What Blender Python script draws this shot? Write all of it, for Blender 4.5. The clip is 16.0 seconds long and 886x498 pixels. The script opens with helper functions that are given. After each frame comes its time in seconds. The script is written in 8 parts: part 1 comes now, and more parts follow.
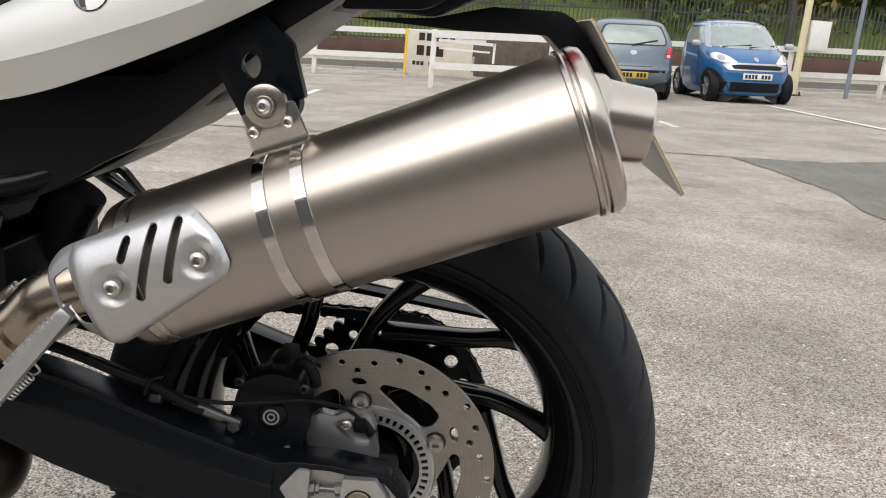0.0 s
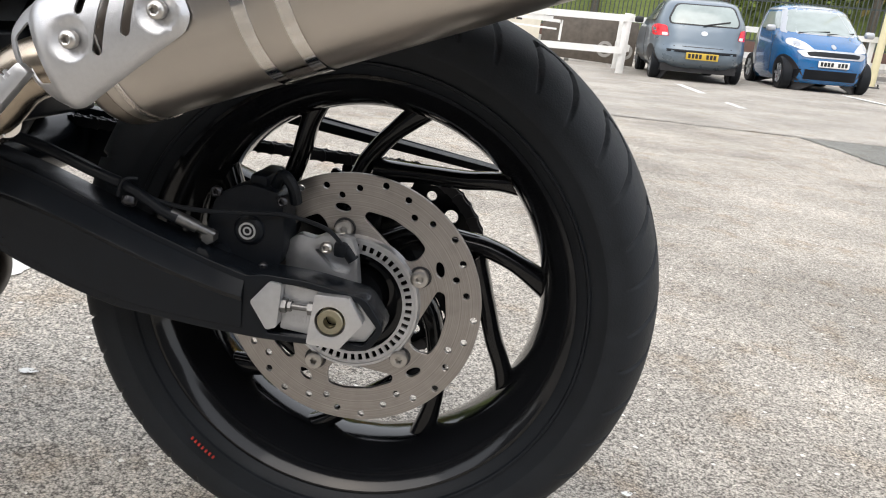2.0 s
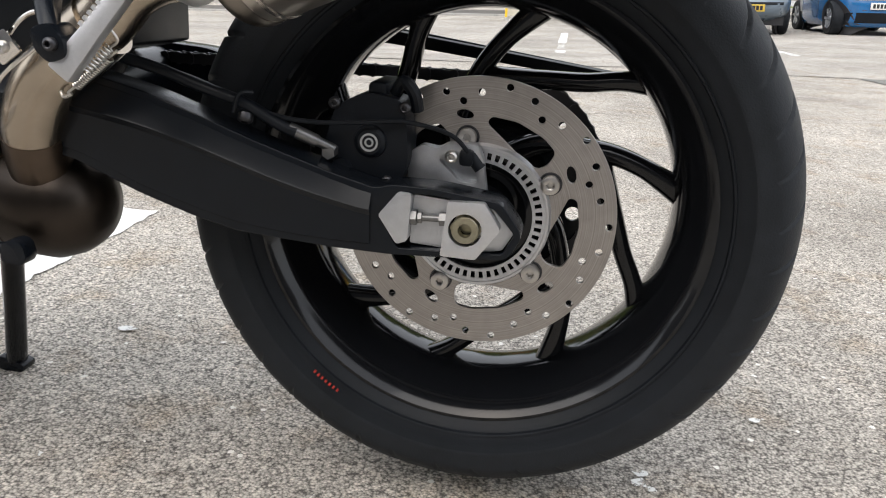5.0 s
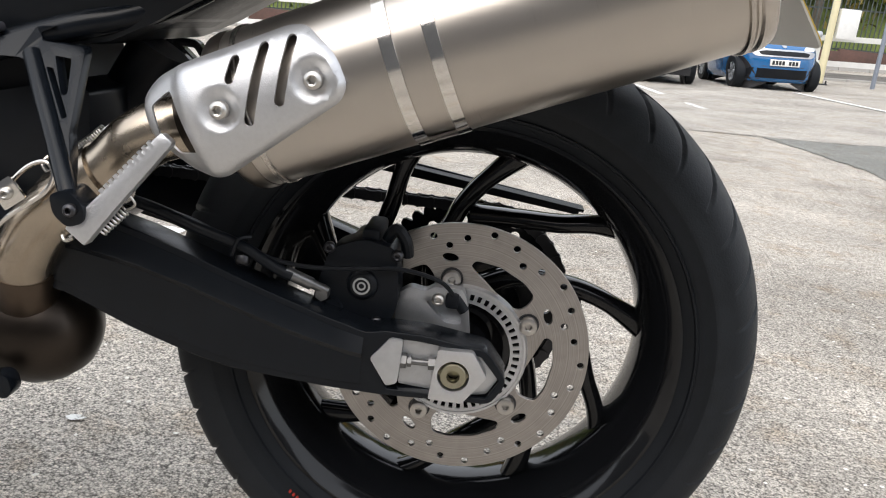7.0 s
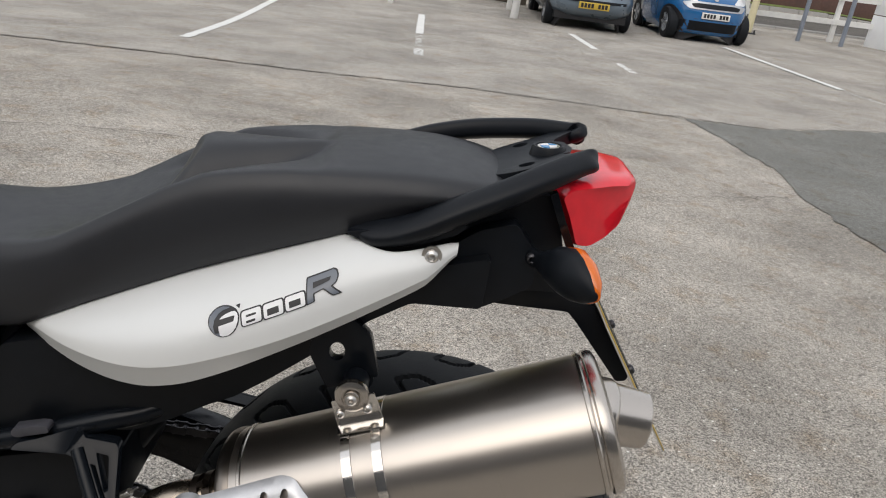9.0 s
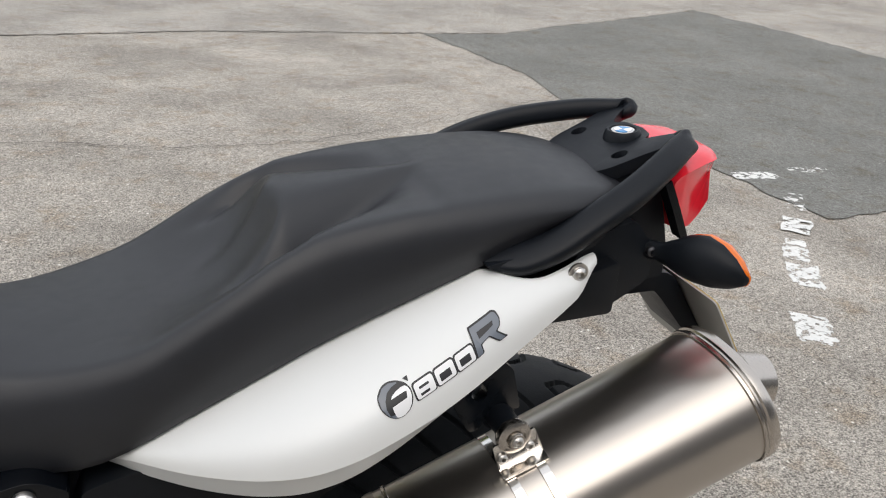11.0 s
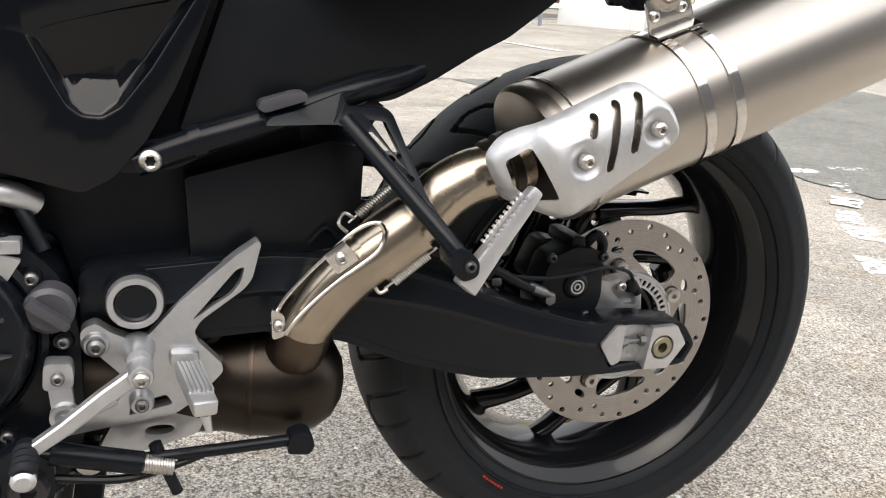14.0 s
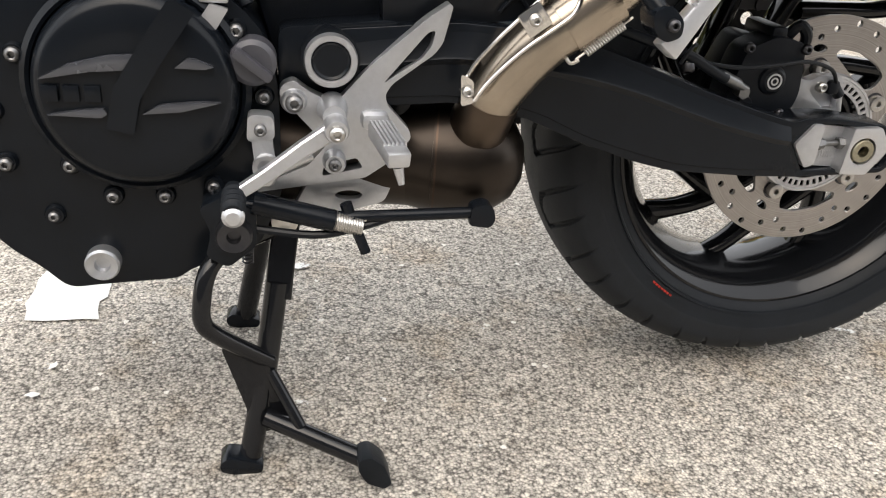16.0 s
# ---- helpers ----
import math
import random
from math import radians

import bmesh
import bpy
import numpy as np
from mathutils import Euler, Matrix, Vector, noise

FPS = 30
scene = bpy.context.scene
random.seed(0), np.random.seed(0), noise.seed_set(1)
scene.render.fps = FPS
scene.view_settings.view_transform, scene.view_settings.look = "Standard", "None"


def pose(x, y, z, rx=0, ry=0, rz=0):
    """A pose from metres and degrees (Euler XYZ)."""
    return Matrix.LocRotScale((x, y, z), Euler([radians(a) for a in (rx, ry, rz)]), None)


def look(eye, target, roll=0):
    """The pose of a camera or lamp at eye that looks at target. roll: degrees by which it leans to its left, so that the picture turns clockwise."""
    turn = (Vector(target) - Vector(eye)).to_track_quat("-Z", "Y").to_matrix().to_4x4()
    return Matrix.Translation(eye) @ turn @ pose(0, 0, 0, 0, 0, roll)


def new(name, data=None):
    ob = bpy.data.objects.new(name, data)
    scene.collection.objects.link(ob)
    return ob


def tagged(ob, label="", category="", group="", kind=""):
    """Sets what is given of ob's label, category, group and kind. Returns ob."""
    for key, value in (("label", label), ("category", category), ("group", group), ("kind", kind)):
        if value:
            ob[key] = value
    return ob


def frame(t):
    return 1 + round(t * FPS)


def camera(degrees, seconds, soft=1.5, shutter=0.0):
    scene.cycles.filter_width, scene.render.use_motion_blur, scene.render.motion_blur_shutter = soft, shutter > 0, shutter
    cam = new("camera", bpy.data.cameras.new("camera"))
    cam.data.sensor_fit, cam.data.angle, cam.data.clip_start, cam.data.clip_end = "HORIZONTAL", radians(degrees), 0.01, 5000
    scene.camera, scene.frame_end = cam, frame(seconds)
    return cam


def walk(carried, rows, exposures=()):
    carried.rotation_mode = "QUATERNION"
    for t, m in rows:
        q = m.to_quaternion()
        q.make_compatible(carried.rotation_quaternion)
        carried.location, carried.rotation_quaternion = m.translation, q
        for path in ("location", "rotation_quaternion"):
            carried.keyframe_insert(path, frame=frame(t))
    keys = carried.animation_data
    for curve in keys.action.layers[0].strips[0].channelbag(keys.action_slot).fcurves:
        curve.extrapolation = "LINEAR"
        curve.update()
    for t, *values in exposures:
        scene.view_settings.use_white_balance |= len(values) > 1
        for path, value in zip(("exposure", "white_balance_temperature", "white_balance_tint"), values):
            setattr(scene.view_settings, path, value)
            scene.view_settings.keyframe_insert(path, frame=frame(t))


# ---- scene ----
cam = camera(55.6, 16.0, 1.1)
PATH = [
    (0, (0.082, -0.898, 0.796), (0.031, 1.037, 0.294), 5.3),
    (0.5, (0.09, -0.904, 0.782), (0.02, 1.03, 0.275), 5.9),
    (1, (0.119, -0.901, 0.735), (0.017, 1.028, 0.218), 7.1),
    (1.5, (0.144, -0.897, 0.681), (-0.001, 1.029, 0.161), 7.9),
    (2, (0.166, -0.884, 0.637), (-0.015, 1.029, 0.084), 7.6),
    (2.5, (0.189, -0.867, 0.594), (-0.024, 1.03, -0.001), 6.2),
    (3, (0.211, -0.861, 0.571), (-0.016, 1.027, -0.049), 4.9),
    (3.5, (0.209, -0.86, 0.569), (-0.02, 1.032, -0.034), 4.2),
    (4, (0.189, -0.858, 0.554), (-0.048, 1.039, -0.035), 4.0),
    (4.5, (0.139, -0.858, 0.55), (-0.124, 1.028, -0.059), 3.7),
    (4.7, (0.117, -0.863, 0.551), (-0.163, 1.02, -0.065), 3.4),
    (6.8, (0.012, -0.882, 0.639), (-0.109, 1.036, 0.086), 5.9),
    (7, (0.009, -0.887, 0.664), (-0.068, 1.037, 0.127), 6.8),
    (7.5, (0.005, -0.893, 0.725), (-0.105, 1.049, 0.261), 6.6),
    (8, (-0.011, -0.865, 0.845), (-0.023, 1.07, 0.342), 8.3),
    (8.5, (-0.039, -0.936, 1.128), (0.02, 0.931, 0.414), 10.3),
    (8.7, (-0.049, -0.978, 1.179), (0.027, 0.89, 0.469), 10.3),
    (10.8, (-0.398, -0.809, 1.214), (0.26, 0.904, 0.418), 7.3),
    (11, (-0.447, -0.795, 1.205), (0.295, 0.885, 0.412), 6.5),
    (11.5, (-0.536, -0.777, 1.141), (0.295, 0.891, 0.413), 7.3),
    (12, (-0.56, -0.79, 0.984), (0.248, 0.933, 0.368), 8.0),
    (12.5, (-0.569, -0.824, 0.844), (0.192, 0.949, 0.318), 7.5),
    (13, (-0.572, -0.869, 0.779), (0.159, 0.93, 0.302), 6.3),
    (13.5, (-0.569, -0.889, 0.733), (0.156, 0.904, 0.226), 5.3),
    (14, (-0.565, -0.896, 0.703), (0.15, 0.88, 0.125), 5.3),
    (14.5, (-0.565, -0.899, 0.689), (0.1, 0.878, 0.058), 4.9),
    (15, (-0.586, -0.903, 0.657), (-0.064, 0.879, -0.086), 5.1),
    (15.5, (-0.6, -0.91, 0.616), (-0.162, 0.848, -0.231), 5.2),
    (16, (-0.605, -0.914, 0.609), (-0.215, 0.842, -0.267), 4.5),
]
EXPOSURES = [(0.0, 0.27, 6650, 10), (0.5, 0.42, 6600, 10), (1.0, 0.65, 6550, 10), (1.5, 0.72, 6500, 10), (2.0, 0.75, 6500, 10), (3.5, 0.85, 6450, 10), (4.5, 0.75, 6450, 10), (7.0, 0.72, 6450, 10), (8.0, 0.25, 6500, 10), (8.5, -0.12, 6500, 10), (11.0, 0.12, 6450, 10), (12.0, 0.17, 6400, 10), (12.5, 0.3, 6450, 10), (13.0, 0.41, 6600, 10), (14.0, 0.95, 6700, 10), (14.5, 1.1, 6700, 10), (15.0, 1.1, 6700, 10), (16.0, 1.0, 6750, 10)]
walk(cam, [(t, look(eye, target, roll)) for t, eye, target, roll in PATH], EXPOSURES)

# ---- world and light: a bright overcast day ----
world = bpy.data.worlds.new("sky")
scene.world = world
world.use_nodes = True
wn, wl = world.node_tree.nodes, world.node_tree.links
wn.clear()
sky = wn.new("ShaderNodeTexSky")
sky.sky_type, sky.sun_disc = "NISHITA", False
sky.sun_elevation, sky.sun_rotation = radians(52), radians(200)
sky.air_density, sky.dust_density, sky.ozone_density = 1.0, 4.0, 0.6
haze = wn.new("ShaderNodeMix")
haze.data_type = "RGBA"
haze.inputs[0].default_value = 0.7
haze.inputs[7].default_value = (8.2, 8.3, 8.5, 1)
wl.new(sky.outputs[0], haze.inputs[6])
wbg = wn.new("ShaderNodeBackground")
wbg.inputs[1].default_value = 0.148
wl.new(haze.outputs[2], wbg.inputs[0])
wo = wn.new("ShaderNodeOutputWorld")
wl.new(wbg.outputs[0], wo.inputs[0])
sun_data = bpy.data.lights.new("sun", "SUN")
sun_data.energy, sun_data.angle, sun_data.color = 0.75, radians(60), (1.0, 0.96, 0.9)
sun = new("sun", sun_data)
sun.matrix_world = look((-6, -14, 20), (0, 0, 0))

# ---- mesh tools ----
V = Vector


def part(name, bm, material, parent=None, label="", sharp=32, smooth=True):
    """Links a bmesh as one mesh object, under a thing or a part."""
    me = bpy.data.meshes.new(name)
    bmesh.ops.recalc_face_normals(bm, faces=bm.faces[:])
    bm.to_mesh(me)
    bm.free()
    me.materials.append(material)
    if smooth:
        me.polygons.foreach_set("use_smooth", [True] * len(me.polygons))
        me.set_sharp_from_angle(angle=radians(sharp))
    ob = new(name, me)
    if parent:
        ob.parent = parent
    if label:
        tagged(ob, label)
    return ob


def share(name, me, parent, m, label=""):
    """One more object on a mesh that is there already."""
    ob = new(name, me)
    ob.parent = parent
    ob.matrix_basis = m
    if label:
        tagged(ob, label)
    return ob


def thing(name, label, category, at=(0, 0, 0), group="", kind=""):
    ob = new(name)
    ob.empty_display_size = 0.05
    ob.location = at
    return tagged(ob, label, category, group, kind)


def merge(*bms):
    out = bmesh.new()
    for b in bms:
        me = bpy.data.meshes.new("tmp")
        b.to_mesh(me)
        b.free()
        out.from_mesh(me)
        bpy.data.meshes.remove(me)
    return out


def moved(bm, m):
    bmesh.ops.transform(bm, matrix=m, verts=bm.verts[:])
    return bm


def bevelled(bm, offset, segments=2, least=40):
    bmesh.ops.recalc_face_normals(bm, faces=bm.faces[:])
    es = [e for e in bm.edges if len(e.link_faces) == 2 and e.calc_face_angle(0) > radians(least)]
    bmesh.ops.bevel(bm, geom=es, offset=offset, segments=segments, affect="EDGES", profile=0.5, clamp_overlap=True)
    return bm


def box(x0, x1, y0, y1, z0, z1, bevel=0.0, segments=2):
    bm = bmesh.new()
    bmesh.ops.create_cube(bm, size=1, matrix=Matrix.Translation(((x0 + x1) / 2, (y0 + y1) / 2, (z0 + z1) / 2)) @ Matrix.Diagonal((x1 - x0, y1 - y0, z1 - z0, 1)))
    return bevelled(bm, bevel, segments) if bevel else bm


def rounded(pts, r, n=4):
    """A closed outline with its corners turned to arcs."""
    out = []
    k = len(pts)
    for i, p in enumerate(pts):
        p, a, b = V(p), V(pts[i - 1]), V(pts[(i + 1) % k])
        ra = r[i] if isinstance(r, (list, tuple)) else r
        d1, d2 = a - p, b - p
        ra = min(ra, 0.45 * d1.length, 0.45 * d2.length)
        if ra <= 1e-5:
            out.append(p)
            continue
        s, e = p + d1.normalized() * ra, p + d2.normalized() * ra
        for j in range(n + 1):
            u = j / n
            out.append(s * (1 - u) ** 2 + p * 2 * u * (1 - u) + e * u * u)
    return [tuple(p) for p in out]


def circle(cx, cz, r, n=16, r2=None, turn=0.0):
    r2 = r2 or r
    c, s = math.cos(turn), math.sin(turn)
    return [(cx + r * math.cos(a) * c - r2 * math.sin(a) * s, cz + r * math.cos(a) * s + r2 * math.sin(a) * c) for a in (2 * math.pi * i / n for i in range(n))]


def plate(pts, y0, y1, holes=(), bevel=0.0, segments=2):
    """A flat plate with its outline in x and z, from y0 to y1, with holes right through."""
    bm = bmesh.new()
    for loop in (pts, *holes):
        vs = [bm.verts.new((x, y0, z)) for x, z in loop]
        for i in range(len(vs)):
            bm.edges.new((vs[i - 1], vs[i]))
    bmesh.ops.triangle_fill(bm, use_beauty=True, use_dissolve=False, edges=bm.edges[:])
    got = bmesh.ops.extrude_face_region(bm, geom=bm.faces[:], use_keep_orig=True)
    for v in (g for g in got["geom"] if isinstance(g, bmesh.types.BMVert)):
        v.co.y = y1
    return bevelled(bm, bevel, segments, 50) if bevel else bm


def smooth_path(pts, per=6):
    """Points along a soft curve through pts."""
    pts = [V(p) for p in pts]
    if len(pts) < 3:
        return pts
    out = []
    for i in range(len(pts) - 1):
        p0, p1, p2, p3 = pts[max(i - 1, 0)], pts[i], pts[i + 1], pts[min(i + 2, len(pts) - 1)]
        for j in range(per):
            u = j / per
            out.append(0.5 * (2 * p1 + (p2 - p0) * u + (2 * p0 - 5 * p1 + 4 * p2 - p3) * u * u + (3 * p1 - p0 - 3 * p2 + p3) * u ** 3))
    return out + [pts[-1]]


def loft(rings, caps=True, closed=True):
    bm = bmesh.new()
    rows = [[bm.verts.new(p) for p in ring] for ring in rings]
    n = len(rows[0])
    for a, b in zip(rows, rows[1:]):
        for i in range(n if closed else n - 1):
            bm.faces.new((a[i], a[(i + 1) % n], b[(i + 1) % n], b[i]))
    if caps and closed:
        bm.faces.new(rows[0][::-1])
        bm.faces.new(rows[-1])
    return bm


def sweep(pts, section, up=(0, 1, 0), scales=None, caps=True):
    """A section of (across, up) pairs carried along pts."""
    pts = [V(p) for p in pts]
    rings = []
    for i, p in enumerate(pts):
        d = (pts[min(i + 1, len(pts) - 1)] - pts[max(i - 1, 0)]).normalized()
        side = d.cross(V(up)).normalized()
        top = side.cross(d).normalized()
        s = scales(i / (len(pts) - 1)) if scales else (1, 1)
        rings.append([p + side * a * s[0] + top * b * s[1] for a, b in section])
    return loft(rings, caps)


def tube(pts, r, n=10, per=5, up=(0.13, 0.31, 0.94), radii=None):
    """A round tube along a soft curve; radii: a function of 0 to 1."""
    path = smooth_path(pts, per)
    rings, side = [], None
    for i, p in enumerate(path):
        d = (path[min(i + 1, len(path) - 1)] - path[max(i - 1, 0)]).normalized()
        side = d.cross(V(up)) if side is None else side - d * side.dot(d)
        if side.length < 0.05:
            side = d.cross(V((1, 0.2, 0)))
        side.normalize()
        top = side.cross(d)
        k = r * (radii(i / (len(path) - 1)) if radii else 1.0)
        rings.append([p + side * k * math.cos(2 * math.pi * j / n) + top * k * math.sin(2 * math.pi * j / n) for j in range(n)])
    return loft(rings)


def rod(a, b, r, n=12, r2=None):
    a, b = V(a), V(b)
    up = (1, 0, 0) if abs((b - a).normalized().x) < 0.8 else (0, 0, 1)
    k = (r2 or r) / r
    return sweep([a, b], [(r * math.cos(2 * math.pi * i / n), r * math.sin(2 * math.pi * i / n)) for i in range(n)], up, lambda u: (1 + (k - 1) * u,) * 2)


def lathe(profile, n=32, closed=False):
    """Turns (radius, along) about the y axis. closed: the profile is a ring of its own."""
    bm = bmesh.new()
    rows = []
    for i in range(n):
        a = 2 * math.pi * i / n
        rows.append([bm.verts.new((r * math.cos(a), y, r * math.sin(a))) for r, y in profile])
    m = len(profile)
    for i in range(n):
        a, b = rows[i], rows[(i + 1) % n]
        for j in range(m if closed else m - 1):
            f = (a[j], a[(j + 1) % m], b[(j + 1) % m], b[j])
            bm.faces.new(f)
    bmesh.ops.remove_doubles(bm, verts=bm.verts[:], dist=1e-6)
    return bm


def spring(a, b, r, wire, turns, n=6):
    """A coil from a to b."""
    a, b = V(a), V(b)
    d = (b - a).normalized()
    s = d.cross(V((0.2, 0.9, 0.3))).normalized()
    t = d.cross(s)
    k = turns * 10
    pts = [a + (b - a) * i / k + s * r * math.cos(2 * math.pi * i / 10) + t * r * math.sin(2 * math.pi * i / 10) for i in range(k + 1)]
    return sweep(pts, [(wire * math.cos(2 * math.pi * j / n), wire * math.sin(2 * math.pi * j / n)) for j in range(n)], tuple(d))


def bolt_mesh(name, material, socket=0.5, dome=0.35, washer=0.0):
    """A screw head of radius 1 that faces -y, with a six-lobed socket."""
    prof = [(0.0, 0.0), (socket * 0.9, 0.0), (socket, -0.05), (socket, -0.5 - dome * 0.6), (socket + 0.08, -0.58 - dome * 0.6), (0.8, -0.55 - dome * 0.25), (0.95, -0.5), (1.0, -0.4), (1.0, 0.35)]
    if washer:
        prof = prof[:-1] + [(1.0, -0.05), (washer, -0.02), (washer, 0.35)]
    bm = lathe(prof, 18)
    for v in bm.verts:
        r = math.hypot(v.co.x, v.co.z)
        if r < socket * 1.02 and r > 0.1 and v.co.y > -0.52 - dome * 0.6 and v.co.y < 0.3:
            k = 0.86 + 0.14 * math.cos(6 * math.atan2(v.co.z, v.co.x))
            v.co.x, v.co.z = v.co.x * k, v.co.z * k
    bmesh.ops.recalc_face_normals(bm, faces=bm.faces[:])
    me = bpy.data.meshes.new(name)
    bm.to_mesh(me)
    bm.free()
    me.materials.append(material)
    me.polygons.foreach_set("use_smooth", [True] * len(me.polygons))
    me.set_sharp_from_angle(angle=radians(35))
    return me


def lerp_table(x, rows):
    """Straight-line values between rows of (x, a, b, ...)."""
    if x <= rows[0][0]:
        return rows[0][1:]
    for a, b in zip(rows, rows[1:]):
        if x <= b[0]:
            u = (x - a[0]) / (b[0] - a[0])
            return tuple(p + (q - p) * u for p, q in zip(a[1:], b[1:]))
    return rows[-1][1:]


def soft_table(x, rows):
    """The same with rounded bends: the mean over a short stretch."""
    got = [lerp_table(x + d, rows) for d in (-0.014, -0.007, 0, 0.007, 0.014)]
    return tuple(sum(g[i] for g in got) / 5 for i in range(len(got[0])))

# ---- materials ----
def material(name, colour, rough=0.5, metal=0.0, vary=0.12, scale=40.0, bump=0.0, bump_scale=300.0, coat=0.0, stretch=None, wear=0.0, spec=0.5):
    """A surface with grain at two scales, in metres of the object's own space."""
    m = bpy.data.materials.new(name)
    m.use_nodes = True
    n, l = m.node_tree.nodes, m.node_tree.links
    p = n["Principled BSDF"]
    p.inputs["Metallic"].default_value = metal
    p.inputs["Coat Weight"].default_value = coat
    p.inputs["Coat Roughness"].default_value = 0.06
    p.inputs["Specular IOR Level"].default_value = spec
    co = n.new("ShaderNodeTexCoord")
    mp = n.new("ShaderNodeMapping")
    if stretch:
        mp.inputs["Scale"].default_value = stretch
    l.new(co.outputs["Object"], mp.inputs[0])
    big, fine = n.new("ShaderNodeTexNoise"), n.new("ShaderNodeTexNoise")
    big.inputs["Scale"].default_value, big.inputs["Detail"].default_value = scale * 0.15, 5
    fine.inputs["Scale"].default_value, fine.inputs["Detail"].default_value = scale, 3
    l.new(mp.outputs[0], fine.inputs["Vector"])
    l.new(co.outputs["Object"], big.inputs["Vector"])
    mean = n.new("ShaderNodeMath")
    mean.operation = "ADD"
    l.new(big.outputs[0], mean.inputs[0])
    l.new(fine.outputs[0], mean.inputs[1])
    ramp = n.new("ShaderNodeMapRange")
    ramp.inputs[1].default_value, ramp.inputs[2].default_value = 0.6, 1.4
    ramp.inputs[3].default_value, ramp.inputs[4].default_value = 1 - vary, 1 + vary
    l.new(mean.outputs[0], ramp.inputs[0])
    mul = n.new("ShaderNodeMix")
    mul.data_type, mul.blend_type = "RGBA", "MULTIPLY"
    mul.inputs[0].default_value = 1
    mul.inputs[6].default_value = (*colour, 1)
    l.new(ramp.outputs[0], mul.inputs[7])
    l.new(mul.outputs[2], p.inputs["Base Color"])
    rr = n.new("ShaderNodeMapRange")
    rr.inputs[1].default_value, rr.inputs[2].default_value = 0.6, 1.4
    rr.inputs[3].default_value, rr.inputs[4].default_value = max(0.02, rough * (0.85 - wear)), min(1, rough * (1.15 + wear))
    l.new(mean.outputs[0], rr.inputs[0])
    l.new(rr.outputs[0], p.inputs["Roughness"])
    if bump:
        bt = n.new("ShaderNodeTexNoise")
        bt.inputs["Scale"].default_value, bt.inputs["Detail"].default_value = bump_scale, 2
        l.new(mp.outputs[0], bt.inputs["Vector"])
        b = n.new("ShaderNodeBump")
        b.inputs["Strength"].default_value, b.inputs["Distance"].default_value = bump, 0.001
        l.new(bt.outputs[0], b.inputs["Height"])
        l.new(b.outputs[0], p.inputs["Normal"])
    return m


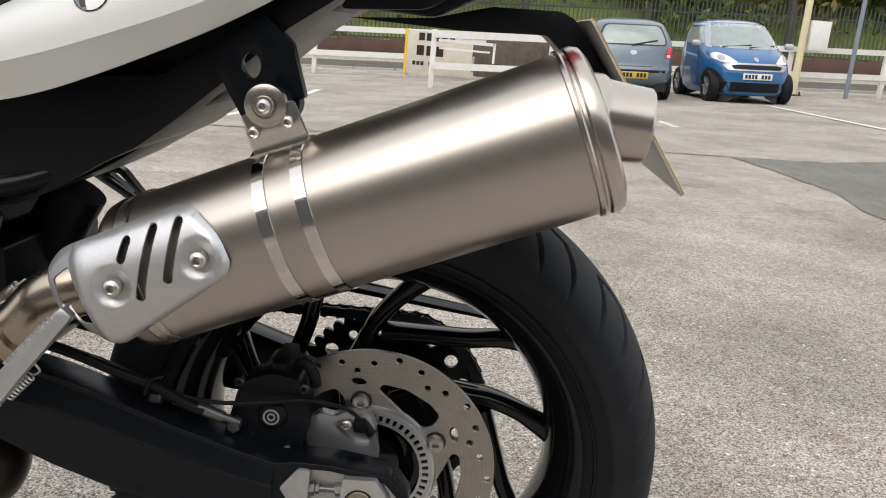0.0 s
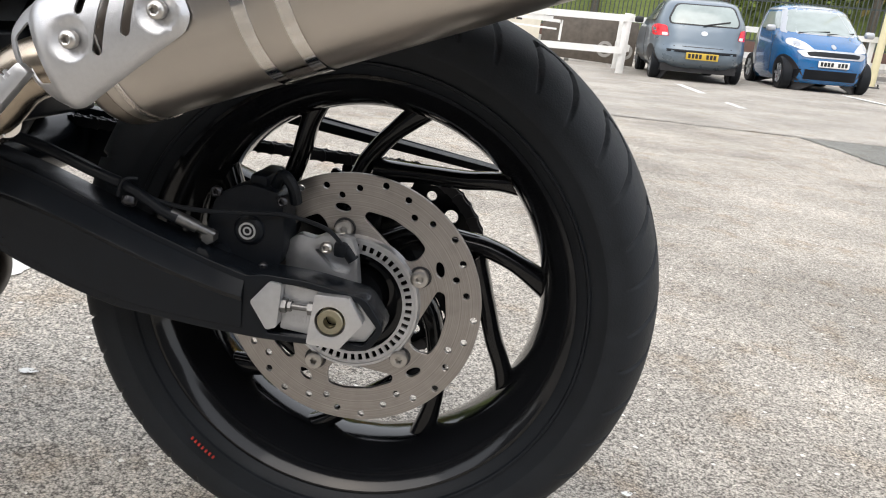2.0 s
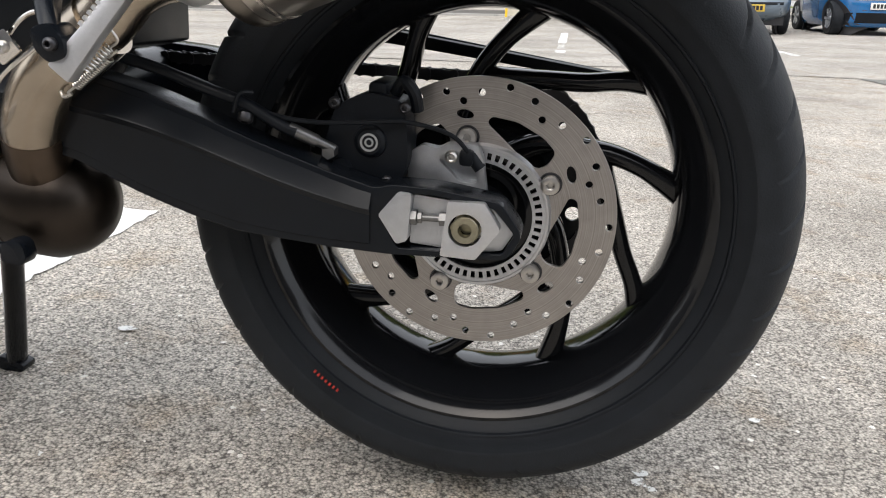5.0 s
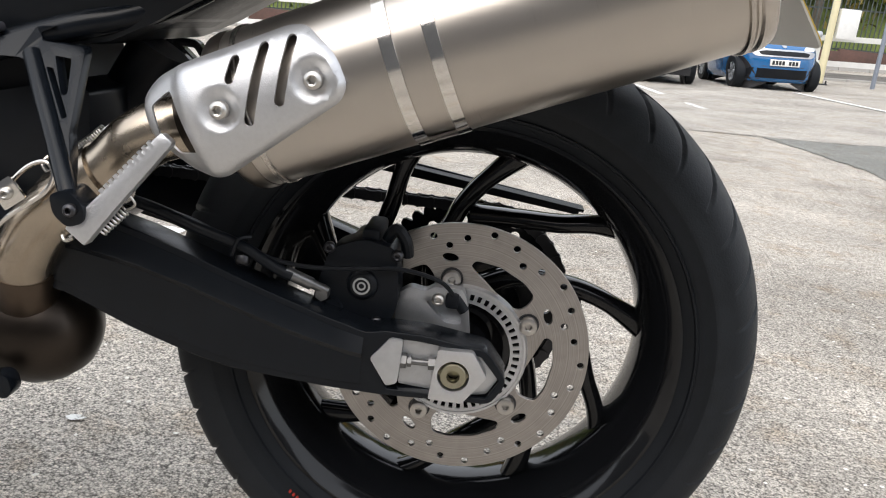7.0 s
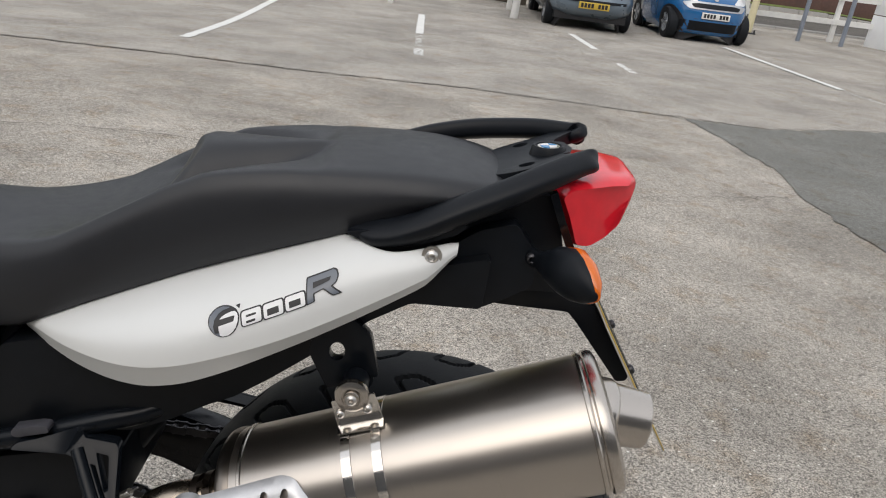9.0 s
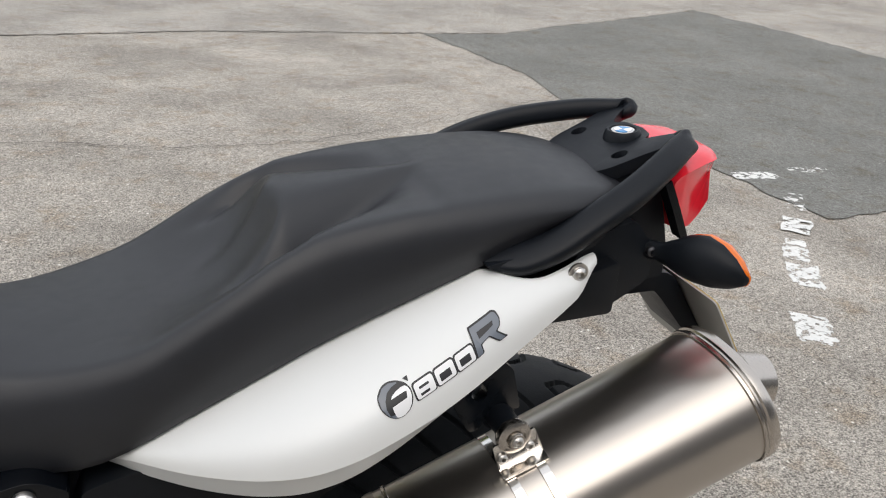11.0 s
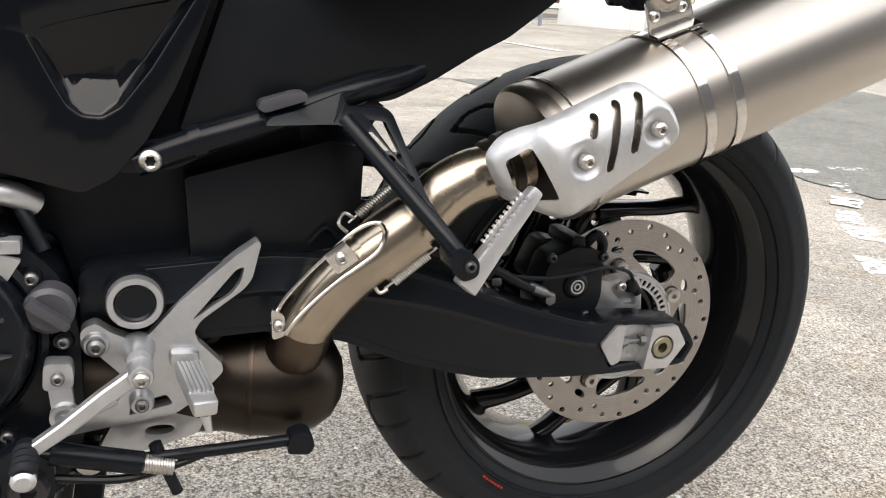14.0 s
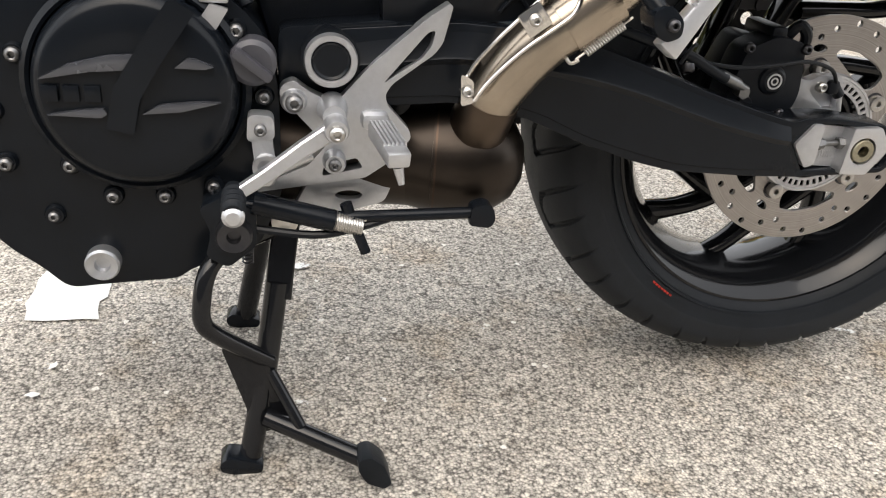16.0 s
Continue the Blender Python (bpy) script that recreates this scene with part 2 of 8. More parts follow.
def asphalt(name, dark, light, stone, stain, bump=0.6, tint=(1.03, 0.98, 0.90)):
    """Worn asphalt: pale chips in a darker binder, with stains some decimetres wide."""
    m = bpy.data.materials.new(name)
    m.use_nodes = True
    n, l = m.node_tree.nodes, m.node_tree.links
    p = n["Principled BSDF"]
    p.inputs["Roughness"].default_value = 0.9
    p.inputs["Specular IOR Level"].default_value = 0.25
    co = n.new("ShaderNodeTexCoord")
    cells = n.new("ShaderNodeTexVoronoi")
    cells.inputs["Scale"].default_value = stone
    l.new(co.outputs["Object"], cells.inputs["Vector"])
    small = n.new("ShaderNodeTexNoise")
    small.inputs["Scale"].default_value, small.inputs["Detail"].default_value = stone * 0.5, 6
    small.inputs["Roughness"].default_value = 0.7
    l.new(co.outputs["Object"], small.inputs["Vector"])
    wide = n.new("ShaderNodeTexNoise")
    wide.inputs["Scale"].default_value, wide.inputs["Detail"].default_value = 1.1, 8
    wide.inputs["Roughness"].default_value = 0.62
    l.new(co.outputs["Object"], wide.inputs["Vector"])
    tone = n.new("ShaderNodeSeparateColor")
    l.new(cells.outputs["Color"], tone.inputs[0])
    add = n.new("ShaderNodeMath")
    add.operation = "MULTIPLY_ADD"
    add.inputs[1].default_value = 0.36
    l.new(tone.outputs[0], add.inputs[0])
    l.new(small.outputs[0], add.inputs[2])
    chips = n.new("ShaderNodeTexVoronoi")
    chips.inputs["Scale"].default_value = stone * 0.42
    l.new(co.outputs["Object"], chips.inputs["Vector"])
    ctone = n.new("ShaderNodeSeparateColor")
    l.new(chips.outputs["Color"], ctone.inputs[0])
    add2 = n.new("ShaderNodeMath")
    add2.operation = "MULTIPLY_ADD"
    add2.inputs[1].default_value = 0.13
    l.new(ctone.outputs[1], add2.inputs[0])
    l.new(add.outputs[0], add2.inputs[2])
    edge = n.new("ShaderNodeMath")
    edge.operation = "MULTIPLY_ADD"
    edge.inputs[1].default_value = -0.54
    l.new(cells.outputs["Distance"], edge.inputs[0])
    l.new(add2.outputs[0], edge.inputs[2])
    ramp = n.new("ShaderNodeValToRGB")
    e = ramp.color_ramp.elements
    e[0].position, e[0].color = 0.20, (*[c * dark for c in (1.06, 0.97, 0.86)], 1)
    e[1].position, e[1].color = 0.80, (*[c * light for c in tint], 1)
    l.new(edge.outputs[0], ramp.inputs[0])
    st = n.new("ShaderNodeMapRange")
    st.inputs[1].default_value, st.inputs[2].default_value = 0.36, 0.66
    st.inputs[3].default_value, st.inputs[4].default_value = 1 - stain, 1 + stain
    l.new(wide.outputs[0], st.inputs[0])
    mul = n.new("ShaderNodeMix")
    mul.data_type, mul.blend_type = "RGBA", "MULTIPLY"
    mul.inputs[0].default_value = 1
    l.new(ramp.outputs[0], mul.inputs[6])
    l.new(st.outputs[0], mul.inputs[7])
    # brownish dirt in patches a hand wide
    dirt = n.new("ShaderNodeTexNoise")
    dirt.inputs["Scale"].default_value, dirt.inputs["Detail"].default_value = 6.0, 9
    dirt.inputs["Roughness"].default_value = 0.7
    l.new(co.outputs["Object"], dirt.inputs["Vector"])
    dr = n.new("ShaderNodeMapRange")
    dr.inputs[1].default_value, dr.inputs[2].default_value = 0.52, 0.72
    dr.inputs[4].default_value = 0.8
    l.new(dirt.outputs[0], dr.inputs[0])
    brown = n.new("ShaderNodeMix")
    brown.data_type, brown.blend_type = "RGBA", "MULTIPLY"
    brown.inputs[7].default_value = (0.76, 0.64, 0.50, 1)
    l.new(dr.outputs[0], brown.inputs[0])
    l.new(mul.outputs[2], brown.inputs[6])
    # tone in patches some centimetres wide, and a few white chips
    mid = n.new("ShaderNodeTexNoise")
    mid.inputs["Scale"].default_value, mid.inputs["Detail"].default_value, mid.inputs["Roughness"].default_value = 38, 5, 0.7
    l.new(co.outputs["Object"], mid.inputs["Vector"])
    mr = n.new("ShaderNodeMapRange")
    mr.inputs[1].default_value, mr.inputs[2].default_value, mr.inputs[3].default_value, mr.inputs[4].default_value = 0.34, 0.66, 0.82, 1.14
    l.new(mid.outputs[0], mr.inputs[0])
    patchy = n.new("ShaderNodeMix")
    patchy.data_type, patchy.blend_type = "RGBA", "MULTIPLY"
    patchy.inputs[0].default_value = 1
    l.new(brown.outputs[2], patchy.inputs[6])
    l.new(mr.outputs[0], patchy.inputs[7])
    spot = n.new("ShaderNodeTexVoronoi")
    spot.inputs["Scale"].default_value = 75
    bend = n.new("ShaderNodeMix")
    bend.data_type = "VECTOR"
    bend.inputs[0].default_value = 0.012
    l.new(co.outputs["Object"], bend.inputs[4])
    l.new(small.outputs["Color"], bend.inputs[5])
    l.new(bend.outputs[1], spot.inputs["Vector"])
    pick, small_, both_ = n.new("ShaderNodeMath"), n.new("ShaderNodeMath"), n.new("ShaderNodeMath")
    pick.operation, pick.inputs[1].default_value = "GREATER_THAN", 0.972
    small_.operation, small_.inputs[1].default_value = "LESS_THAN", 0.3
    both_.operation = "MULTIPLY"
    stone_ = n.new("ShaderNodeSeparateColor")
    l.new(spot.outputs["Color"], stone_.inputs[0])
    l.new(stone_.outputs[0], pick.inputs[0])
    l.new(spot.outputs["Distance"], small_.inputs[0])
    l.new(pick.outputs[0], both_.inputs[0])
    l.new(small_.outputs[0], both_.inputs[1])
    chip = n.new("ShaderNodeMix")
    chip.data_type = "RGBA"
    chip.inputs[7].default_value = (min(0.8, light * 1.25), min(0.78, light * 1.2), min(0.72, light * 1.1), 1)
    l.new(both_.outputs[0], chip.inputs[0])
    l.new(patchy.outputs[2], chip.inputs[6])
    l.new(chip.outputs[2], p.inputs["Base Color"])
    b = n.new("ShaderNodeBump")
    b.inputs["Strength"].default_value, b.inputs["Distance"].default_value = bump, 0.003
    l.new(edge.outputs[0], b.inputs["Height"])
    l.new(b.outputs[0], p.inputs["Normal"])
    return m


M_GROUND = asphalt("worn_pale_asphalt", 0.105, 0.70, 290, 0.24, 0.8, (1.055, 0.975, 0.855))
M_PATCH = asphalt("dark_asphalt_patch", 0.09, 0.33, 260, 0.12, 0.5, (0.97, 1.0, 0.93))
M_FARGROUND = asphalt("pale_old_asphalt", 0.15, 0.61, 300, 0.2, 0.6, (1.04, 0.98, 0.88))
M_ROAD = asphalt("road_asphalt", 0.06, 0.2, 160, 0.15)


def worn_paint(name, keep):
    """Road paint that has flaked away in ragged patches; keep: the share that is left."""
    m = material(name, (0.74, 0.74, 0.71), 0.8, vary=0.12, scale=60, bump=0.5, bump_scale=260)
    n, l = m.node_tree.nodes, m.node_tree.links
    co = n.new("ShaderNodeTexCoord")
    grain = n.new("ShaderNodeTexNoise")
    grain.inputs["Scale"].default_value, grain.inputs["Detail"].default_value, grain.inputs["Roughness"].default_value = 26, 9, 0.68
    l.new(co.outputs["Object"], grain.inputs["Vector"])
    cut = n.new("ShaderNodeMapRange")
    edge = 0.5 + (0.5 - keep) * 0.42
    cut.inputs[1].default_value, cut.inputs[2].default_value = edge - 0.012, edge + 0.012
    l.new(grain.outputs[0], cut.inputs[0])
    clear, mix = n.new("ShaderNodeBsdfTransparent"), n.new("ShaderNodeMixShader")
    l.new(cut.outputs[0], mix.inputs[0])
    l.new(clear.outputs[0], mix.inputs[1])
    l.new(n["Principled BSDF"].outputs[0], mix.inputs[2])
    l.new(mix.outputs[0], n["Material Output"].inputs["Surface"])
    return m


M_PAINT = [worn_paint("solid_road_paint", 0.93), worn_paint("worn_road_paint", 0.60), worn_paint("flaked_road_paint", 0.40)]
M_RUBBER = material("tyre_rubber", (0.0088, 0.0108, 0.0138), 0.5, vary=0.25, scale=30, bump=0.25, bump_scale=500, spec=0.2)
M_TREAD = material("worn_tread_rubber", (0.0145, 0.0168, 0.0200), 0.6, vary=0.25, scale=60, bump=0.35, bump_scale=500, spec=0.2)
M_RIM = material("gloss_black_rim_paint", (0.0068, 0.0074, 0.0088), 0.11, vary=0.2, scale=20, coat=0.12, spec=0.3)
M_FRAME = material("satin_black_frame_paint", (0.0060, 0.0078, 0.0108), 0.24, vary=0.2, scale=30, bump=0.05, bump_scale=400, spec=0.22)
M_PLASTIC = material("grained_black_plastic", (0.0062, 0.0080, 0.0112), 0.42, vary=0.2, scale=60, bump=0.2, bump_scale=1200, spec=0.22)
M_GREYPLASTIC = material("smooth_black_side_plastic", (0.0070, 0.0084, 0.0108), 0.34, vary=0.15, scale=60, bump=0.12, bump_scale=1200, spec=0.22)
M_GLOSS = material("gloss_black_plastic", (0.0026, 0.0034, 0.0052), 0.13, vary=0.2, scale=10, coat=0.08, spec=0.3)
M_SEAT = material("seat_vinyl", (0.0165, 0.0178, 0.0215), 0.45, vary=0.12, scale=80, bump=0.16, bump_scale=1900, spec=0.5)
M_WHITE = material("white_pearl_paint", (0.77, 0.78, 0.765), 0.4, vary=0.02, scale=8, coat=0.22)
M_STEEL = material("brushed_steel", (0.54, 0.50, 0.455), 0.25, 1.0, vary=0.04, scale=25)
M_BRUSHED = material("brushed_muffler_steel", (0.52, 0.48, 0.435), 0.27, 1.0, vary=0.03, scale=25)
_n, _l = M_BRUSHED.node_tree.nodes, M_BRUSHED.node_tree.links
_co, _rot, _str, _gr, _rr, _bu = _n.new("ShaderNodeTexCoord"), _n.new("ShaderNodeMapping"), _n.new("ShaderNodeMapping"), _n.new("ShaderNodeTexNoise"), _n.new("ShaderNodeMapRange"), _n.new("ShaderNodeBump")
_rot.inputs["Rotation"].default_value = (0, radians(23.4), 0)
_str.inputs["Scale"].default_value = (90, 0.5, 0.5)
_gr.inputs["Scale"].default_value, _gr.inputs["Detail"].default_value, _gr.inputs["Roughness"].default_value = 22, 6, 0.75
_rr.inputs[1].default_value, _rr.inputs[2].default_value, _rr.inputs[3].default_value, _rr.inputs[4].default_value = 0.3, 0.7, 0.27, 0.345
_bu.inputs["Strength"].default_value, _bu.inputs["Distance"].default_value = 0.03, 0.0003
_l.new(_co.outputs["Object"], _rot.inputs[0])
_l.new(_rot.outputs[0], _str.inputs[0])
_l.new(_str.outputs[0], _gr.inputs["Vector"])
_l.new(_gr.outputs[0], _rr.inputs[0])
_l.new(_rr.outputs[0], _n["Principled BSDF"].inputs["Roughness"])
_l.new(_gr.outputs[0], _bu.inputs["Height"])
_l.new(_bu.outputs[0], _n["Principled BSDF"].inputs["Normal"])
M_POLISHED = material("polished_steel", (0.74, 0.71, 0.67), 0.12, 1.0, vary=0.05, scale=30)
M_SHIELD = material("bead_blasted_aluminium", (0.62, 0.625, 0.64), 0.42, 0.9, vary=0.06, scale=300, bump=0.2, bump_scale=900)
M_CAST = material("silver_painted_casting", (0.52, 0.53, 0.55), 0.36, 0.8, vary=0.1, scale=140, bump=0.2, bump_scale=700)
M_HEAT = material("heat_browned_steel", (0.042, 0.034, 0.028), 0.38, 0.9, vary=0.45, scale=20, bump=0.1, bump_scale=200, wear=0.12)
M_PIPE = material("straw_tinted_pipe_steel", (0.44, 0.375, 0.30), 0.25, 1.0, vary=0.2, scale=22, wear=0.05)
M_BROWNPIPE = material("brown_tinted_pipe_steel", (0.115, 0.088, 0.068), 0.33, 1.0, vary=0.3, scale=22, wear=0.08)
M_DISC = material("worn_disc_steel", (0.40, 0.375, 0.355), 0.4, 0.95, vary=0.12, scale=90, bump=0.08, bump_scale=300)
# rings worn into the disc by the pads
_n, _l = M_DISC.node_tree.nodes, M_DISC.node_tree.links
_p = _n["Principled BSDF"]
_co, _off, _len, _wave, _map, _mul = _n.new("ShaderNodeTexCoord"), _n.new("ShaderNodeMapping"), _n.new("ShaderNodeVectorMath"), _n.new("ShaderNodeTexNoise"), _n.new("ShaderNodeMapRange"), _n.new("ShaderNodeMix")
_off.inputs["Location"].default_value, _off.inputs["Scale"].default_value = (-0.004, 0, -0.335), (1, 0, 1)
_len.operation = "LENGTH"
_wave.noise_dimensions = "1D"
_wave.inputs["Scale"].default_value, _wave.inputs["Detail"].default_value = 800, 4
_map.inputs[1].default_value, _map.inputs[2].default_value, _map.inputs[3].default_value, _map.inputs[4].default_value = 0.3, 0.7, 0.78, 1.1
_mul.data_type, _mul.blend_type = "RGBA", "MULTIPLY"
_mul.inputs[0].default_value = 1
_l.new(_co.outputs["Object"], _off.inputs[0])
_l.new(_off.outputs[0], _len.inputs[0])
_l.new(_len.outputs["Value"], _wave.inputs["W"])
_l.new(_wave.outputs[0], _map.inputs[0])
_l.new(_p.inputs["Base Color"].links[0].from_socket, _mul.inputs[6])
_l.new(_map.outputs[0], _mul.inputs[7])
_l.new(_mul.outputs[2], _p.inputs["Base Color"])
M_BOLT = material("steel_screw", (0.58, 0.56, 0.53), 0.3, 1.0, vary=0.1, scale=200)
M_FLATBOLT = material("dull_flat_screw", (0.50, 0.48, 0.455), 0.34, 1.0, vary=0.12, scale=200)
M_ZINC = material("yellow_zinc_nut", (0.37, 0.345, 0.255), 0.42, 1.0, vary=0.15, scale=200)
M_DARKBOLT = material("dark_screw", (0.06, 0.06, 0.065), 0.35, 0.8, vary=0.1, scale=200)
M_DULLBOLT = material("dull_grey_screw", (0.22, 0.22, 0.22), 0.4, 0.9, vary=0.15, scale=200)
# paler than the casing: bright reflections on the blades are put into this colour
M_BLADE = material("blade_highlight_metal", (0.10, 0.105, 0.12), 0.25, 0.6, vary=0.1, scale=40, coat=0.3)
M_CAPSTEEL = material("darkened_cap_steel", (0.27, 0.24, 0.21), 0.3, 1.0, vary=0.15, scale=30)
M_COPPER = material("browned_weld_band", (0.075, 0.052, 0.04), 0.4, 1.0, vary=0.3, scale=60)
M_RED = material("red_lens_plastic", (0.82, 0.018, 0.035), 0.16, vary=0.12, scale=60, coat=0.15)
M_AMBER = material("amber_lens_plastic", (0.75, 0.16, 0.01), 0.15, vary=0.08, scale=60, coat=0.5)
M_PLATEY = material("yellow_plate_plastic", (0.55, 0.38, 0.05), 0.35, vary=0.04)
M_PLATEB = material("grey_plate_back", (0.50, 0.49, 0.45), 0.42, vary=0.08, scale=30)
M_PLATEW = material("white_plate_plastic", (0.75, 0.75, 0.72), 0.35, vary=0.04)
M_INK = material("black_ink", (0.015, 0.015, 0.017), 0.45, vary=0.1)
M_DECALG = material("grey_decal_vinyl", (0.14, 0.16, 0.19), 0.3, vary=0.05, coat=0.3)
M_DECALW = material("white_decal_vinyl", (0.82, 0.82, 0.82), 0.3, vary=0.02, coat=0.3)
M_DECALBLUE = material("blue_enamel", (0.05, 0.25, 0.55), 0.2, vary=0.05, coat=0.5)
M_DECALR = material("red_tyre_print", (0.42, 0.03, 0.02), 0.6, vary=0.3, scale=400)
M_BLUE = material("blue_car_paint", (0.010, 0.112, 0.30), 0.22, vary=0.06, scale=5, coat=0.8)
M_GREYCAR = material("grey_blue_car_paint", (0.13, 0.17, 0.21), 0.3, 0.3, vary=0.08, scale=5, coat=0.6)
M_SILVER = material("silver_car_paint", (0.45, 0.47, 0.5), 0.3, 0.6, vary=0.05, scale=5, coat=0.5)
# opaque: the reflected sky and pale interior are put into the colour
M_CARGLASS = material("sky_pale_car_glass", (0.26, 0.31, 0.30), 0.05, vary=0.2, scale=5, coat=0.6, spec=0.9)
M_LAMP = material("clear_headlamp", (0.72, 0.74, 0.76), 0.15, vary=0.15, scale=60, coat=0.8)
M_RAIL = material("chipped_white_rail_paint", (0.74, 0.74, 0.72), 0.5, vary=0.1, scale=12, bump=0.1, bump_scale=40)
M_CREAM = material("cream_pole_paint", (0.68, 0.62, 0.40), 0.5, vary=0.1, scale=8)
M_GALV = material("galvanised_post", (0.25, 0.28, 0.33), 0.5, 0.5, vary=0.12, scale=20)
M_PALE = material("dark_fence_paint", (0.05, 0.062, 0.062), 0.55, vary=0.15, scale=10)
M_WALL = material("white_painted_blockwork", (0.78, 0.79, 0.80), 0.7, vary=0.05, scale=6, bump=0.3, bump_scale=40)
M_BRICK = material("old_red_brick", (0.10, 0.055, 0.046), 0.85, vary=0.3, scale=10, bump=0.4, bump_scale=60)
M_GRASS = material("verge_grass", (0.15, 0.19, 0.05), 0.9, vary=0.4, scale=12, bump=0.6, bump_scale=60)
M_KERB = material("kerb_concrete", (0.32, 0.31, 0.29), 0.85, vary=0.15, scale=12, bump=0.3, bump_scale=80)
M_BARK = material("tree_bark", (0.10, 0.085, 0.07), 0.9, vary=0.35, scale=20, bump=0.8, bump_scale=40)
M_SIGNY = material("yellow_sign_board", (0.80, 0.52, 0.03), 0.5, vary=0.06, scale=10)
# tone of the added unseen wall, set by what glossy parts reflect
M_BACKWALL = material("dark_reflection_wall", (0.14, 0.14, 0.145), 0.85, vary=0.25, scale=6, bump=0.4, bump_scale=60)
M_CRACK = material("brown_crack_filler", (0.10, 0.085, 0.07), 0.9, vary=0.4, scale=60, bump=0.4, bump_scale=200)
M_TAB = material("dull_grey_label", (0.06, 0.06, 0.07), 0.4, vary=0.2, scale=60)
M_BANNER = material("weathered_banner_vinyl", (0.62, 0.58, 0.48), 0.6, vary=0.18, scale=6)
M_BROWN = material("dark_banner_print", (0.09, 0.075, 0.06), 0.6, vary=0.5, scale=10)


def leaves(name, colour, spread):
    m = material(name, colour, 0.6, vary=spread, scale=3)
    n, l = m.node_tree.nodes, m.node_tree.links
    p = n["Principled BSDF"]
    g = n.new("ShaderNodeNewGeometry")
    r = n.new("ShaderNodeMapRange")
    r.inputs[3].default_value, r.inputs[4].default_value = 0.45, 1.6
    l.new(g.outputs["Random Per Island"], r.inputs[0])
    mul = n.new("ShaderNodeMix")
    mul.data_type, mul.blend_type = "RGBA", "MULTIPLY"
    mul.inputs[0].default_value = 1
    l.new(p.inputs["Base Color"].links[0].from_socket, mul.inputs[6])
    l.new(r.outputs[0], mul.inputs[7])
    l.new(mul.outputs[2], p.inputs["Base Color"])
    return m


M_LEAF = leaves("green_leaves", (0.13, 0.17, 0.04), 0.4)
M_LEAFY = leaves("yellowing_leaves", (0.26, 0.20, 0.05), 0.4)
M_LEAFO = leaves("orange_leaves", (0.42, 0.10, 0.02), 0.3)

# ---- ground, road, boundary ----
def ease(u):
    u = min(1.0, max(0.0, u))
    return u * u * (3 - 2 * u)


def height(x, y):
    """The yard is level where the motorcycle stands; further off it climbs gently across."""
    far = ease((math.hypot(x, y) - 2.5) / 8.0)
    return 0.045 * (min(max(x, -14), 13) - 3.2) * far


def sheet(name, xs, ys, lift, mat, label, kind="structure", parent=None, inside=None, category=""):
    bm = bmesh.new()
    grid = [[bm.verts.new((x, y, height(x, y) + lift(x, y))) for x in xs] for y in ys]
    for j in range(len(ys) - 1):
        for i in range(len(xs) - 1):
            bm.faces.new((grid[j][i], grid[j][i + 1], grid[j + 1][i + 1], grid[j + 1][i]))
    ob = part(name, bm, mat, parent, sharp=60)
    return tagged(ob, label, category, "", kind)


def spread(a, b, step):
    n = max(1, round((b - a) / step))
    return [a + (b - a) * i / n for i in range(n + 1)]


GX = [-600, -250, -120, -60, -35] + spread(-24, 26, 1.0) + [40, 70, 130, 260, 600]
GY = [-600, -250, -120, -60, -30] + spread(-16, 19.4, 0.8) + spread(20.5, 36, 2.5) + [45, 70, 130, 260, 600]
ground = sheet("ground", GX, GY, lambda x, y: (0.25 * ease((y - 33) / 12) if y > 33 else 0.0) - (0.09 if 19.6 < y < 28.2 else 0.0), M_GROUND,
               "worn pale grey asphalt yard with white chips and stains", category="ground")
road = sheet("road", GX[3:-3], [19.75, 22, 25, 27.9], lambda x, y: -0.06, M_ROAD, "grey asphalt road behind the white railing", category="road")
sheet("verge", GX[3:-3], [28.3, 29.6, 31, 31.8, 33.0, 34, 35, 36, 38, 41, 47], lambda x, y: 0.12 + 0.08 * (y - 28.3) + 2.2 * ease((y - 31.8) / 6), M_GRASS, "mown green grass verge beyond the road", category="grass")


def flat_patch(name, pts, mat, label, lift=0.004, parent=None, rough=0.0, kind="structure", category="", seed=1):
    """A thin coat on the ground with a ragged outline."""
    rng = random.Random(seed)
    out = []
    for i, p in enumerate(pts):
        a, b = V(p), V(pts[(i + 1) % len(pts)])
        k = max(1, int((b - a).length / max(rough * 3, 0.02))) if rough else 1
        for j in range(k):
            q = a + (b - a) * j / k
            out.append((q.x + rng.uniform(-rough, rough), q.y + rng.uniform(-rough, rough)))
    bm = bmesh.new()
    vs = [bm.verts.new((x, y, 0)) for x, y in out]
    for i in range(len(vs)):
        bm.edges.new((vs[i - 1], vs[i]))
    bmesh.ops.triangle_fill(bm, use_beauty=True, use_dissolve=False, edges=bm.edges[:])
    long_edges = [e for e in bm.edges if e.calc_length() > 1.0]
    while long_edges:
        bmesh.ops.subdivide_edges(bm, edges=long_edges, cuts=1, use_grid_fill=False)
        bmesh.ops.triangulate(bm, faces=bm.faces[:])
        long_edges = [e for e in bm.edges if e.calc_length() > 1.0]
    for v in bm.verts:
        v.co.z = height(v.co.x, v.co.y) + lift
    ob = part(name, bm, mat, parent)
    for f in ob.data.polygons:
        if f.normal.z < 0:
            f.flip()
    return tagged(ob, label, category, "", kind) if kind else ob


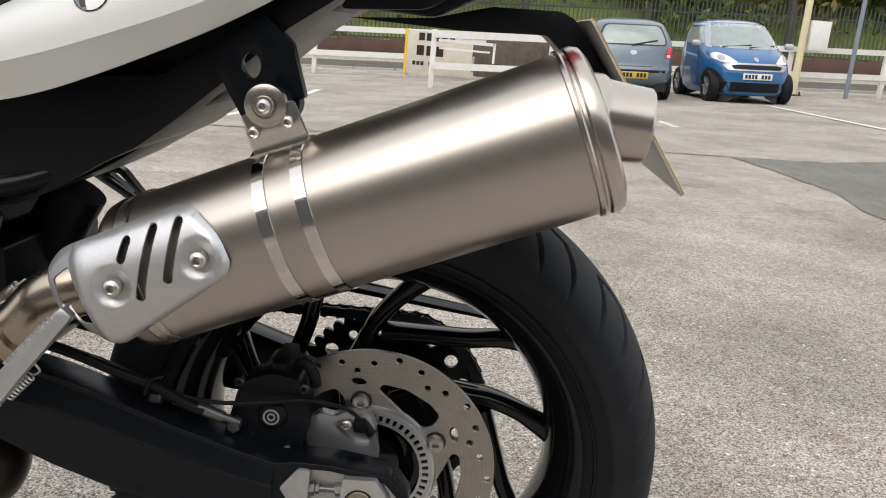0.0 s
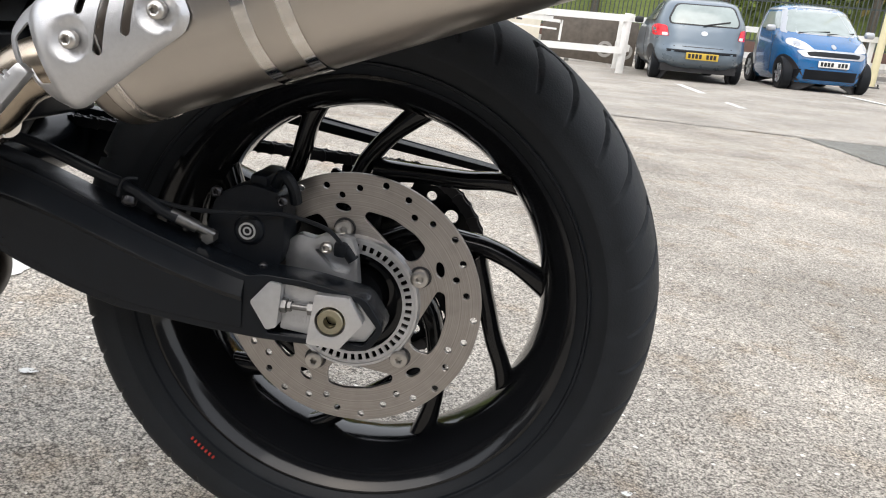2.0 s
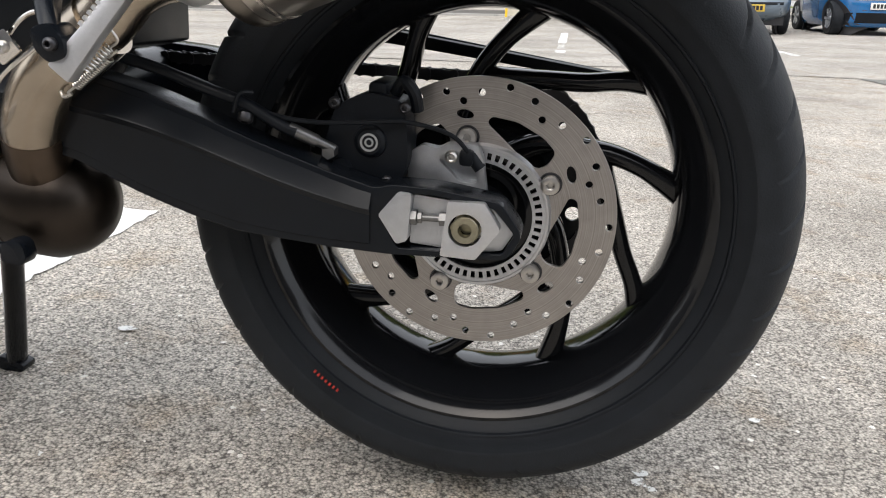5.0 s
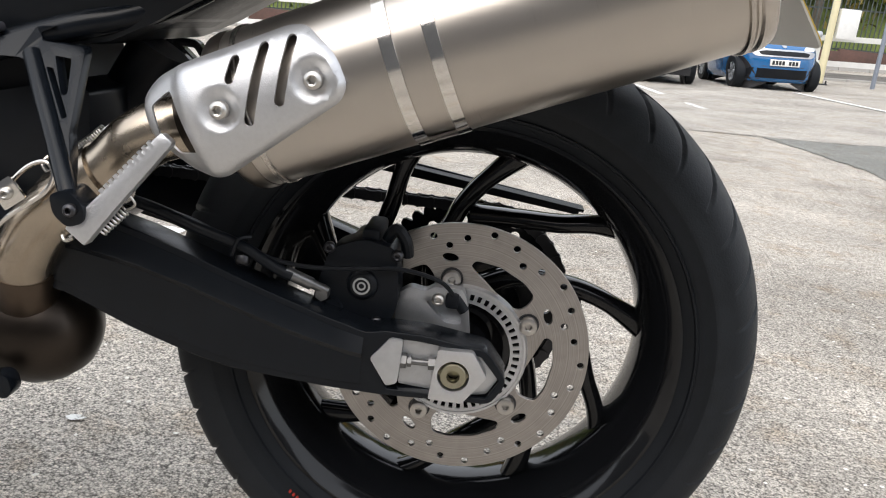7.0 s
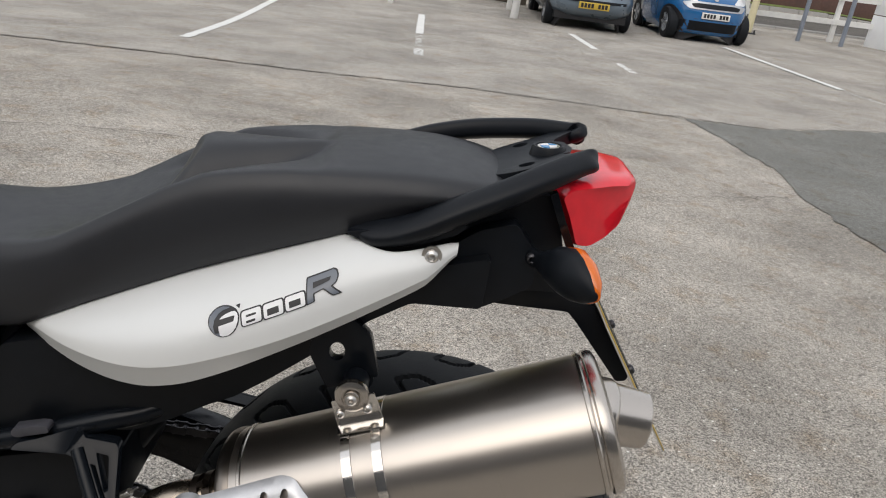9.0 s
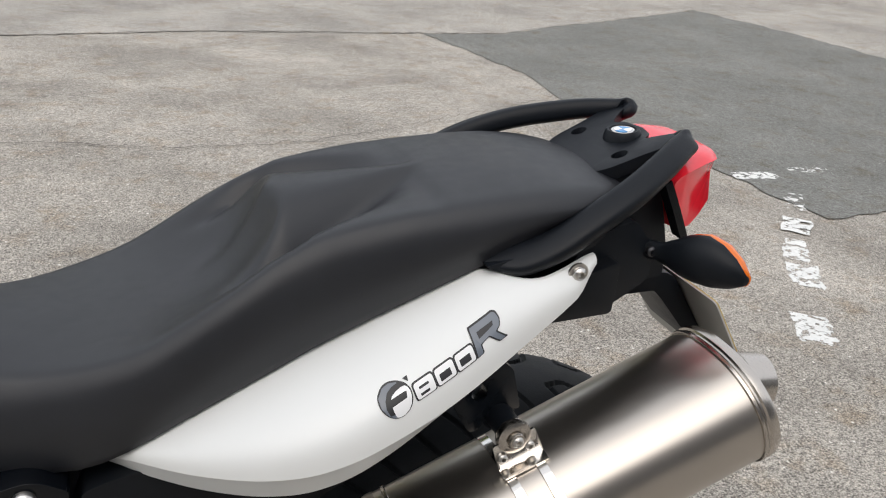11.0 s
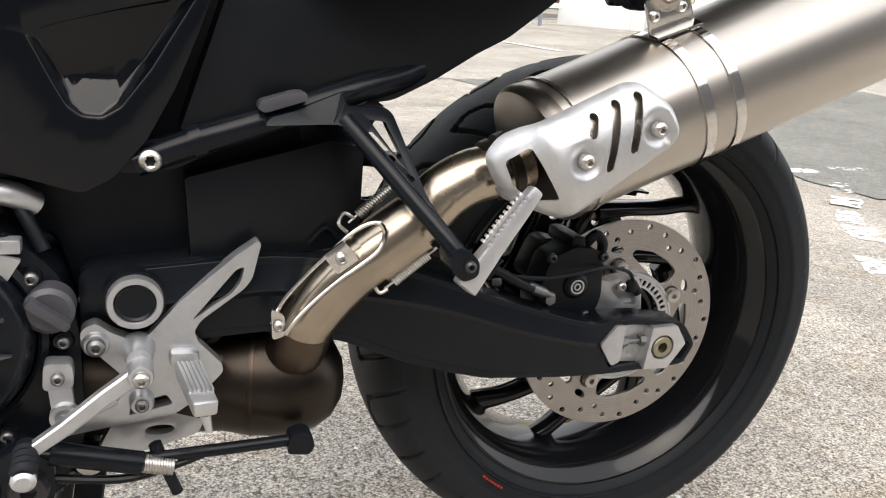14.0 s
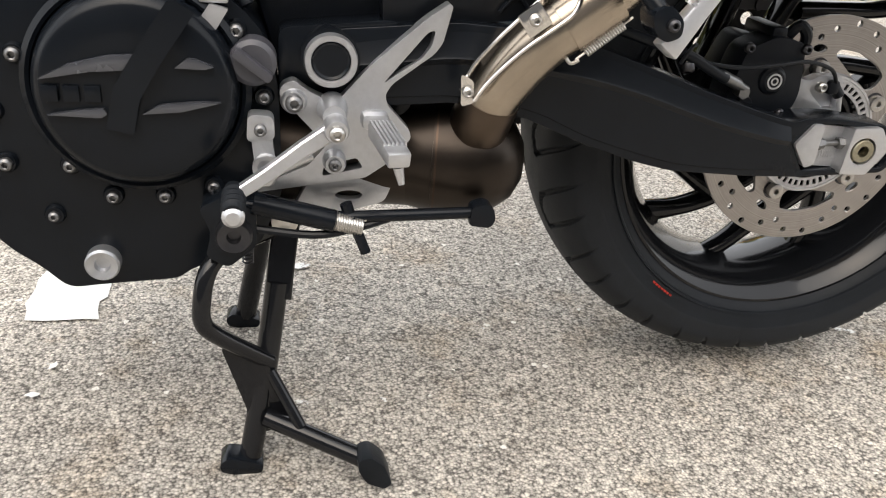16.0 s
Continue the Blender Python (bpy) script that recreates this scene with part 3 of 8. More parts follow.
# older, paler asphalt beyond a long joint
flat_patch("pale_asphalt", [(-13, 4.6), (-6.5, 5.2), (-3, 5.6), (-1.0, 5.8), (0.3, 6.15), (2.07, 6.27), (3.0, 6.33), (3.85, 6.78), (6.15, 7.70), (6.42, 6.3), (6.5, 5.2), (7.2, 3.6), (9.0, 2.0), (13.0, 1.0), (13.0, 16.6), (-13, 16.6)], M_FARGROUND,
           "older paler asphalt beyond a long joint", 0.004, rough=0.02, category="asphalt", seed=6)
# a repaired strip of darker tarmac
flat_patch("tarmac_patch", [(2.60, 1.82), (2.50, 2.4), (2.41, 3.4), (2.37, 4.05), (2.46, 4.75), (2.37, 5.4), (2.26, 6.25), (3.0, 6.3), (3.85, 6.75), (6.2, 7.7), (6.45, 6.3), (6.52, 5.1), (5.6, 3.3), (4.4, 2.2), (3.0, 1.86)], M_PATCH,
           "darker smoother tarmac repair in the yard", 0.006, rough=0.03, category="tarmac patch", seed=3)

# worn white bay markings: broken strokes of paint
MARKS = [((2.51, 2.41), (2.80, 2.40), 0.10, 0.85), ((2.93, 2.48), (3.20, 2.45), 0.09, 0.6), ((2.66, 2.14), (2.50, 1.93), 0.09, 0.6), ((2.42, 1.84), (2.28, 1.70), 0.12, 0.8), ((2.22, 1.64), (2.06, 1.46), 0.10, 0.7), ((2.05, 1.42), (1.92, 1.24), 0.12, 0.8), ((1.74, 1.06), (1.63, 0.88), 0.13, 0.85),
         ((-2.27, 6.9), (-2.38, 12.0), 0.10, 0.97), ((-0.13, 7.9), (-0.15, 8.5), 0.10, 0.9), ((-0.15, 8.7), (-0.18, 9.9), 0.09, 0.5), ((-0.18, 10.0), (-0.21, 12.4), 0.10, 0.95), ((2.10, 12.3), (2.21, 10.7), 0.10, 0.97), ((2.29, 9.5), (2.34, 8.8), 0.09, 0.7),
         ((4.78, 13.2), (5.16, 9.6), 0.11, 0.985), ((5.18, 9.3), (5.34, 8.4), 0.09, 0.6), ((-0.888, 0.115), (-0.886, 0.262), 0.095, 0.95), ((-0.886, 0.30), (-0.884, 0.88), 0.090, 0.95), ((-0.86, 1.10), (-0.85, 1.35), 0.10, 0.95)]


def worn_stroke(a, b, w, solid, seed):
    """A painted stroke with ragged edges, flaking off."""
    a, b = V(a), V(b)
    d = (b - a).normalized()
    side = V((-d.y, d.x)) * (w / 2)
    lift = 0.0025 + (0.005 if a.x > 2.35 and a.y > 1.6 else 0.0) + 0.006 * min(1, max(0, a.y - 2.5))
    near = a.y < 1.2
    ob = flat_patch("bay_marking", [tuple(a - side), tuple(b - side), tuple(b + side), tuple(a + side)], M_PAINT[0 if solid > 0.9 else 1 if solid > 0.65 else 2],
                    "worn white painted bay line flaking off the asphalt", lift, rough=0.006 if near else 0.010, category="line marking", seed=seed)
    return ob


for k, (a, b, w, solid) in enumerate(MARKS):
    worn_stroke(a, b, w, solid, 11 + k)

# long cracks across the yard
def crack(pts, w, seed):
    rng = random.Random(seed)
    left, right = [], []
    for p in smooth_path([(x, y, 0) for x, y in pts], 26):
        q = rng.uniform(-0.03, 0.03)
        ww = w * rng.uniform(0.4, 1.2)
        left.append((p.x, p.y + q + ww))
        right.append((p.x, p.y + q - ww))
    bm = bmesh.new()
    rows = [[bm.verts.new((x, y, height(x, y) + 0.008)) for x, y in (u, v)] for u, v in zip(left, right)]
    for u, v in zip(rows, rows[1:]):
        bm.faces.new((u[0], u[1], v[1], v[0]))
    return tagged(part("crack", bm, M_CRACK), "brown dirt-filled crack in the asphalt", "crack", "", "structure")


crack([(-6.5, 5.2), (-3, 5.6), (-1.0, 5.8), (0.3, 6.15), (2.07, 6.27), (3.0, 6.31)], 0.008, 1)
crack([(-5.0, 9.6), (-1.5, 9.9), (1.0, 9.6), (3.2, 10.2), (6.4, 10.6)], 0.007, 2)
crack([(-2.6, 2.6), (-1.4, 3.1), (0.2, 3.0), (1.4, 3.5), (2.35, 4.0)], 0.004, 3)
# small flecks of paint
for k, (x, y, r) in enumerate([(-0.487, -0.102, 0.011), (-0.581, -0.103, 0.016), (-0.879, 0.005, 0.014), (-0.884, -0.055, 0.009), (-0.385, -0.196, 0.006), (-0.572, 0.253, 0.018),
                               (0.205, 0.01, 0.022), (0.21, 0.035, 0.012), (-0.33, 0.05, 0.01), (1.0, 1.2, 0.02), (0.6, 0.5, 0.012), (0.37, 0.21, 0.01), (-0.13, -0.25, 0.008), (-0.92, -0.08, 0.012)]):
    rr = random.Random(90 + k)
    flat_patch("paint_fleck", [(x + r * rr.uniform(0.5, 1.25) * math.cos(a), y + 0.7 * r * rr.uniform(0.5, 1.25) * math.sin(a)) for a in (i * 0.7 for i in range(9))], M_PAINT[2],
               "small fleck of white paint on the asphalt", 0.004, category="paint mark", seed=k)

# kerbs along the road
for nm, y0, y1, z in (("kerb_near", 19.45, 19.7, 0.02), ("kerb_far", 28.0, 28.25, 0.09)):
    bms = []
    for i in range(46):
        x = -24 + i * 1.0
        bms.append(moved(box(0.01, 0.99, y0, y1, -0.25, z, 0.015), Matrix.Translation((x, 0, height(x + 0.5, y0))) @ Matrix.Rotation(-math.atan((height(x + 1, y0) - height(x, y0))), 4, "Y")))
    tagged(part("kerb", merge(*bms), M_KERB), "grey concrete kerbstones beside the road", "kerb", "", "structure")

# ---- the motorcycle ----
YC = -0.040
YW = 0.004
AX, AZ = 0.004, 0.335
bike = thing("motorcycle", "white and black naked motorcycle with steel silencer on its stand", "motorcycle", (-0.4, YC, 0))


def at_bike(ob):
    ob.matrix_parent_inverse = Matrix.Translation((0.4, -YC, 0))
    return ob


def bp(name, bm, mat, label="", parent=None, sharp=32):
    """A part of the motorcycle, given in world metres."""
    ob = part(name, bm, mat, parent or bike, label, sharp)
    return ob if parent else at_bike(ob)


ME_BOLT = bolt_mesh("screw", M_BOLT)
ME_DARK = bolt_mesh("dark_screw", M_DARKBOLT)
ME_DULL = bolt_mesh("dull_screw", M_DULLBOLT)
ME_FLAT = bolt_mesh("flat_screw", M_FLATBOLT, 0.42, 0.0)
ME_WASHER = bolt_mesh("flanged_screw", M_BOLT, washer=1.45)


def screw(at, r, parent=None, me=None, turn=(0, 0, 0), name="screw"):
    ob = share(name, me or ME_BOLT, parent or bike, Matrix.LocRotScale(V(at), Euler([radians(a) for a in turn]), V((r, r, r))))
    return ob if parent else at_bike(ob)


# rear wheel: rim, tyre, hub, spokes, disc, sprocket
WHEEL = Matrix.Translation((AX, YW, AZ))
RIM = [(0.2285, -0.078), (0.2300, -0.073), (0.222, -0.068), (0.213, -0.054), (0.206, -0.036), (0.206, 0.036), (0.213, 0.054), (0.222, 0.068), (0.2300, 0.073), (0.2285, 0.078),
       (0.2250, 0.0785), (0.2150, 0.070), (0.2055, 0.054), (0.1965, 0.034), (0.1930, 0.016), (0.1925, 0.0), (0.1930, -0.016), (0.1965, -0.034), (0.2055, -0.054), (0.2150, -0.070), (0.2250, -0.0785)]
rear_wheel = bp("rear_wheel", moved(lathe(RIM, 120, True), WHEEL), M_RIM, "gloss black cast rim")


def tyre_mesh(R=0.3165, na=1440, half=0.091):
    """A sports tyre: bent grooves that run along the crown and then out to the shoulder."""
    prof = [(-0.070, 0.222), (-0.0765, 0.228), (-0.081, 0.234), (-0.0875, 0.2415), (-0.0900, 0.250), (-0.0912, 0.2570), (-0.0924, 0.2590), (-0.0922, 0.264), (-0.0917, 0.2695)]
    crown = [(-half * math.cos(a), 0.2745 + (R - 0.2745) * math.sin(a) ** 0.92) for a in np.linspace(0.02, math.pi - 0.02, 91)]
    prof = prof + crown + [(-y, r) for y, r in prof[::-1]]
    py, pr = np.array([p[0] for p in prof]), np.array([p[1] for p in prof])
    th = np.linspace(0, 2 * math.pi, na, endpoint=False)[:, None]
    r = np.repeat(pr[None], na, 0)
    step = np.concatenate([[0], np.hypot(np.diff(py), np.diff(pr))])
    arc = np.cumsum(step)
    arc = np.abs(arc - arc[-1] / 2)[None]
    pitch = math.radians(18)
    LONG = [(0.0, 0.030), (-4.5, 0.022), (-8.3, 0.033), (-11.0, 0.062), (-13.6, 0.096), (-15.4, 0.122)]
    SHORT = [(0.0, 0.032), (-1.8, 0.054), (-4.0, 0.082), (-5.8, 0.100)]
    for side in (-1, 1):
        near = np.full(r.shape, 9.0)
        for line in (LONG, SHORT):
            for (a0, c0), (a1, c1) in zip(line, line[1:]):
                for turn in (-1, 0, 1):
                    u = (th - math.radians(62.5 if side < 0 else 71.5) + pitch / 2) % pitch - pitch / 2 + turn * pitch
                    px, pc = u * R - math.radians(a0) * R, arc - c0
                    dx, dc = math.radians(a1 - a0) * R, c1 - c0
                    k = np.clip((px * dx + pc * dc) / (dx * dx + dc * dc), 0, 1)
                    near = np.minimum(near, np.hypot(px - k * dx, pc - k * dc))
        wide = 0.0036 - 0.0016 * np.clip((arc - 0.07) / 0.05, 0, 1)
        deep = 0.0055 - 0.0038 * np.clip((arc - 0.075) / 0.03, 0, 1)
        cut = np.clip((wide - near) / 0.0013, 0, 1) * (py[None] * side >= 0)
        r = r - deep * cut
    y = np.repeat(py[None], na, 0)
    x, z = r * np.cos(th), r * np.sin(th)
    n, m = r.shape
    vs = np.stack([x + AX, y + YW, z + AZ], -1).reshape(-1, 3)
    i, j = np.meshgrid(np.arange(n), np.arange(m - 1), indexing="ij")
    f = np.stack([i * m + j, i * m + j + 1, (i + 1) % n * m + j + 1, (i + 1) % n * m + j], -1).reshape(-1, 4)
    me = bpy.data.meshes.new("tyre")
    me.from_pydata(vs.tolist(), [], f.tolist())
    me.materials.append(M_RUBBER)
    me.materials.append(M_TREAD)
    me.polygons.foreach_set("material_index", (pr[j] + pr[j + 1] > 0.516).astype(np.int32).reshape(-1))
    me.polygons.foreach_set("use_smooth", [True] * len(me.polygons))
    me.set_sharp_from_angle(angle=radians(40))
    me.update()
    return me


tyre = tagged(new("tyre", tyre_mesh()), "black rubber road tyre with slanting tread grooves")
tyre.parent = rear_wheel
ring = bp("sidewall_ring", moved(merge(lathe([(0.2385, -0.0855), (0.2395, -0.0885), (0.2415, -0.0895), (0.2425, -0.087)], 120, True)), WHEEL), M_RUBBER, parent=rear_wheel)
# small red lettering on the side wall, not readable: short bars
bars = []
for i in range(7):
    a = radians(229.5 + i * 1.2)
    m = WHEEL @ Matrix.Rotation(-a, 4, "Y")
    bars.append(moved(box(0.2470, 0.2495, -0.0918, -0.0885, -0.0013, 0.0010), m))
bp("sidewall_print", merge(*bars), M_DECALR, "short red print on the tyre wall", rear_wheel)

hub = lathe([(0.0, -0.078), (0.030, -0.078), (0.034, -0.060), (0.050, -0.056), (0.054, -0.045), (0.048, -0.02), (0.052, 0.02), (0.066, 0.03), (0.068, 0.06), (0.0, 0.062)], 48)
bp("hub", moved(hub, WHEEL), M_RIM, "black hub", rear_wheel)


SPOKE = [(0.5 * math.copysign(abs(math.cos(a)) ** 0.85, math.cos(a)), math.copysign(abs(math.sin(a)) ** 0.75, math.sin(a))) for a in (2 * math.pi * i / 18 for i in range(18))]


def spoke(stations, width, dip):
    """A cast spoke along stations of (radius, degrees), wider where it meets the rim and the hub."""
    pts = smooth_path([(r * math.cos(radians(a)), dip * (1 - i / (len(stations) - 1)), r * math.sin(radians(a))) for i, (r, a) in enumerate(stations)], 5)
    return sweep(pts, SPOKE, (0, 1, 0), lambda u: (width * (1.0 + 0.45 * max(0, u - 0.82) / 0.18 + 0.35 * max(0, 0.25 - u) / 0.25), 0.014 + 0.006 * (1 - u)))


for k in range(5):
    a = 7 + 72 * k
    bp("spoke", moved(spoke([(0.046, a + 62), (0.080, a + 42), (0.119, a + 22), (0.140, a + 15.5), (0.165, a + 8), (0.201, a - 1)], 0.0205, 0.004), WHEEL), M_RIM, parent=rear_wheel)
    a = -30.5 + 72 * k
    bp("spoke", moved(spoke([(0.122, a + 51), (0.131, a + 31), (0.154, a + 13), (0.176, a + 5.5), (0.201, a - 1)], 0.0195, 0.002), WHEEL), M_RIM, parent=rear_wheel)

# brake disc with its drillings and five arms
YD = -0.080
BOLT_ANGLES = [101 - 72 * k for k in range(5)]


WINDOW = [(0.0970, 15), (0.0985, 25), (0.0985, 42), (0.0970, 57), (0.0900, 59.5), (0.0775, 46), (0.0715, 34), (0.0695, 24), (0.0735, 13.5), (0.0840, 12)]


def arc_window(ra):
    """An opening between two arms of the disc, leaning with the turn."""
    return rounded([(r * math.cos(ra + radians(a)), r * math.sin(ra + radians(a))) for r, a in WINDOW], 0.005, 3)


holes = [circle(0, 0, 0.066, 60)]
for a in BOLT_ANGLES:
    ra = radians(a)
    holes.append(arc_window(ra))
    holes.append(circle(0.0985 * math.cos(ra), 0.0985 * math.sin(ra), 0.0085, 16, 0.0045, ra + math.pi / 2 - 0.25))
for k in range(36):
    r = (0.1265, 0.1185, 0.1110, 0.1225)[k % 4]
    a = radians(10 * k + (0, 2, 1, -2)[k % 4])
    holes.append(circle(r * math.cos(a), r * math.sin(a), 0.0036, 12))
disc = plate(circle(0, 0, 0.1335, 120), -0.0025, 0.0025, holes, 0.0004, 1)
brake_disc = bp("brake_disc", moved(disc, Matrix.Translation((AX, YD, AZ))), M_DISC, "drilled steel brake disc, worn grey-brown", rear_wheel)
carrier = plate(circle(0, 0, 0.0685, 80), -0.005, 0.006, [circle(0, 0, 0.046, 60)], 0.001, 1)
bp("disc_carrier", moved(merge(carrier, lathe([(0.046, 0.0), (0.048, 0.03), (0.05, 0.06)], 48)), Matrix.Translation((AX, YD + 0.006, AZ))), M_RIM, parent=rear_wheel)
bp("carrier_rim", moved(lathe([(0.0662, -0.006), (0.0672, -0.0085), (0.0695, -0.0085), (0.0715, -0.004), (0.0715, 0.003), (0.0662, 0.003)], 96, True), Matrix.Translation((AX, YD, AZ))), M_SHIELD, "bare aluminium rim of the carrier", rear_wheel)
slots = []
for k in range(48):
    a = 2 * math.pi * k / 48
    m = Matrix.Rotation(a, 2)
    slots.append([tuple(m @ V(p)) for p in ((0.0565, -0.0019), (0.0632, -0.0022), (0.0632, 0.0022), (0.0565, 0.0019))])
abs_ring = plate(circle(0, 0, 0.0668, 96), -0.0012, 0.0012, [circle(0, 0, 0.0535, 72)] + slots)
bp("sensor_ring", moved(abs_ring, Matrix.Translation((AX, YD - 0.0065, AZ))), M_CAST, "slotted silver sensor ring", rear_wheel)
for a in BOLT_ANGLES:
    ra = radians(a)
    bp("screw_seat", moved(lathe([(0.0090, -0.0032), (0.0112, -0.0032), (0.0116, -0.002), (0.0116, 0.002), (0.0090, 0.002)], 28, True), Matrix.Translation((AX + 0.077 * math.cos(ra), YD, AZ + 0.077 * math.sin(ra)))), M_DARKBOLT, parent=rear_wheel)
    screw((AX + 0.077 * math.cos(ra), YD - 0.0065, AZ + 0.077 * math.sin(ra)), 0.0092, rear_wheel, ME_FLAT, name="disc_screw")

# sprocket and chain on the far side
YS = YW + 0.082
teeth = []
for k in range(47 * 4):
    a = 2 * math.pi * k / (47 * 4)
    teeth.append(((0.1145, 0.1215, 0.1235, 0.1215)[k % 4] * math.cos(a), (0.1145, 0.1215, 0.1235, 0.1215)[k % 4] * math.sin(a)))
sp_holes = [circle(0, 0, 0.05, 40)] + [circle(0.098 * math.cos(2 * math.pi * k / 18), 0.098 * math.sin(2 * math.pi * k / 18), 0.0085 if k % 3 else 0.006, 14) for k in range(18)]
bp("sprocket", moved(plate(teeth, -0.003, 0.003, sp_holes), Matrix.Translation((AX, YS, AZ))), M_FRAME, "black toothed sprocket with round holes", rear_wheel)

C1, C2, R1, R2 = V((AX, AZ)), V((-0.555, 0.405)), 0.1187, 0.0405
d = C1 - C2
L = d.length
base, off = math.atan2(d.y, d.x), math.acos((R1 - R2) / L)
path = []
for i in range(200):
    a = base - off + 2 * off * i / 199
    path.append(C1 + R1 * V((math.cos(a), math.sin(a))))
for i in range(120):
    a = base + off + (2 * math.pi - 2 * off) * i / 119
    path.append(C2 + R2 * V((math.cos(a), math.sin(a))))
path.append(path[0])
cum = [0.0]
for p, q in zip(path, path[1:]):
    cum.append(cum[-1] + (q - p).length)
count = 2 * round(cum[-1] / 0.015875 / 2)


def along(s):
    s %= cum[-1]
    return V((np.interp(s, cum, [p.x for p in path]), np.interp(s, cum, [p.y for p in path])))


def link_mesh(w, name):
    waist = [(-0.0115, -0.004), (-0.0085, -0.0074), (-0.0035, -0.0060), (0.0035, -0.0060), (0.0085, -0.0074), (0.0115, -0.004), (0.0115, 0.004), (0.0085, 0.0074), (0.0035, 0.0060), (-0.0035, 0.0060), (-0.0085, 0.0074), (-0.0115, 0.004)]
    bm = merge(plate(waist, -w - 0.0018, -w), plate(waist, w, w + 0.0018), rod((-0.0079, -w, 0), (-0.0079, w, 0), 0.0045, 8), rod((0.0079, -w, 0), (0.0079, w, 0), 0.0045, 8))
    bmesh.ops.recalc_face_normals(bm, faces=bm.faces[:])
    me = bpy.data.meshes.new(name)
    bm.to_mesh(me)
    bm.free()
    me.materials.append(M_DARKBOLT)
    return me


links = [link_mesh(0.0042, "inner_link"), link_mesh(0.0066, "outer_link")]
chain = None
for k in range(count):
    p, q = along(k * cum[-1] / count), along((k + 1) * cum[-1] / count)
    mid = (p + q) / 2
    m = Matrix.Translation((mid.x, YS, mid.y)) @ Matrix.Rotation(-math.atan2(q.y - p.y, q.x - p.x), 4, "Y")
    if chain is None:
        chain = new("chain", links[0])
        chain.parent = bike
        at_bike(chain)
        chain.matrix_basis = m
        tagged(chain, "dark oiled drive chain")
        back = m.inverted()
    else:
        share("chain_link", links[k % 2], chain, back @ m)
bp("chain_guard", merge(plate([(-0.30, 0.515), (-0.09, 0.492), (0.128, 0.464), (0.124, 0.452), (-0.09, 0.474), (-0.30, 0.492)], YS + 0.012, YS + 0.017, bevel=0.001),
                        plate([(-0.30, 0.515), (0.128, 0.464), (0.127, 0.461), (-0.30, 0.511)], YS - 0.012, YS + 0.0145)), M_PLASTIC, "slim black chain guard")

# swingarm, axle, caliper
ARM = [(-0.56, 0.452), (-0.44, 0.462), (-0.36, 0.457), (-0.294, 0.441), (-0.246, 0.425), (-0.186, 0.404), (-0.122, 0.384), (-0.080, 0.373), (-0.066, 0.3775), (-0.026, 0.3775), (0.033, 0.370),
       (0.054, 0.342), (0.041, 0.318), (-0.063, 0.313), (-0.118, 0.314), (-0.208, 0.320), (-0.250, 0.330), (-0.303, 0.347), (-0.366, 0.373), (-0.44, 0.388), (-0.56, 0.38)]
window = rounded([(-0.0745, 0.350), (-0.058, 0.3705), (-0.028, 0.3715), (0.027, 0.364), (0.0465, 0.342), (0.036, 0.323), (-0.058, 0.320)], 0.003)
arm = merge(plate(rounded(ARM, 0.008, 3), -0.165, -0.128, [window], 0.004, 3), plate(window, -0.150, -0.13))
swingarm = bp("swingarm", arm, M_FRAME, "satin black cast swingarm")
# raised upper flank with its crease line
RIDGE = [(-0.56, 0.440, 0.420, 0.386), (-0.44, 0.458, 0.432, 0.392), (-0.36, 0.453, 0.424, 0.378), (-0.303, 0.440, 0.414, 0.352), (-0.25, 0.423, 0.400, 0.336), (-0.208, 0.408, 0.386, 0.325), (-0.16, 0.393, 0.371, 0.320), (-0.118, 0.380, 0.361, 0.318), (-0.083, 0.370, 0.354, 0.318)]
flank = []
for x in spread(-0.56, -0.083, 0.012):
    zt, zr, zb = soft_table(x, RIDGE)
    flank.append([(x, -0.150, zt), (x, -0.1655, zt - 0.003), (x, -0.1715, zr + 0.002), (x, -0.1725, zr), (x, -0.1685, zr - 0.006), (x, -0.1665, zb + 0.004), (x, -0.160, zb), (x, -0.150, zb)])
bp("outer_flank", loft(flank), M_FRAME, parent=swingarm, sharp=24)
far_arm = moved(plate(rounded(ARM, 0.008, 3), -0.165, -0.128, (), 0.004), Matrix.Translation((0, 2 * YW - 0.03, 0)) @ Matrix.Diagonal((1, -1, 1, 1)))
bp("far_arm", far_arm, M_FRAME, parent=swingarm)
bp("cross_tube", rod((-0.42, -0.14, 0.42), (-0.42, 0.10, 0.42), 0.036, 24), M_FRAME, parent=swingarm)
bp("adjuster_cover", plate(rounded([(-0.0755, 0.350), (-0.058, 0.3725), (-0.046, 0.372), (-0.048, 0.3285), (-0.058, 0.3245)], 0.003), -0.1685, -0.150, bevel=0.0015), M_CAST, "satin silver wedge", swingarm)
scale = [plate([(-0.036 + 0.003 * i, 0.3395), (-0.0352 + 0.003 * i, 0.3395), (-0.0352 + 0.003 * i, 0.332), (-0.036 + 0.003 * i, 0.332)], -0.1562, -0.155) for i in range(7)]
bp("adjuster_scale", merge(plate(rounded([(-0.046, 0.3685), (-0.013, 0.366), (-0.016, 0.3215), (-0.048, 0.3235)], 0.002), -0.1555, -0.149), *scale), M_CAST, "silver adjuster bed with a cut scale", swingarm)
bp("adjuster_end", plate(rounded([(0.012, 0.367), (0.026, 0.3625), (0.0455, 0.342), (0.036, 0.3255), (0.010, 0.321)], 0.003), -0.159, -0.149, bevel=0.001), M_CAST, parent=swingarm)
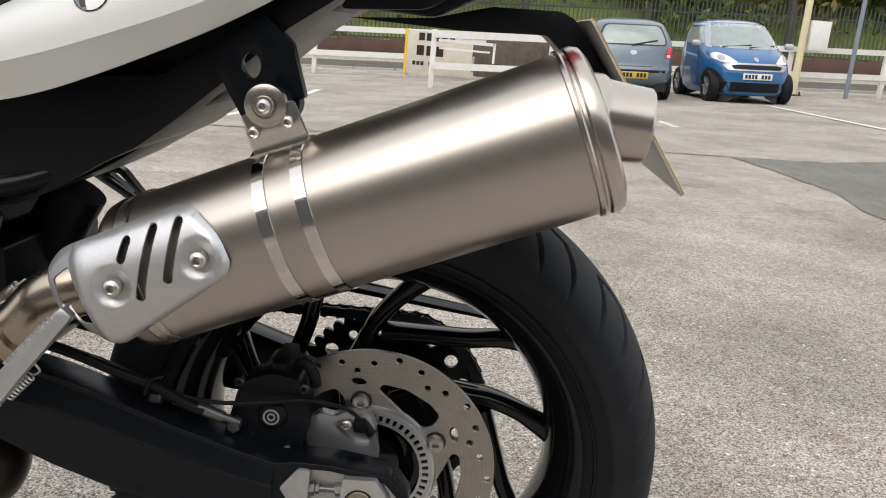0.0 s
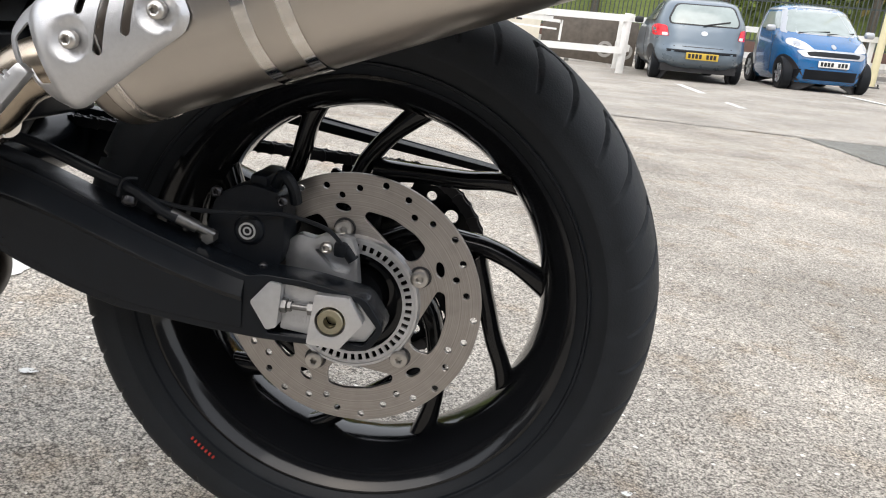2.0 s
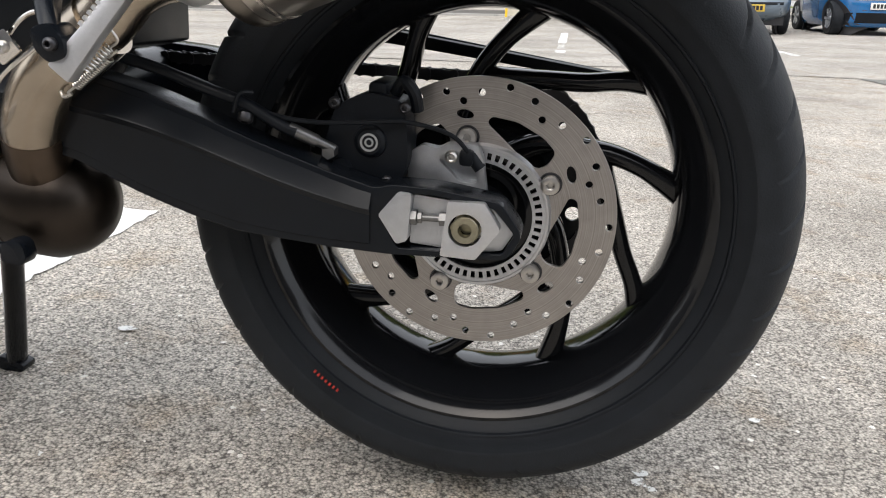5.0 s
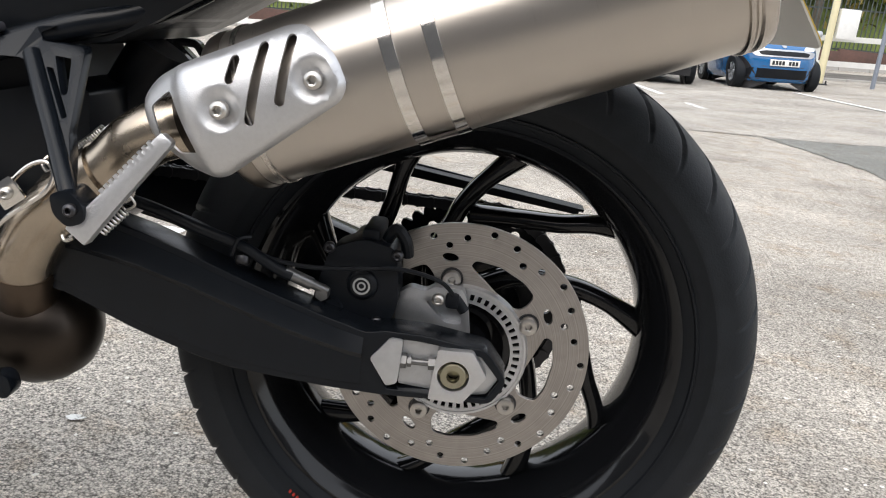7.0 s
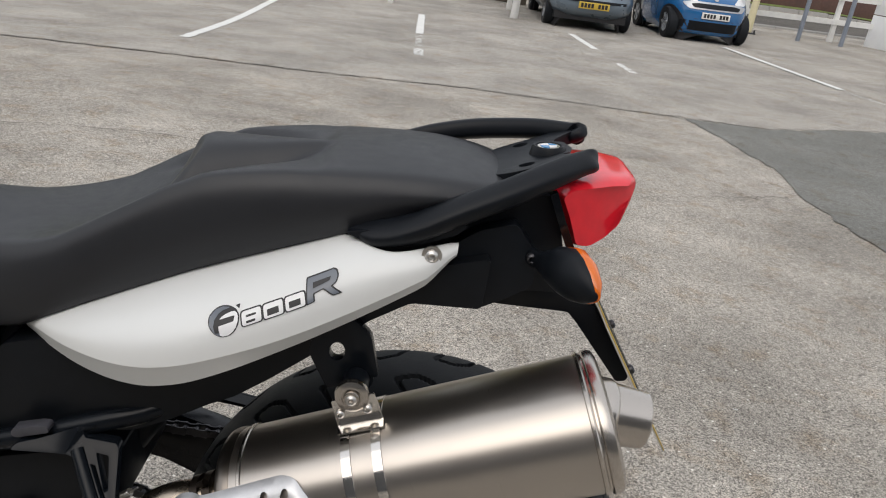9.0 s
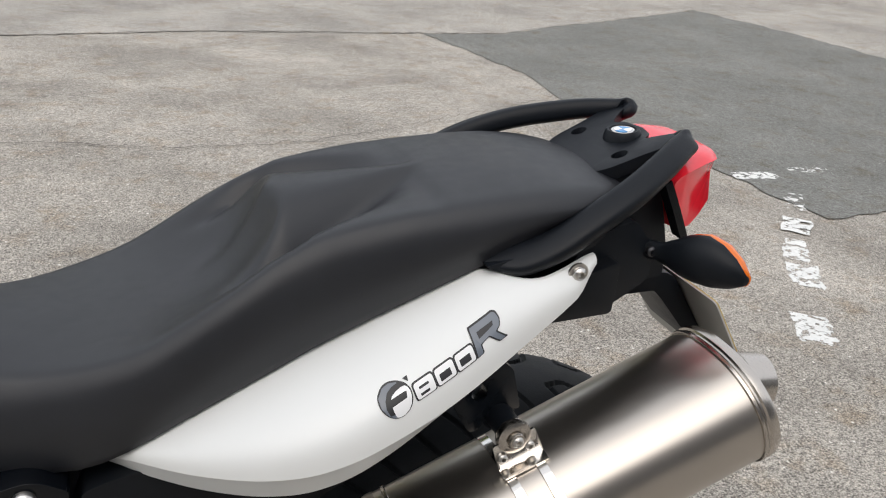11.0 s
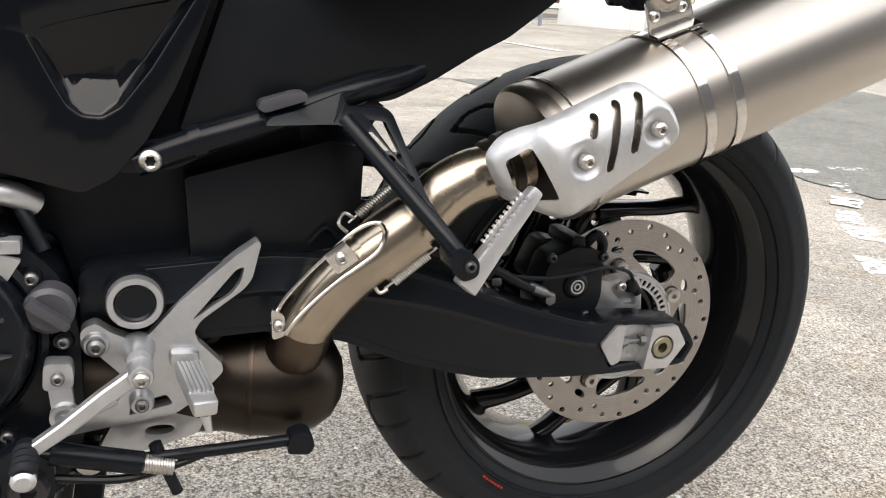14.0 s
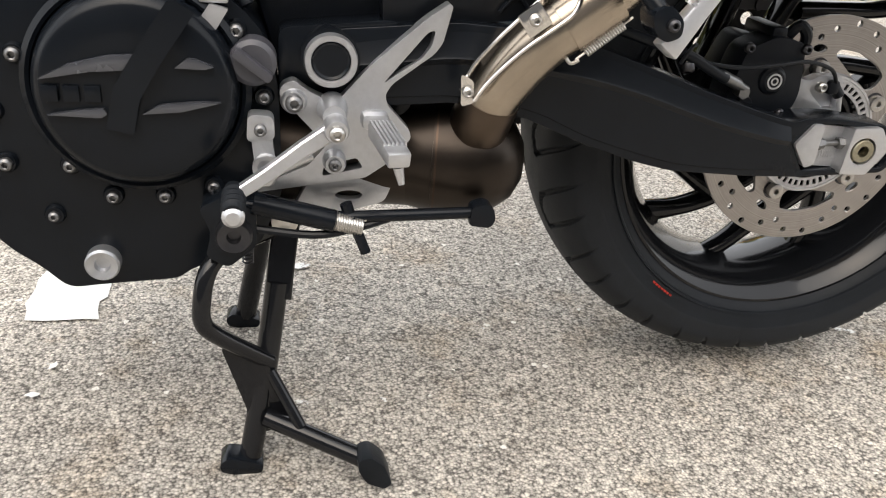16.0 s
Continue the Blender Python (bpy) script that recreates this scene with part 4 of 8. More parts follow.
bp("axle_block", plate(rounded([(-0.013, 0.369), (0.019, 0.3705), (0.0345, 0.3475), (0.014, 0.3185), (-0.0175, 0.319)], 0.0025), -0.1725, -0.152, [circle(0.0035, 0.3445, 0.0148, 24)], 0.001), M_SHIELD, "bare aluminium axle block", swingarm)
nut = merge(lathe([(0.0062, -0.165), (0.0062, -0.173), (0.0115, -0.1735), (0.0125, -0.172), (0.0125, -0.165)], 24, True), lathe([(0.0, -0.160), (0.0063, -0.160)], 20), lathe([(0.0065, -0.163), (0.0145, -0.163), (0.0145, -0.167), (0.0065, -0.1675)], 6, True))
bp("axle_nut", moved(nut, Matrix.Translation((0.0035, 0, 0.3445))), M_ZINC, "yellow zinc-plated axle nut", swingarm)
adj = merge(rod((-0.051, -0.160, 0.3485), (-0.010, -0.160, 0.3500), 0.0032, 12), rod((-0.047, -0.160, 0.3487), (-0.0415, -0.160, 0.3489), 0.0072, 6), rod((-0.0405, -0.160, 0.349), (-0.037, -0.160, 0.3491), 0.0055, 6), rod((-0.021, -0.160, 0.3496), (-0.0135, -0.160, 0.35), 0.0065, 6))
bp("adjuster_bolt", adj, M_DULLBOLT, parent=swingarm)
screw((-0.204, -0.152, 0.424), 0.007, swingarm, ME_DARK, (60, 0, 0), "hose_screw")

# rear brake caliper and its bracket
cal = merge(plate(rounded([(-0.142, 0.384), (-0.128, 0.362), (-0.066, 0.368), (-0.058, 0.392), (-0.064, 0.446), (-0.098, 0.452), (-0.128, 0.438)], 0.010), -0.128, -0.088, bevel=0.007, segments=3),
            plate(rounded([(-0.132, 0.398), (-0.070, 0.380), (-0.062, 0.436), (-0.112, 0.446)], 0.012), -0.080, -0.040, bevel=0.006),
            moved(lathe([(0.0, -0.1335), (0.011, -0.1335), (0.0145, -0.131), (0.0195, -0.115)], 32), Matrix.Translation((-0.094, 0.0, 0.407))),
            moved(lathe([(0.0, -0.131), (0.009, -0.131), (0.0105, -0.128), (0.0105, -0.115)], 24), Matrix.Translation((-0.121, 0.0, 0.380))),
            box(-0.100, -0.082, -0.12, -0.06, 0.444, 0.460, 0.004), tube([(-0.076, -0.11, 0.45), (-0.068, -0.115, 0.462), (-0.058, -0.115, 0.452), (-0.055, -0.11, 0.436)], 0.006, 10))
caliper = bp("brake_caliper", cal, M_PLASTIC, "black cast brake caliper")
badge = merge(lathe([(0.0066, -0.1345), (0.0066, -0.1334), (0.0084, -0.1334), (0.0084, -0.1345)], 32, True), lathe([(0.0026, -0.1345), (0.0026, -0.1334), (0.0042, -0.1334), (0.0042, -0.1345)], 20, True))
bp("caliper_mark", moved(badge, Matrix.Translation((-0.094, 0, 0.407))), M_CAST, "pale ring mark", caliper)
for x, z, r in ((-0.128, 0.371, 0.005), (-0.128, 0.44, 0.0055), (-0.077, 0.372, 0.005), (-0.063, 0.44, 0.0055)):
    screw((x, -0.129, z), r, caliper, ME_DARK, name="caliper_screw")
brk = plate(rounded([(-0.064, 0.394), (-0.050, 0.4045), (-0.034, 0.402), (-0.026, 0.4075), (0.002, 0.408), (0.008, 0.396), (0.0145, 0.358), (-0.060, 0.362)], 0.004), -0.108, -0.094,
            [rounded([(-0.034, 0.392), (0.000, 0.396), (0.0045, 0.372), (-0.012, 0.372)], 0.004)], 0.002)
bracket = bp("caliper_bracket", merge(brk, plate([(-0.034, 0.392), (0.000, 0.396), (0.0045, 0.372), (-0.012, 0.372)], -0.099, -0.0945)), M_CAST, "silver caliper bracket")
screw((-0.021, -0.110, 0.396), 0.0062, bracket, ME_BOLT, name="sensor_screw")
bp("wheel_sensor", merge(box(-0.014, 0.000, -0.114, -0.098, 0.388, 0.404, 0.004), rod((-0.004, -0.106, 0.398), (0.006, -0.106, 0.386), 0.006)), M_PLASTIC, parent=bracket)
bp("sensor_cable", tube([(-0.006, -0.112, 0.402), (-0.022, -0.120, 0.418), (-0.06, -0.132, 0.428), (-0.10, -0.142, 0.426), (-0.145, -0.148, 0.424), (-0.19, -0.148, 0.430), (-0.26, -0.145, 0.455), (-0.36, -0.14, 0.475)], 0.0022, 8), M_PLASTIC, "thin black sensor cable")
bp("brake_hose", tube([(-0.46, -0.135, 0.482), (-0.38, -0.142, 0.476), (-0.30, -0.147, 0.463), (-0.244, -0.150, 0.447), (-0.206, -0.150, 0.436), (-0.172, -0.150, 0.419), (-0.158, -0.148, 0.413)], 0.0055, 12), M_PLASTIC, "black brake hose")
bp("hose_fitting", merge(rod((-0.165, -0.148, 0.4165), (-0.140, -0.142, 0.4055), 0.0062), rod((-0.142, -0.142, 0.4065), (-0.126, -0.136, 0.3985), 0.0046), rod((-0.130, -0.142, 0.396), (-0.130, -0.126, 0.396), 0.0065, 6)), M_DULLBOLT, "steel hose fitting")
bp("hose_clip", tube([(-0.214, -0.155, 0.428), (-0.207, -0.159, 0.445), (-0.198, -0.150, 0.446)], 0.002, 6), M_PLASTIC)
bp("hose_clip", tube([(-0.40, -0.15, 0.47), (-0.385, -0.152, 0.485), (-0.37, -0.15, 0.47)], 0.002, 6), M_PLASTIC)

# silencer: an oval can, tilted up to the rear
TILT_M = 23.4
CAN = Matrix.Translation((0.0, -0.190, 0.651)) @ Matrix.Rotation(-radians(TILT_M), 4, "Y")


def oval(a, b, n=64, p=2.25):
    out = []
    for i in range(n):
        t = 2 * math.pi * i / n
        c, s = math.cos(t), math.sin(t)
        out.append((a * math.copysign(abs(c) ** (2 / p), c), b * math.copysign(abs(s) ** (2 / p), s)))
    return out


def can_ring(u, a, b, n=64, dv=0.0):
    return [(u, y, v + dv) for y, v in oval(a, b, n)]


def can_size(u):
    """Half width and half height along the can: it swells a little to the rear."""
    k = (u + 0.22) / 0.41
    return 0.0790 + 0.003 * k, 0.0650 + 0.003 * k


rings = []
for i in range(25):
    u = -0.205 + 0.387 * i / 24
    rings.append(can_ring(u, *can_size(u)))
muffler = bp("silencer", moved(loft(rings), CAN), M_BRUSHED, "oval brushed steel silencer")
front = [can_ring(-0.205 - du, a * 0.0795, a * 0.0655) for du, a in ((-0.004, 1.004), (0.0, 1.014), (0.004, 1.014), (0.009, 0.995), (0.0125, 0.955), (0.0135, 0.90), (0.014, 0.70), (0.015, 0.40))]
bp("front_cap", moved(loft(front), CAN), M_CAPSTEEL, "pressed steel front cap", muffler)
bead = [can_ring(-0.190 + du, 0.0797 + h, 0.0657 + h) for du, h in ((-0.0025, 0.0), (-0.0015, 0.0013), (0.0015, 0.0013), (0.0025, 0.0))]
bp("front_seam", moved(loft(bead, False), CAN), M_STEEL, parent=muffler)
rear = [can_ring(0.178 + du, 0.0820 + h, 0.0680 + h) for du, h in ((0.0, 0.0), (0.001, 0.0022), (0.004, 0.0026), (0.0065, 0.0006), (0.0085, 0.0004), (0.0105, 0.0024), (0.016, 0.0022), (0.021, 0.0), (0.024, -0.006), (0.025, -0.014), (0.0255, -0.03), (0.026, -0.045))]
bp("end_cap", moved(loft(rear), CAN), M_STEEL, "rolled steel end cap", muffler)
# outlet: a short spout that points level to the rear
TIP = Matrix.Translation((0.175, -0.190, 0.7365)) @ Matrix.Rotation(radians(3), 4, "Y") @ Matrix.Rotation(-math.pi / 2, 4, "Z")
tip = lathe([(0.0375, -0.012), (0.0375, 0.004), (0.0360, 0.008), (0.0340, 0.010), (0.0335, 0.014), (0.0318, 0.038), (0.0312, 0.046), (0.0298, 0.0478), (0.0280, 0.045), (0.0275, 0.0)], 48)
bp("outlet", moved(tip, TIP), M_STEEL, "short steel outlet spout", muffler)
bp("outlet_bore", moved(lathe([(0.0275, 0.04), (0.0265, 0.0), (0.0, -0.01)], 32), TIP), M_HEAT, parent=muffler)

# two straps with a pressed bridge between them
for u0 in (-0.073, -0.040):
    band = [can_ring(u0 + du, can_size(u0)[0] + h, can_size(u0)[1] + h) for du, h in ((-0.0055, 0.0004), (-0.005, 0.0016), (0.005, 0.0016), (0.0055, 0.0004))]
    bp("strap", moved(loft(band, False), CAN), M_POLISHED, "polished steel strap", muffler)
bridge = []
for i in range(15):
    a = radians(200 + 62 * i / 14)
    row = []
    for j in range(7):
        u = -0.069 + 0.025 * j / 6
        A, B = can_size(u)
        c, s = math.cos(a), math.sin(a)
        k = 2 / 2.25
        row.append((u, (A + 0.0012) * math.copysign(abs(c) ** k, c), (B + 0.0012) * math.copysign(abs(s) ** k, s)))
    if i > 8:
        bridge.append(row)
bp("strap_bridge", moved(loft(bridge, False, False), CAN), M_STEEL, parent=muffler)
# hanger plate on top of the straps
hang = plate(rounded([(-0.1125, 0.7130), (-0.0690, 0.7300), (-0.0545, 0.7010), (-0.1010, 0.6825)], 0.003), -0.209, -0.2065, bevel=0.0006)
lip = sweep([(-0.101, -0.208, 0.6835), (-0.0550, -0.208, 0.7015)], [(-0.0012, -0.013), (0.0012, -0.013), (0.0012, 0.001), (-0.0012, 0.001)], (0, 1, 0.25))
hanger = bp("hanger_plate", merge(hang, lip), M_POLISHED, "polished hanger plate", muffler)
screw((-0.1010, -0.2105, 0.7005), 0.0050, muffler, ME_BOLT, name="hanger_screw")
screw((-0.0730, -0.2105, 0.7118), 0.0050, muffler, ME_BOLT, name="hanger_screw")
bush = merge(lathe([(0.0175, -0.006), (0.0185, -0.010), (0.0175, -0.0145), (0.014, -0.016), (0.0105, -0.0165), (0.0105, -0.0145), (0.0, -0.0145)], 36), lathe([(0.0, -0.0215), (0.0045, -0.0215), (0.008, -0.0212), (0.0088, -0.019), (0.0088, -0.0145)], 28))
bp("hanger_bush", moved(bush, Matrix.Translation((-0.0915, -0.198, 0.7235))), M_STEEL, "steel bush and bolt", muffler)
screw((-0.0915, -0.2175, 0.7235), 0.0062, muffler, ME_BOLT, name="bush_bolt")
bp("hanger_stub", merge(rod((-0.090, -0.205, 0.7225), (-0.090, -0.14, 0.7225), 0.014, 20), rod((-0.090, -0.17, 0.7225), (-0.090, -0.15, 0.7225), 0.018, 20)), M_PLASTIC, parent=muffler)

# heat shield of blasted aluminium, curved with the can
OUT = [(-0.2675, 0.572), (-0.256, 0.590), (-0.236, 0.602), (-0.150, 0.643), (-0.136, 0.645), (-0.109, 0.627), (-0.0985, 0.606), (-0.102, 0.594), (-0.188, 0.5235), (-0.203, 0.521), (-0.232, 0.530), (-0.246, 0.533), (-0.262, 0.556)]
SLOTS = [[(-0.1430, 0.6335), (-0.1465, 0.589)], [(-0.1635, 0.6255), (-0.1680, 0.572)], [(-0.1842, 0.6135), (-0.1860, 0.600)]]


def stadium(a, b, r, n=6):
    a, b = V(a), V(b)
    d = (b - a).normalized()
    t0 = math.atan2(d.y, d.x)
    return [(b.x + r * math.cos(t0 - math.pi / 2 + math.pi * i / n), b.y + r * math.sin(t0 - math.pi / 2 + math.pi * i / n)) for i in range(n + 1)] + \
           [(a.x + r * math.cos(t0 + math.pi / 2 + math.pi * i / n), a.y + r * math.sin(t0 + math.pi / 2 + math.pi * i / n)) for i in range(n + 1)]


def edge_distance(p, loop):
    best = 9.0
    for a, b in zip(loop, loop[1:] + loop[:1]):
        u = max(0.0, min(1.0, (p - a).dot(b - a) / max((b - a).length_squared, 1e-12)))
        best = min(best, (a + (b - a) * u - p).length)
    return best


sh_holes = [stadium(a, b, 0.0039) for a, b in SLOTS] + [rounded([(-0.2545, 0.5695), (-0.236, 0.585), (-0.2085, 0.541), (-0.228, 0.537), (-0.245, 0.548)], 0.004)]
bm = bmesh.new()
for loop in (rounded(OUT, 0.012, 5), *sh_holes):
    vs = [bm.verts.new((x, 0, z)) for x, z in loop]
    for i in range(len(vs)):
        bm.edges.new((vs[i - 1], vs[i]))
bmesh.ops.triangle_fill(bm, use_beauty=True, use_dissolve=False, edges=bm.edges[:])
for _ in range(5):
    es = [e for e in bm.edges if e.calc_length() > 0.0055]
    if not es:
        break
    bmesh.ops.subdivide_edges(bm, edges=es, cuts=1)
    bmesh.ops.triangulate(bm, faces=bm.faces[:])
back = CAN.inverted()
DIMPLES = [(-0.123, 0.607), (-0.191, 0.577)]
outline = [V(p) for p in rounded(OUT, 0.012, 5)]
for v in bm.verts:
    q = back @ V((v.co.x, -0.19, v.co.z))
    A, B = can_size(max(-0.2, q.x))
    w = min(1.0, abs(q.z) / (B + 0.004))
    y = -(A + 0.0100) * (1 - w ** 2.25) ** (1 / 2.25) if w < 0.98 else -0.02
    y = min(y, -0.058)
    # the front end tucks in towards the pipe
    if q.x < -0.222:
        y += 0.62 * (-0.222 - q.x) * ease((-0.222 - q.x) / 0.02)
    if q.x < -0.25 and q.z < 0:
        y += 0.5 * (-0.25 - q.x)
    dist = edge_distance(V((v.co.x, v.co.z)), outline)
    y += 0.006 * max(0.0, 1 - dist / 0.007) ** 2
    for cx, cz in DIMPLES:
        r = math.hypot(v.co.x - cx, v.co.z - cz)
        y += 0.0055 * (1 - ease((r - 0.008) / 0.010))
    v.co.y = -0.19 + y
bmesh.ops.recalc_face_normals(bm, faces=bm.faces[:])
bmesh.ops.solidify(bm, geom=bm.faces[:], thickness=0.0016)
shield = bp("heat_shield", bm, M_SHIELD, "matt silver heat shield with three slots", muffler, 45)
for cx, cz in DIMPLES:
    screw((cx, -0.2775, cz), 0.0070, muffler, ME_BOLT, name="shield_screw")

# link pipe, slip joint, springs, catalyst
pipe = merge(tube([(-0.4055, -0.166, 0.392), (-0.398, -0.175, 0.412), (-0.374, -0.186, 0.448), (-0.340, -0.191, 0.478), (-0.318, -0.193, 0.494)], 0.0275, 28, 6),
             tube([(-0.352, -0.190, 0.468), (-0.330, -0.192, 0.486), (-0.312, -0.194, 0.500)], 0.0298, 28, 3))
exhaust_pipe = bp("link_pipe", pipe, M_PIPE, "straw-tinted steel link pipe")
bp("upper_bend", tube([(-0.330, -0.192, 0.486), (-0.306, -0.194, 0.508), (-0.286, -0.195, 0.530), (-0.262, -0.194, 0.5435), (-0.232, -0.192, 0.551), (-0.208, -0.190, 0.560)], 0.0262, 28, 6), M_PIPE, parent=exhaust_pipe)
bp("inlet_collar", merge(rod((-0.243, -0.192, 0.549), (-0.235, -0.192, 0.5525), 0.0295, 28), rod((-0.229, -0.192, 0.555), (-0.221, -0.192, 0.5585), 0.031, 28), rod((-0.243, -0.205, 0.580), (-0.236, -0.208, 0.588), 0.004)), M_HEAT, parent=exhaust_pipe)
cat = merge(rod((-0.60, -0.100, 0.322), (-0.47, -0.112, 0.320), 0.054, 36), rod((-0.47, -0.112, 0.320), (-0.445, -0.118, 0.320), 0.054, 36, 0.058), moved(lathe([(0.0, -0.058), (0.02, -0.0555), (0.038, -0.046), (0.050, -0.03), (0.0575, -0.01), (0.0585, 0.015), (0.058, 0.035)], 40), Matrix.Translation((-0.412, -0.125, 0.320)) @ Matrix.Rotation(radians(78), 4, "Z")))
catalyst = bp("catalyst", cat, M_HEAT, "heat-browned catalyst can")
bp("catalyst_band", merge(rod((-0.4445, -0.118, 0.320), (-0.4425, -0.1184, 0.320), 0.0592, 40)), M_COPPER, parent=catalyst)
bp("lower_elbow", tube([(-0.414, -0.124, 0.322), (-0.412, -0.142, 0.348), (-0.4085, -0.158, 0.374), (-0.4045, -0.167, 0.395)], 0.0282, 32, 6, radii=lambda u: 1.10 - 0.09 * u), M_BROWNPIPE, "brown heat-tinted elbow", exhaust_pipe)
bp("pipe_collar", rod((-0.4125, -0.140, 0.345), (-0.4115, -0.1425, 0.3485), 0.0335, 32), M_HEAT, parent=exhaust_pipe)
loop = tube([(-0.4406, -0.196, 0.409), (-0.4316, -0.199, 0.4317), (-0.4144, -0.205, 0.4561), (-0.3968, -0.209, 0.4761), (-0.3792, -0.213, 0.4955), (-0.3654, -0.215, 0.5052), (-0.3538, -0.217, 0.5072), (-0.3485, -0.219, 0.4983), (-0.3539, -0.221, 0.4834), (-0.3692, -0.2215, 0.4707), (-0.388, -0.2205, 0.4564), (-0.4057, -0.2165, 0.4386), (-0.4205, -0.2105, 0.4194), (-0.4298, -0.205, 0.4019)], 0.0021, 8, 4)
guard = bp("pipe_guard", loop, M_POLISHED, "bent steel wire guard", exhaust_pipe)
bp("guard_clip", plate(rounded([(-0.4033, 0.4794), (-0.3853, 0.4929), (-0.3713, 0.4754), (-0.3893, 0.4619)], 0.002), -0.2215, -0.2185, bevel=0.0006), M_POLISHED, parent=exhaust_pipe)
bp("guard_clip", plate(rounded([(-0.4431, 0.4254), (-0.4311, 0.4194), (-0.4291, 0.3994), (-0.4411, 0.3954)], 0.004), -0.203, -0.198), M_POLISHED, parent=exhaust_pipe)
screw((-0.3873, -0.2225, 0.4774), 0.0055, exhaust_pipe, ME_BOLT, name="clip_screw")
screw((-0.4361, -0.204, 0.4094), 0.0052, exhaust_pipe, ME_BOLT, name="clip_screw")
for a, b in (((-0.366, -0.172, 0.498), (-0.322, -0.172, 0.537)), ((-0.338, -0.206, 0.444), (-0.296, -0.206, 0.478))):
    a, b = V(a), V(b)
    bp("spring", merge(spring(a + (b - a) * 0.12, b - (b - a) * 0.12, 0.0042, 0.0011, 17), rod(a - (b - a) * 0.08, a + (b - a) * 0.14, 0.0012, 6), rod(b - (b - a) * 0.14, b + (b - a) * 0.06, 0.0012, 6)), M_BOLT, "small steel coil spring", exhaust_pipe)
bp("spring_hook", tube([(-0.372, -0.18, 0.488), (-0.380, -0.178, 0.496), (-0.374, -0.172, 0.504), (-0.364, -0.172, 0.499)], 0.0018, 7), M_BOLT, parent=exhaust_pipe)
bp("spring_hook", tube([(-0.352, -0.20, 0.448), (-0.346, -0.206, 0.438), (-0.338, -0.206, 0.441)], 0.0018, 7), M_BOLT, parent=exhaust_pipe)

# seat
SEAT = [(-0.74, 0.85, 0.832, 0.06, 0.775, 0.078), (-0.66, 0.826, 0.812, 0.066, 0.748, 0.088), (-0.585, 0.812, 0.799, 0.0812, 0.728, 0.098), (-0.52, 0.81, 0.7988, 0.0984, 0.716, 0.11), (-0.47, 0.812, 0.81, 0.112, 0.722, 0.121),
        (-0.43, 0.819, 0.824, 0.118, 0.742, 0.126), (-0.395, 0.829, 0.846, 0.117, 0.762, 0.126), (-0.36, 0.846, 0.87, 0.116, 0.78, 0.125), (-0.338, 0.925, 0.884, 0.115, 0.791, 0.124), (-0.318, 0.927, 0.896, 0.114, 0.801, 0.123),
        (-0.302, 0.9295, 0.905, 0.112, 0.809, 0.122), (-0.275, 0.9325, 0.918, 0.111, 0.823, 0.121), (-0.235, 0.9365, 0.9277, 0.11, 0.841, 0.12), (-0.19, 0.9421, 0.936, 0.11, 0.86, 0.119), (-0.14, 0.9496, 0.941, 0.11, 0.88, 0.117),
        (-0.09, 0.957, 0.946, 0.109, 0.9, 0.113), (-0.04, 0.96, 0.949, 0.107, 0.915, 0.109), (0.005, 0.958, 0.948, 0.099, 0.924, 0.099), (0.032, 0.953, 0.945, 0.086, 0.926, 0.084), (0.047, 0.946, 0.941, 0.072, 0.926, 0.066)]


RIDER = [(-0.74, 0.850), (-0.66, 0.826), (-0.585, 0.812), (-0.52, 0.808), (-0.47, 0.810), (-0.43, 0.817), (-0.395, 0.826), (-0.36, 0.839), (-0.33, 0.847), (-0.29, 0.855), (-0.25, 0.860)]


def pad_top(x, d):
    """The rear pad: a broad tongue that falls away to a V-shaped crease, then the outer shoulder."""
    zc, zs, ws = smooth_row(x)[:3]
    d = min(d, ws)
    dc = min(0.084, 0.005 + 0.080 * (-0.157 - x) / 0.143)
    if dc <= 0.006:
        return zs + (zc - zs) * (1 - (d / ws) ** 2)
    low = zc - 0.72 * dc
    if d < dc:
        return zc - 0.72 * dc * (d / dc) ** 3.0
    return low + (zs - low) * ease((d - dc) / max(0.014, 0.6 * (ws - dc)))


def hollow(x, d):
    """The rider's part: a dish between two raised edges."""
    zs, ws = smooth_row(x)[1:3]
    return zs + (soft_table(x, RIDER)[0] - zs) * (1 - (min(d, ws) / ws) ** 2)


def seat_row(x):
    """One cross-section of the seat."""
    zc, zs, ws, zl, wl = smooth_row(x)
    out = [(wl * 0.55, zl - 0.016), (wl * 0.90, zl - 0.012), (wl * 0.985, zl - 0.005), (wl, zl + 0.004)]
    for k in range(1, 7):
        u = k / 7
        out.append((wl + (ws + 0.006 - wl) * u ** 1.6 + 0.005 * math.sin(math.pi * u), zl + 0.004 + (zs - 0.010 - zl - 0.004) * u))
    for k in range(21):
        d = ws * (1 - k / 20) if k else ws + 0.001
        edge = -0.308 + 0.013 * math.sin(math.pi * min(1, d / 0.075)) - 0.012 * min(1, d / 0.085) ** 2
        if not k:
            z = zs - 0.004
        elif x >= edge:
            z = pad_top(x, d)
        else:
            s = (edge - x) / 0.085
            z = hollow(x, d)
            if s < 1:
                z += (pad_top(edge, d) - hollow(edge, d)) * (1 - s) ** 3.0
        out.append((max(d, 0.0), z))
    return [(x, YC - y, z) for y, z in out] + [(x, YC + y, z) for y, z in out[-2::-1]]


def smooth_row(x):
    got = [lerp_table(x + d, SEAT) for d in (-0.008, -0.004, 0, 0.004, 0.008)]
    return tuple(sum(g[i] for g in got) / 5 for i in range(5))


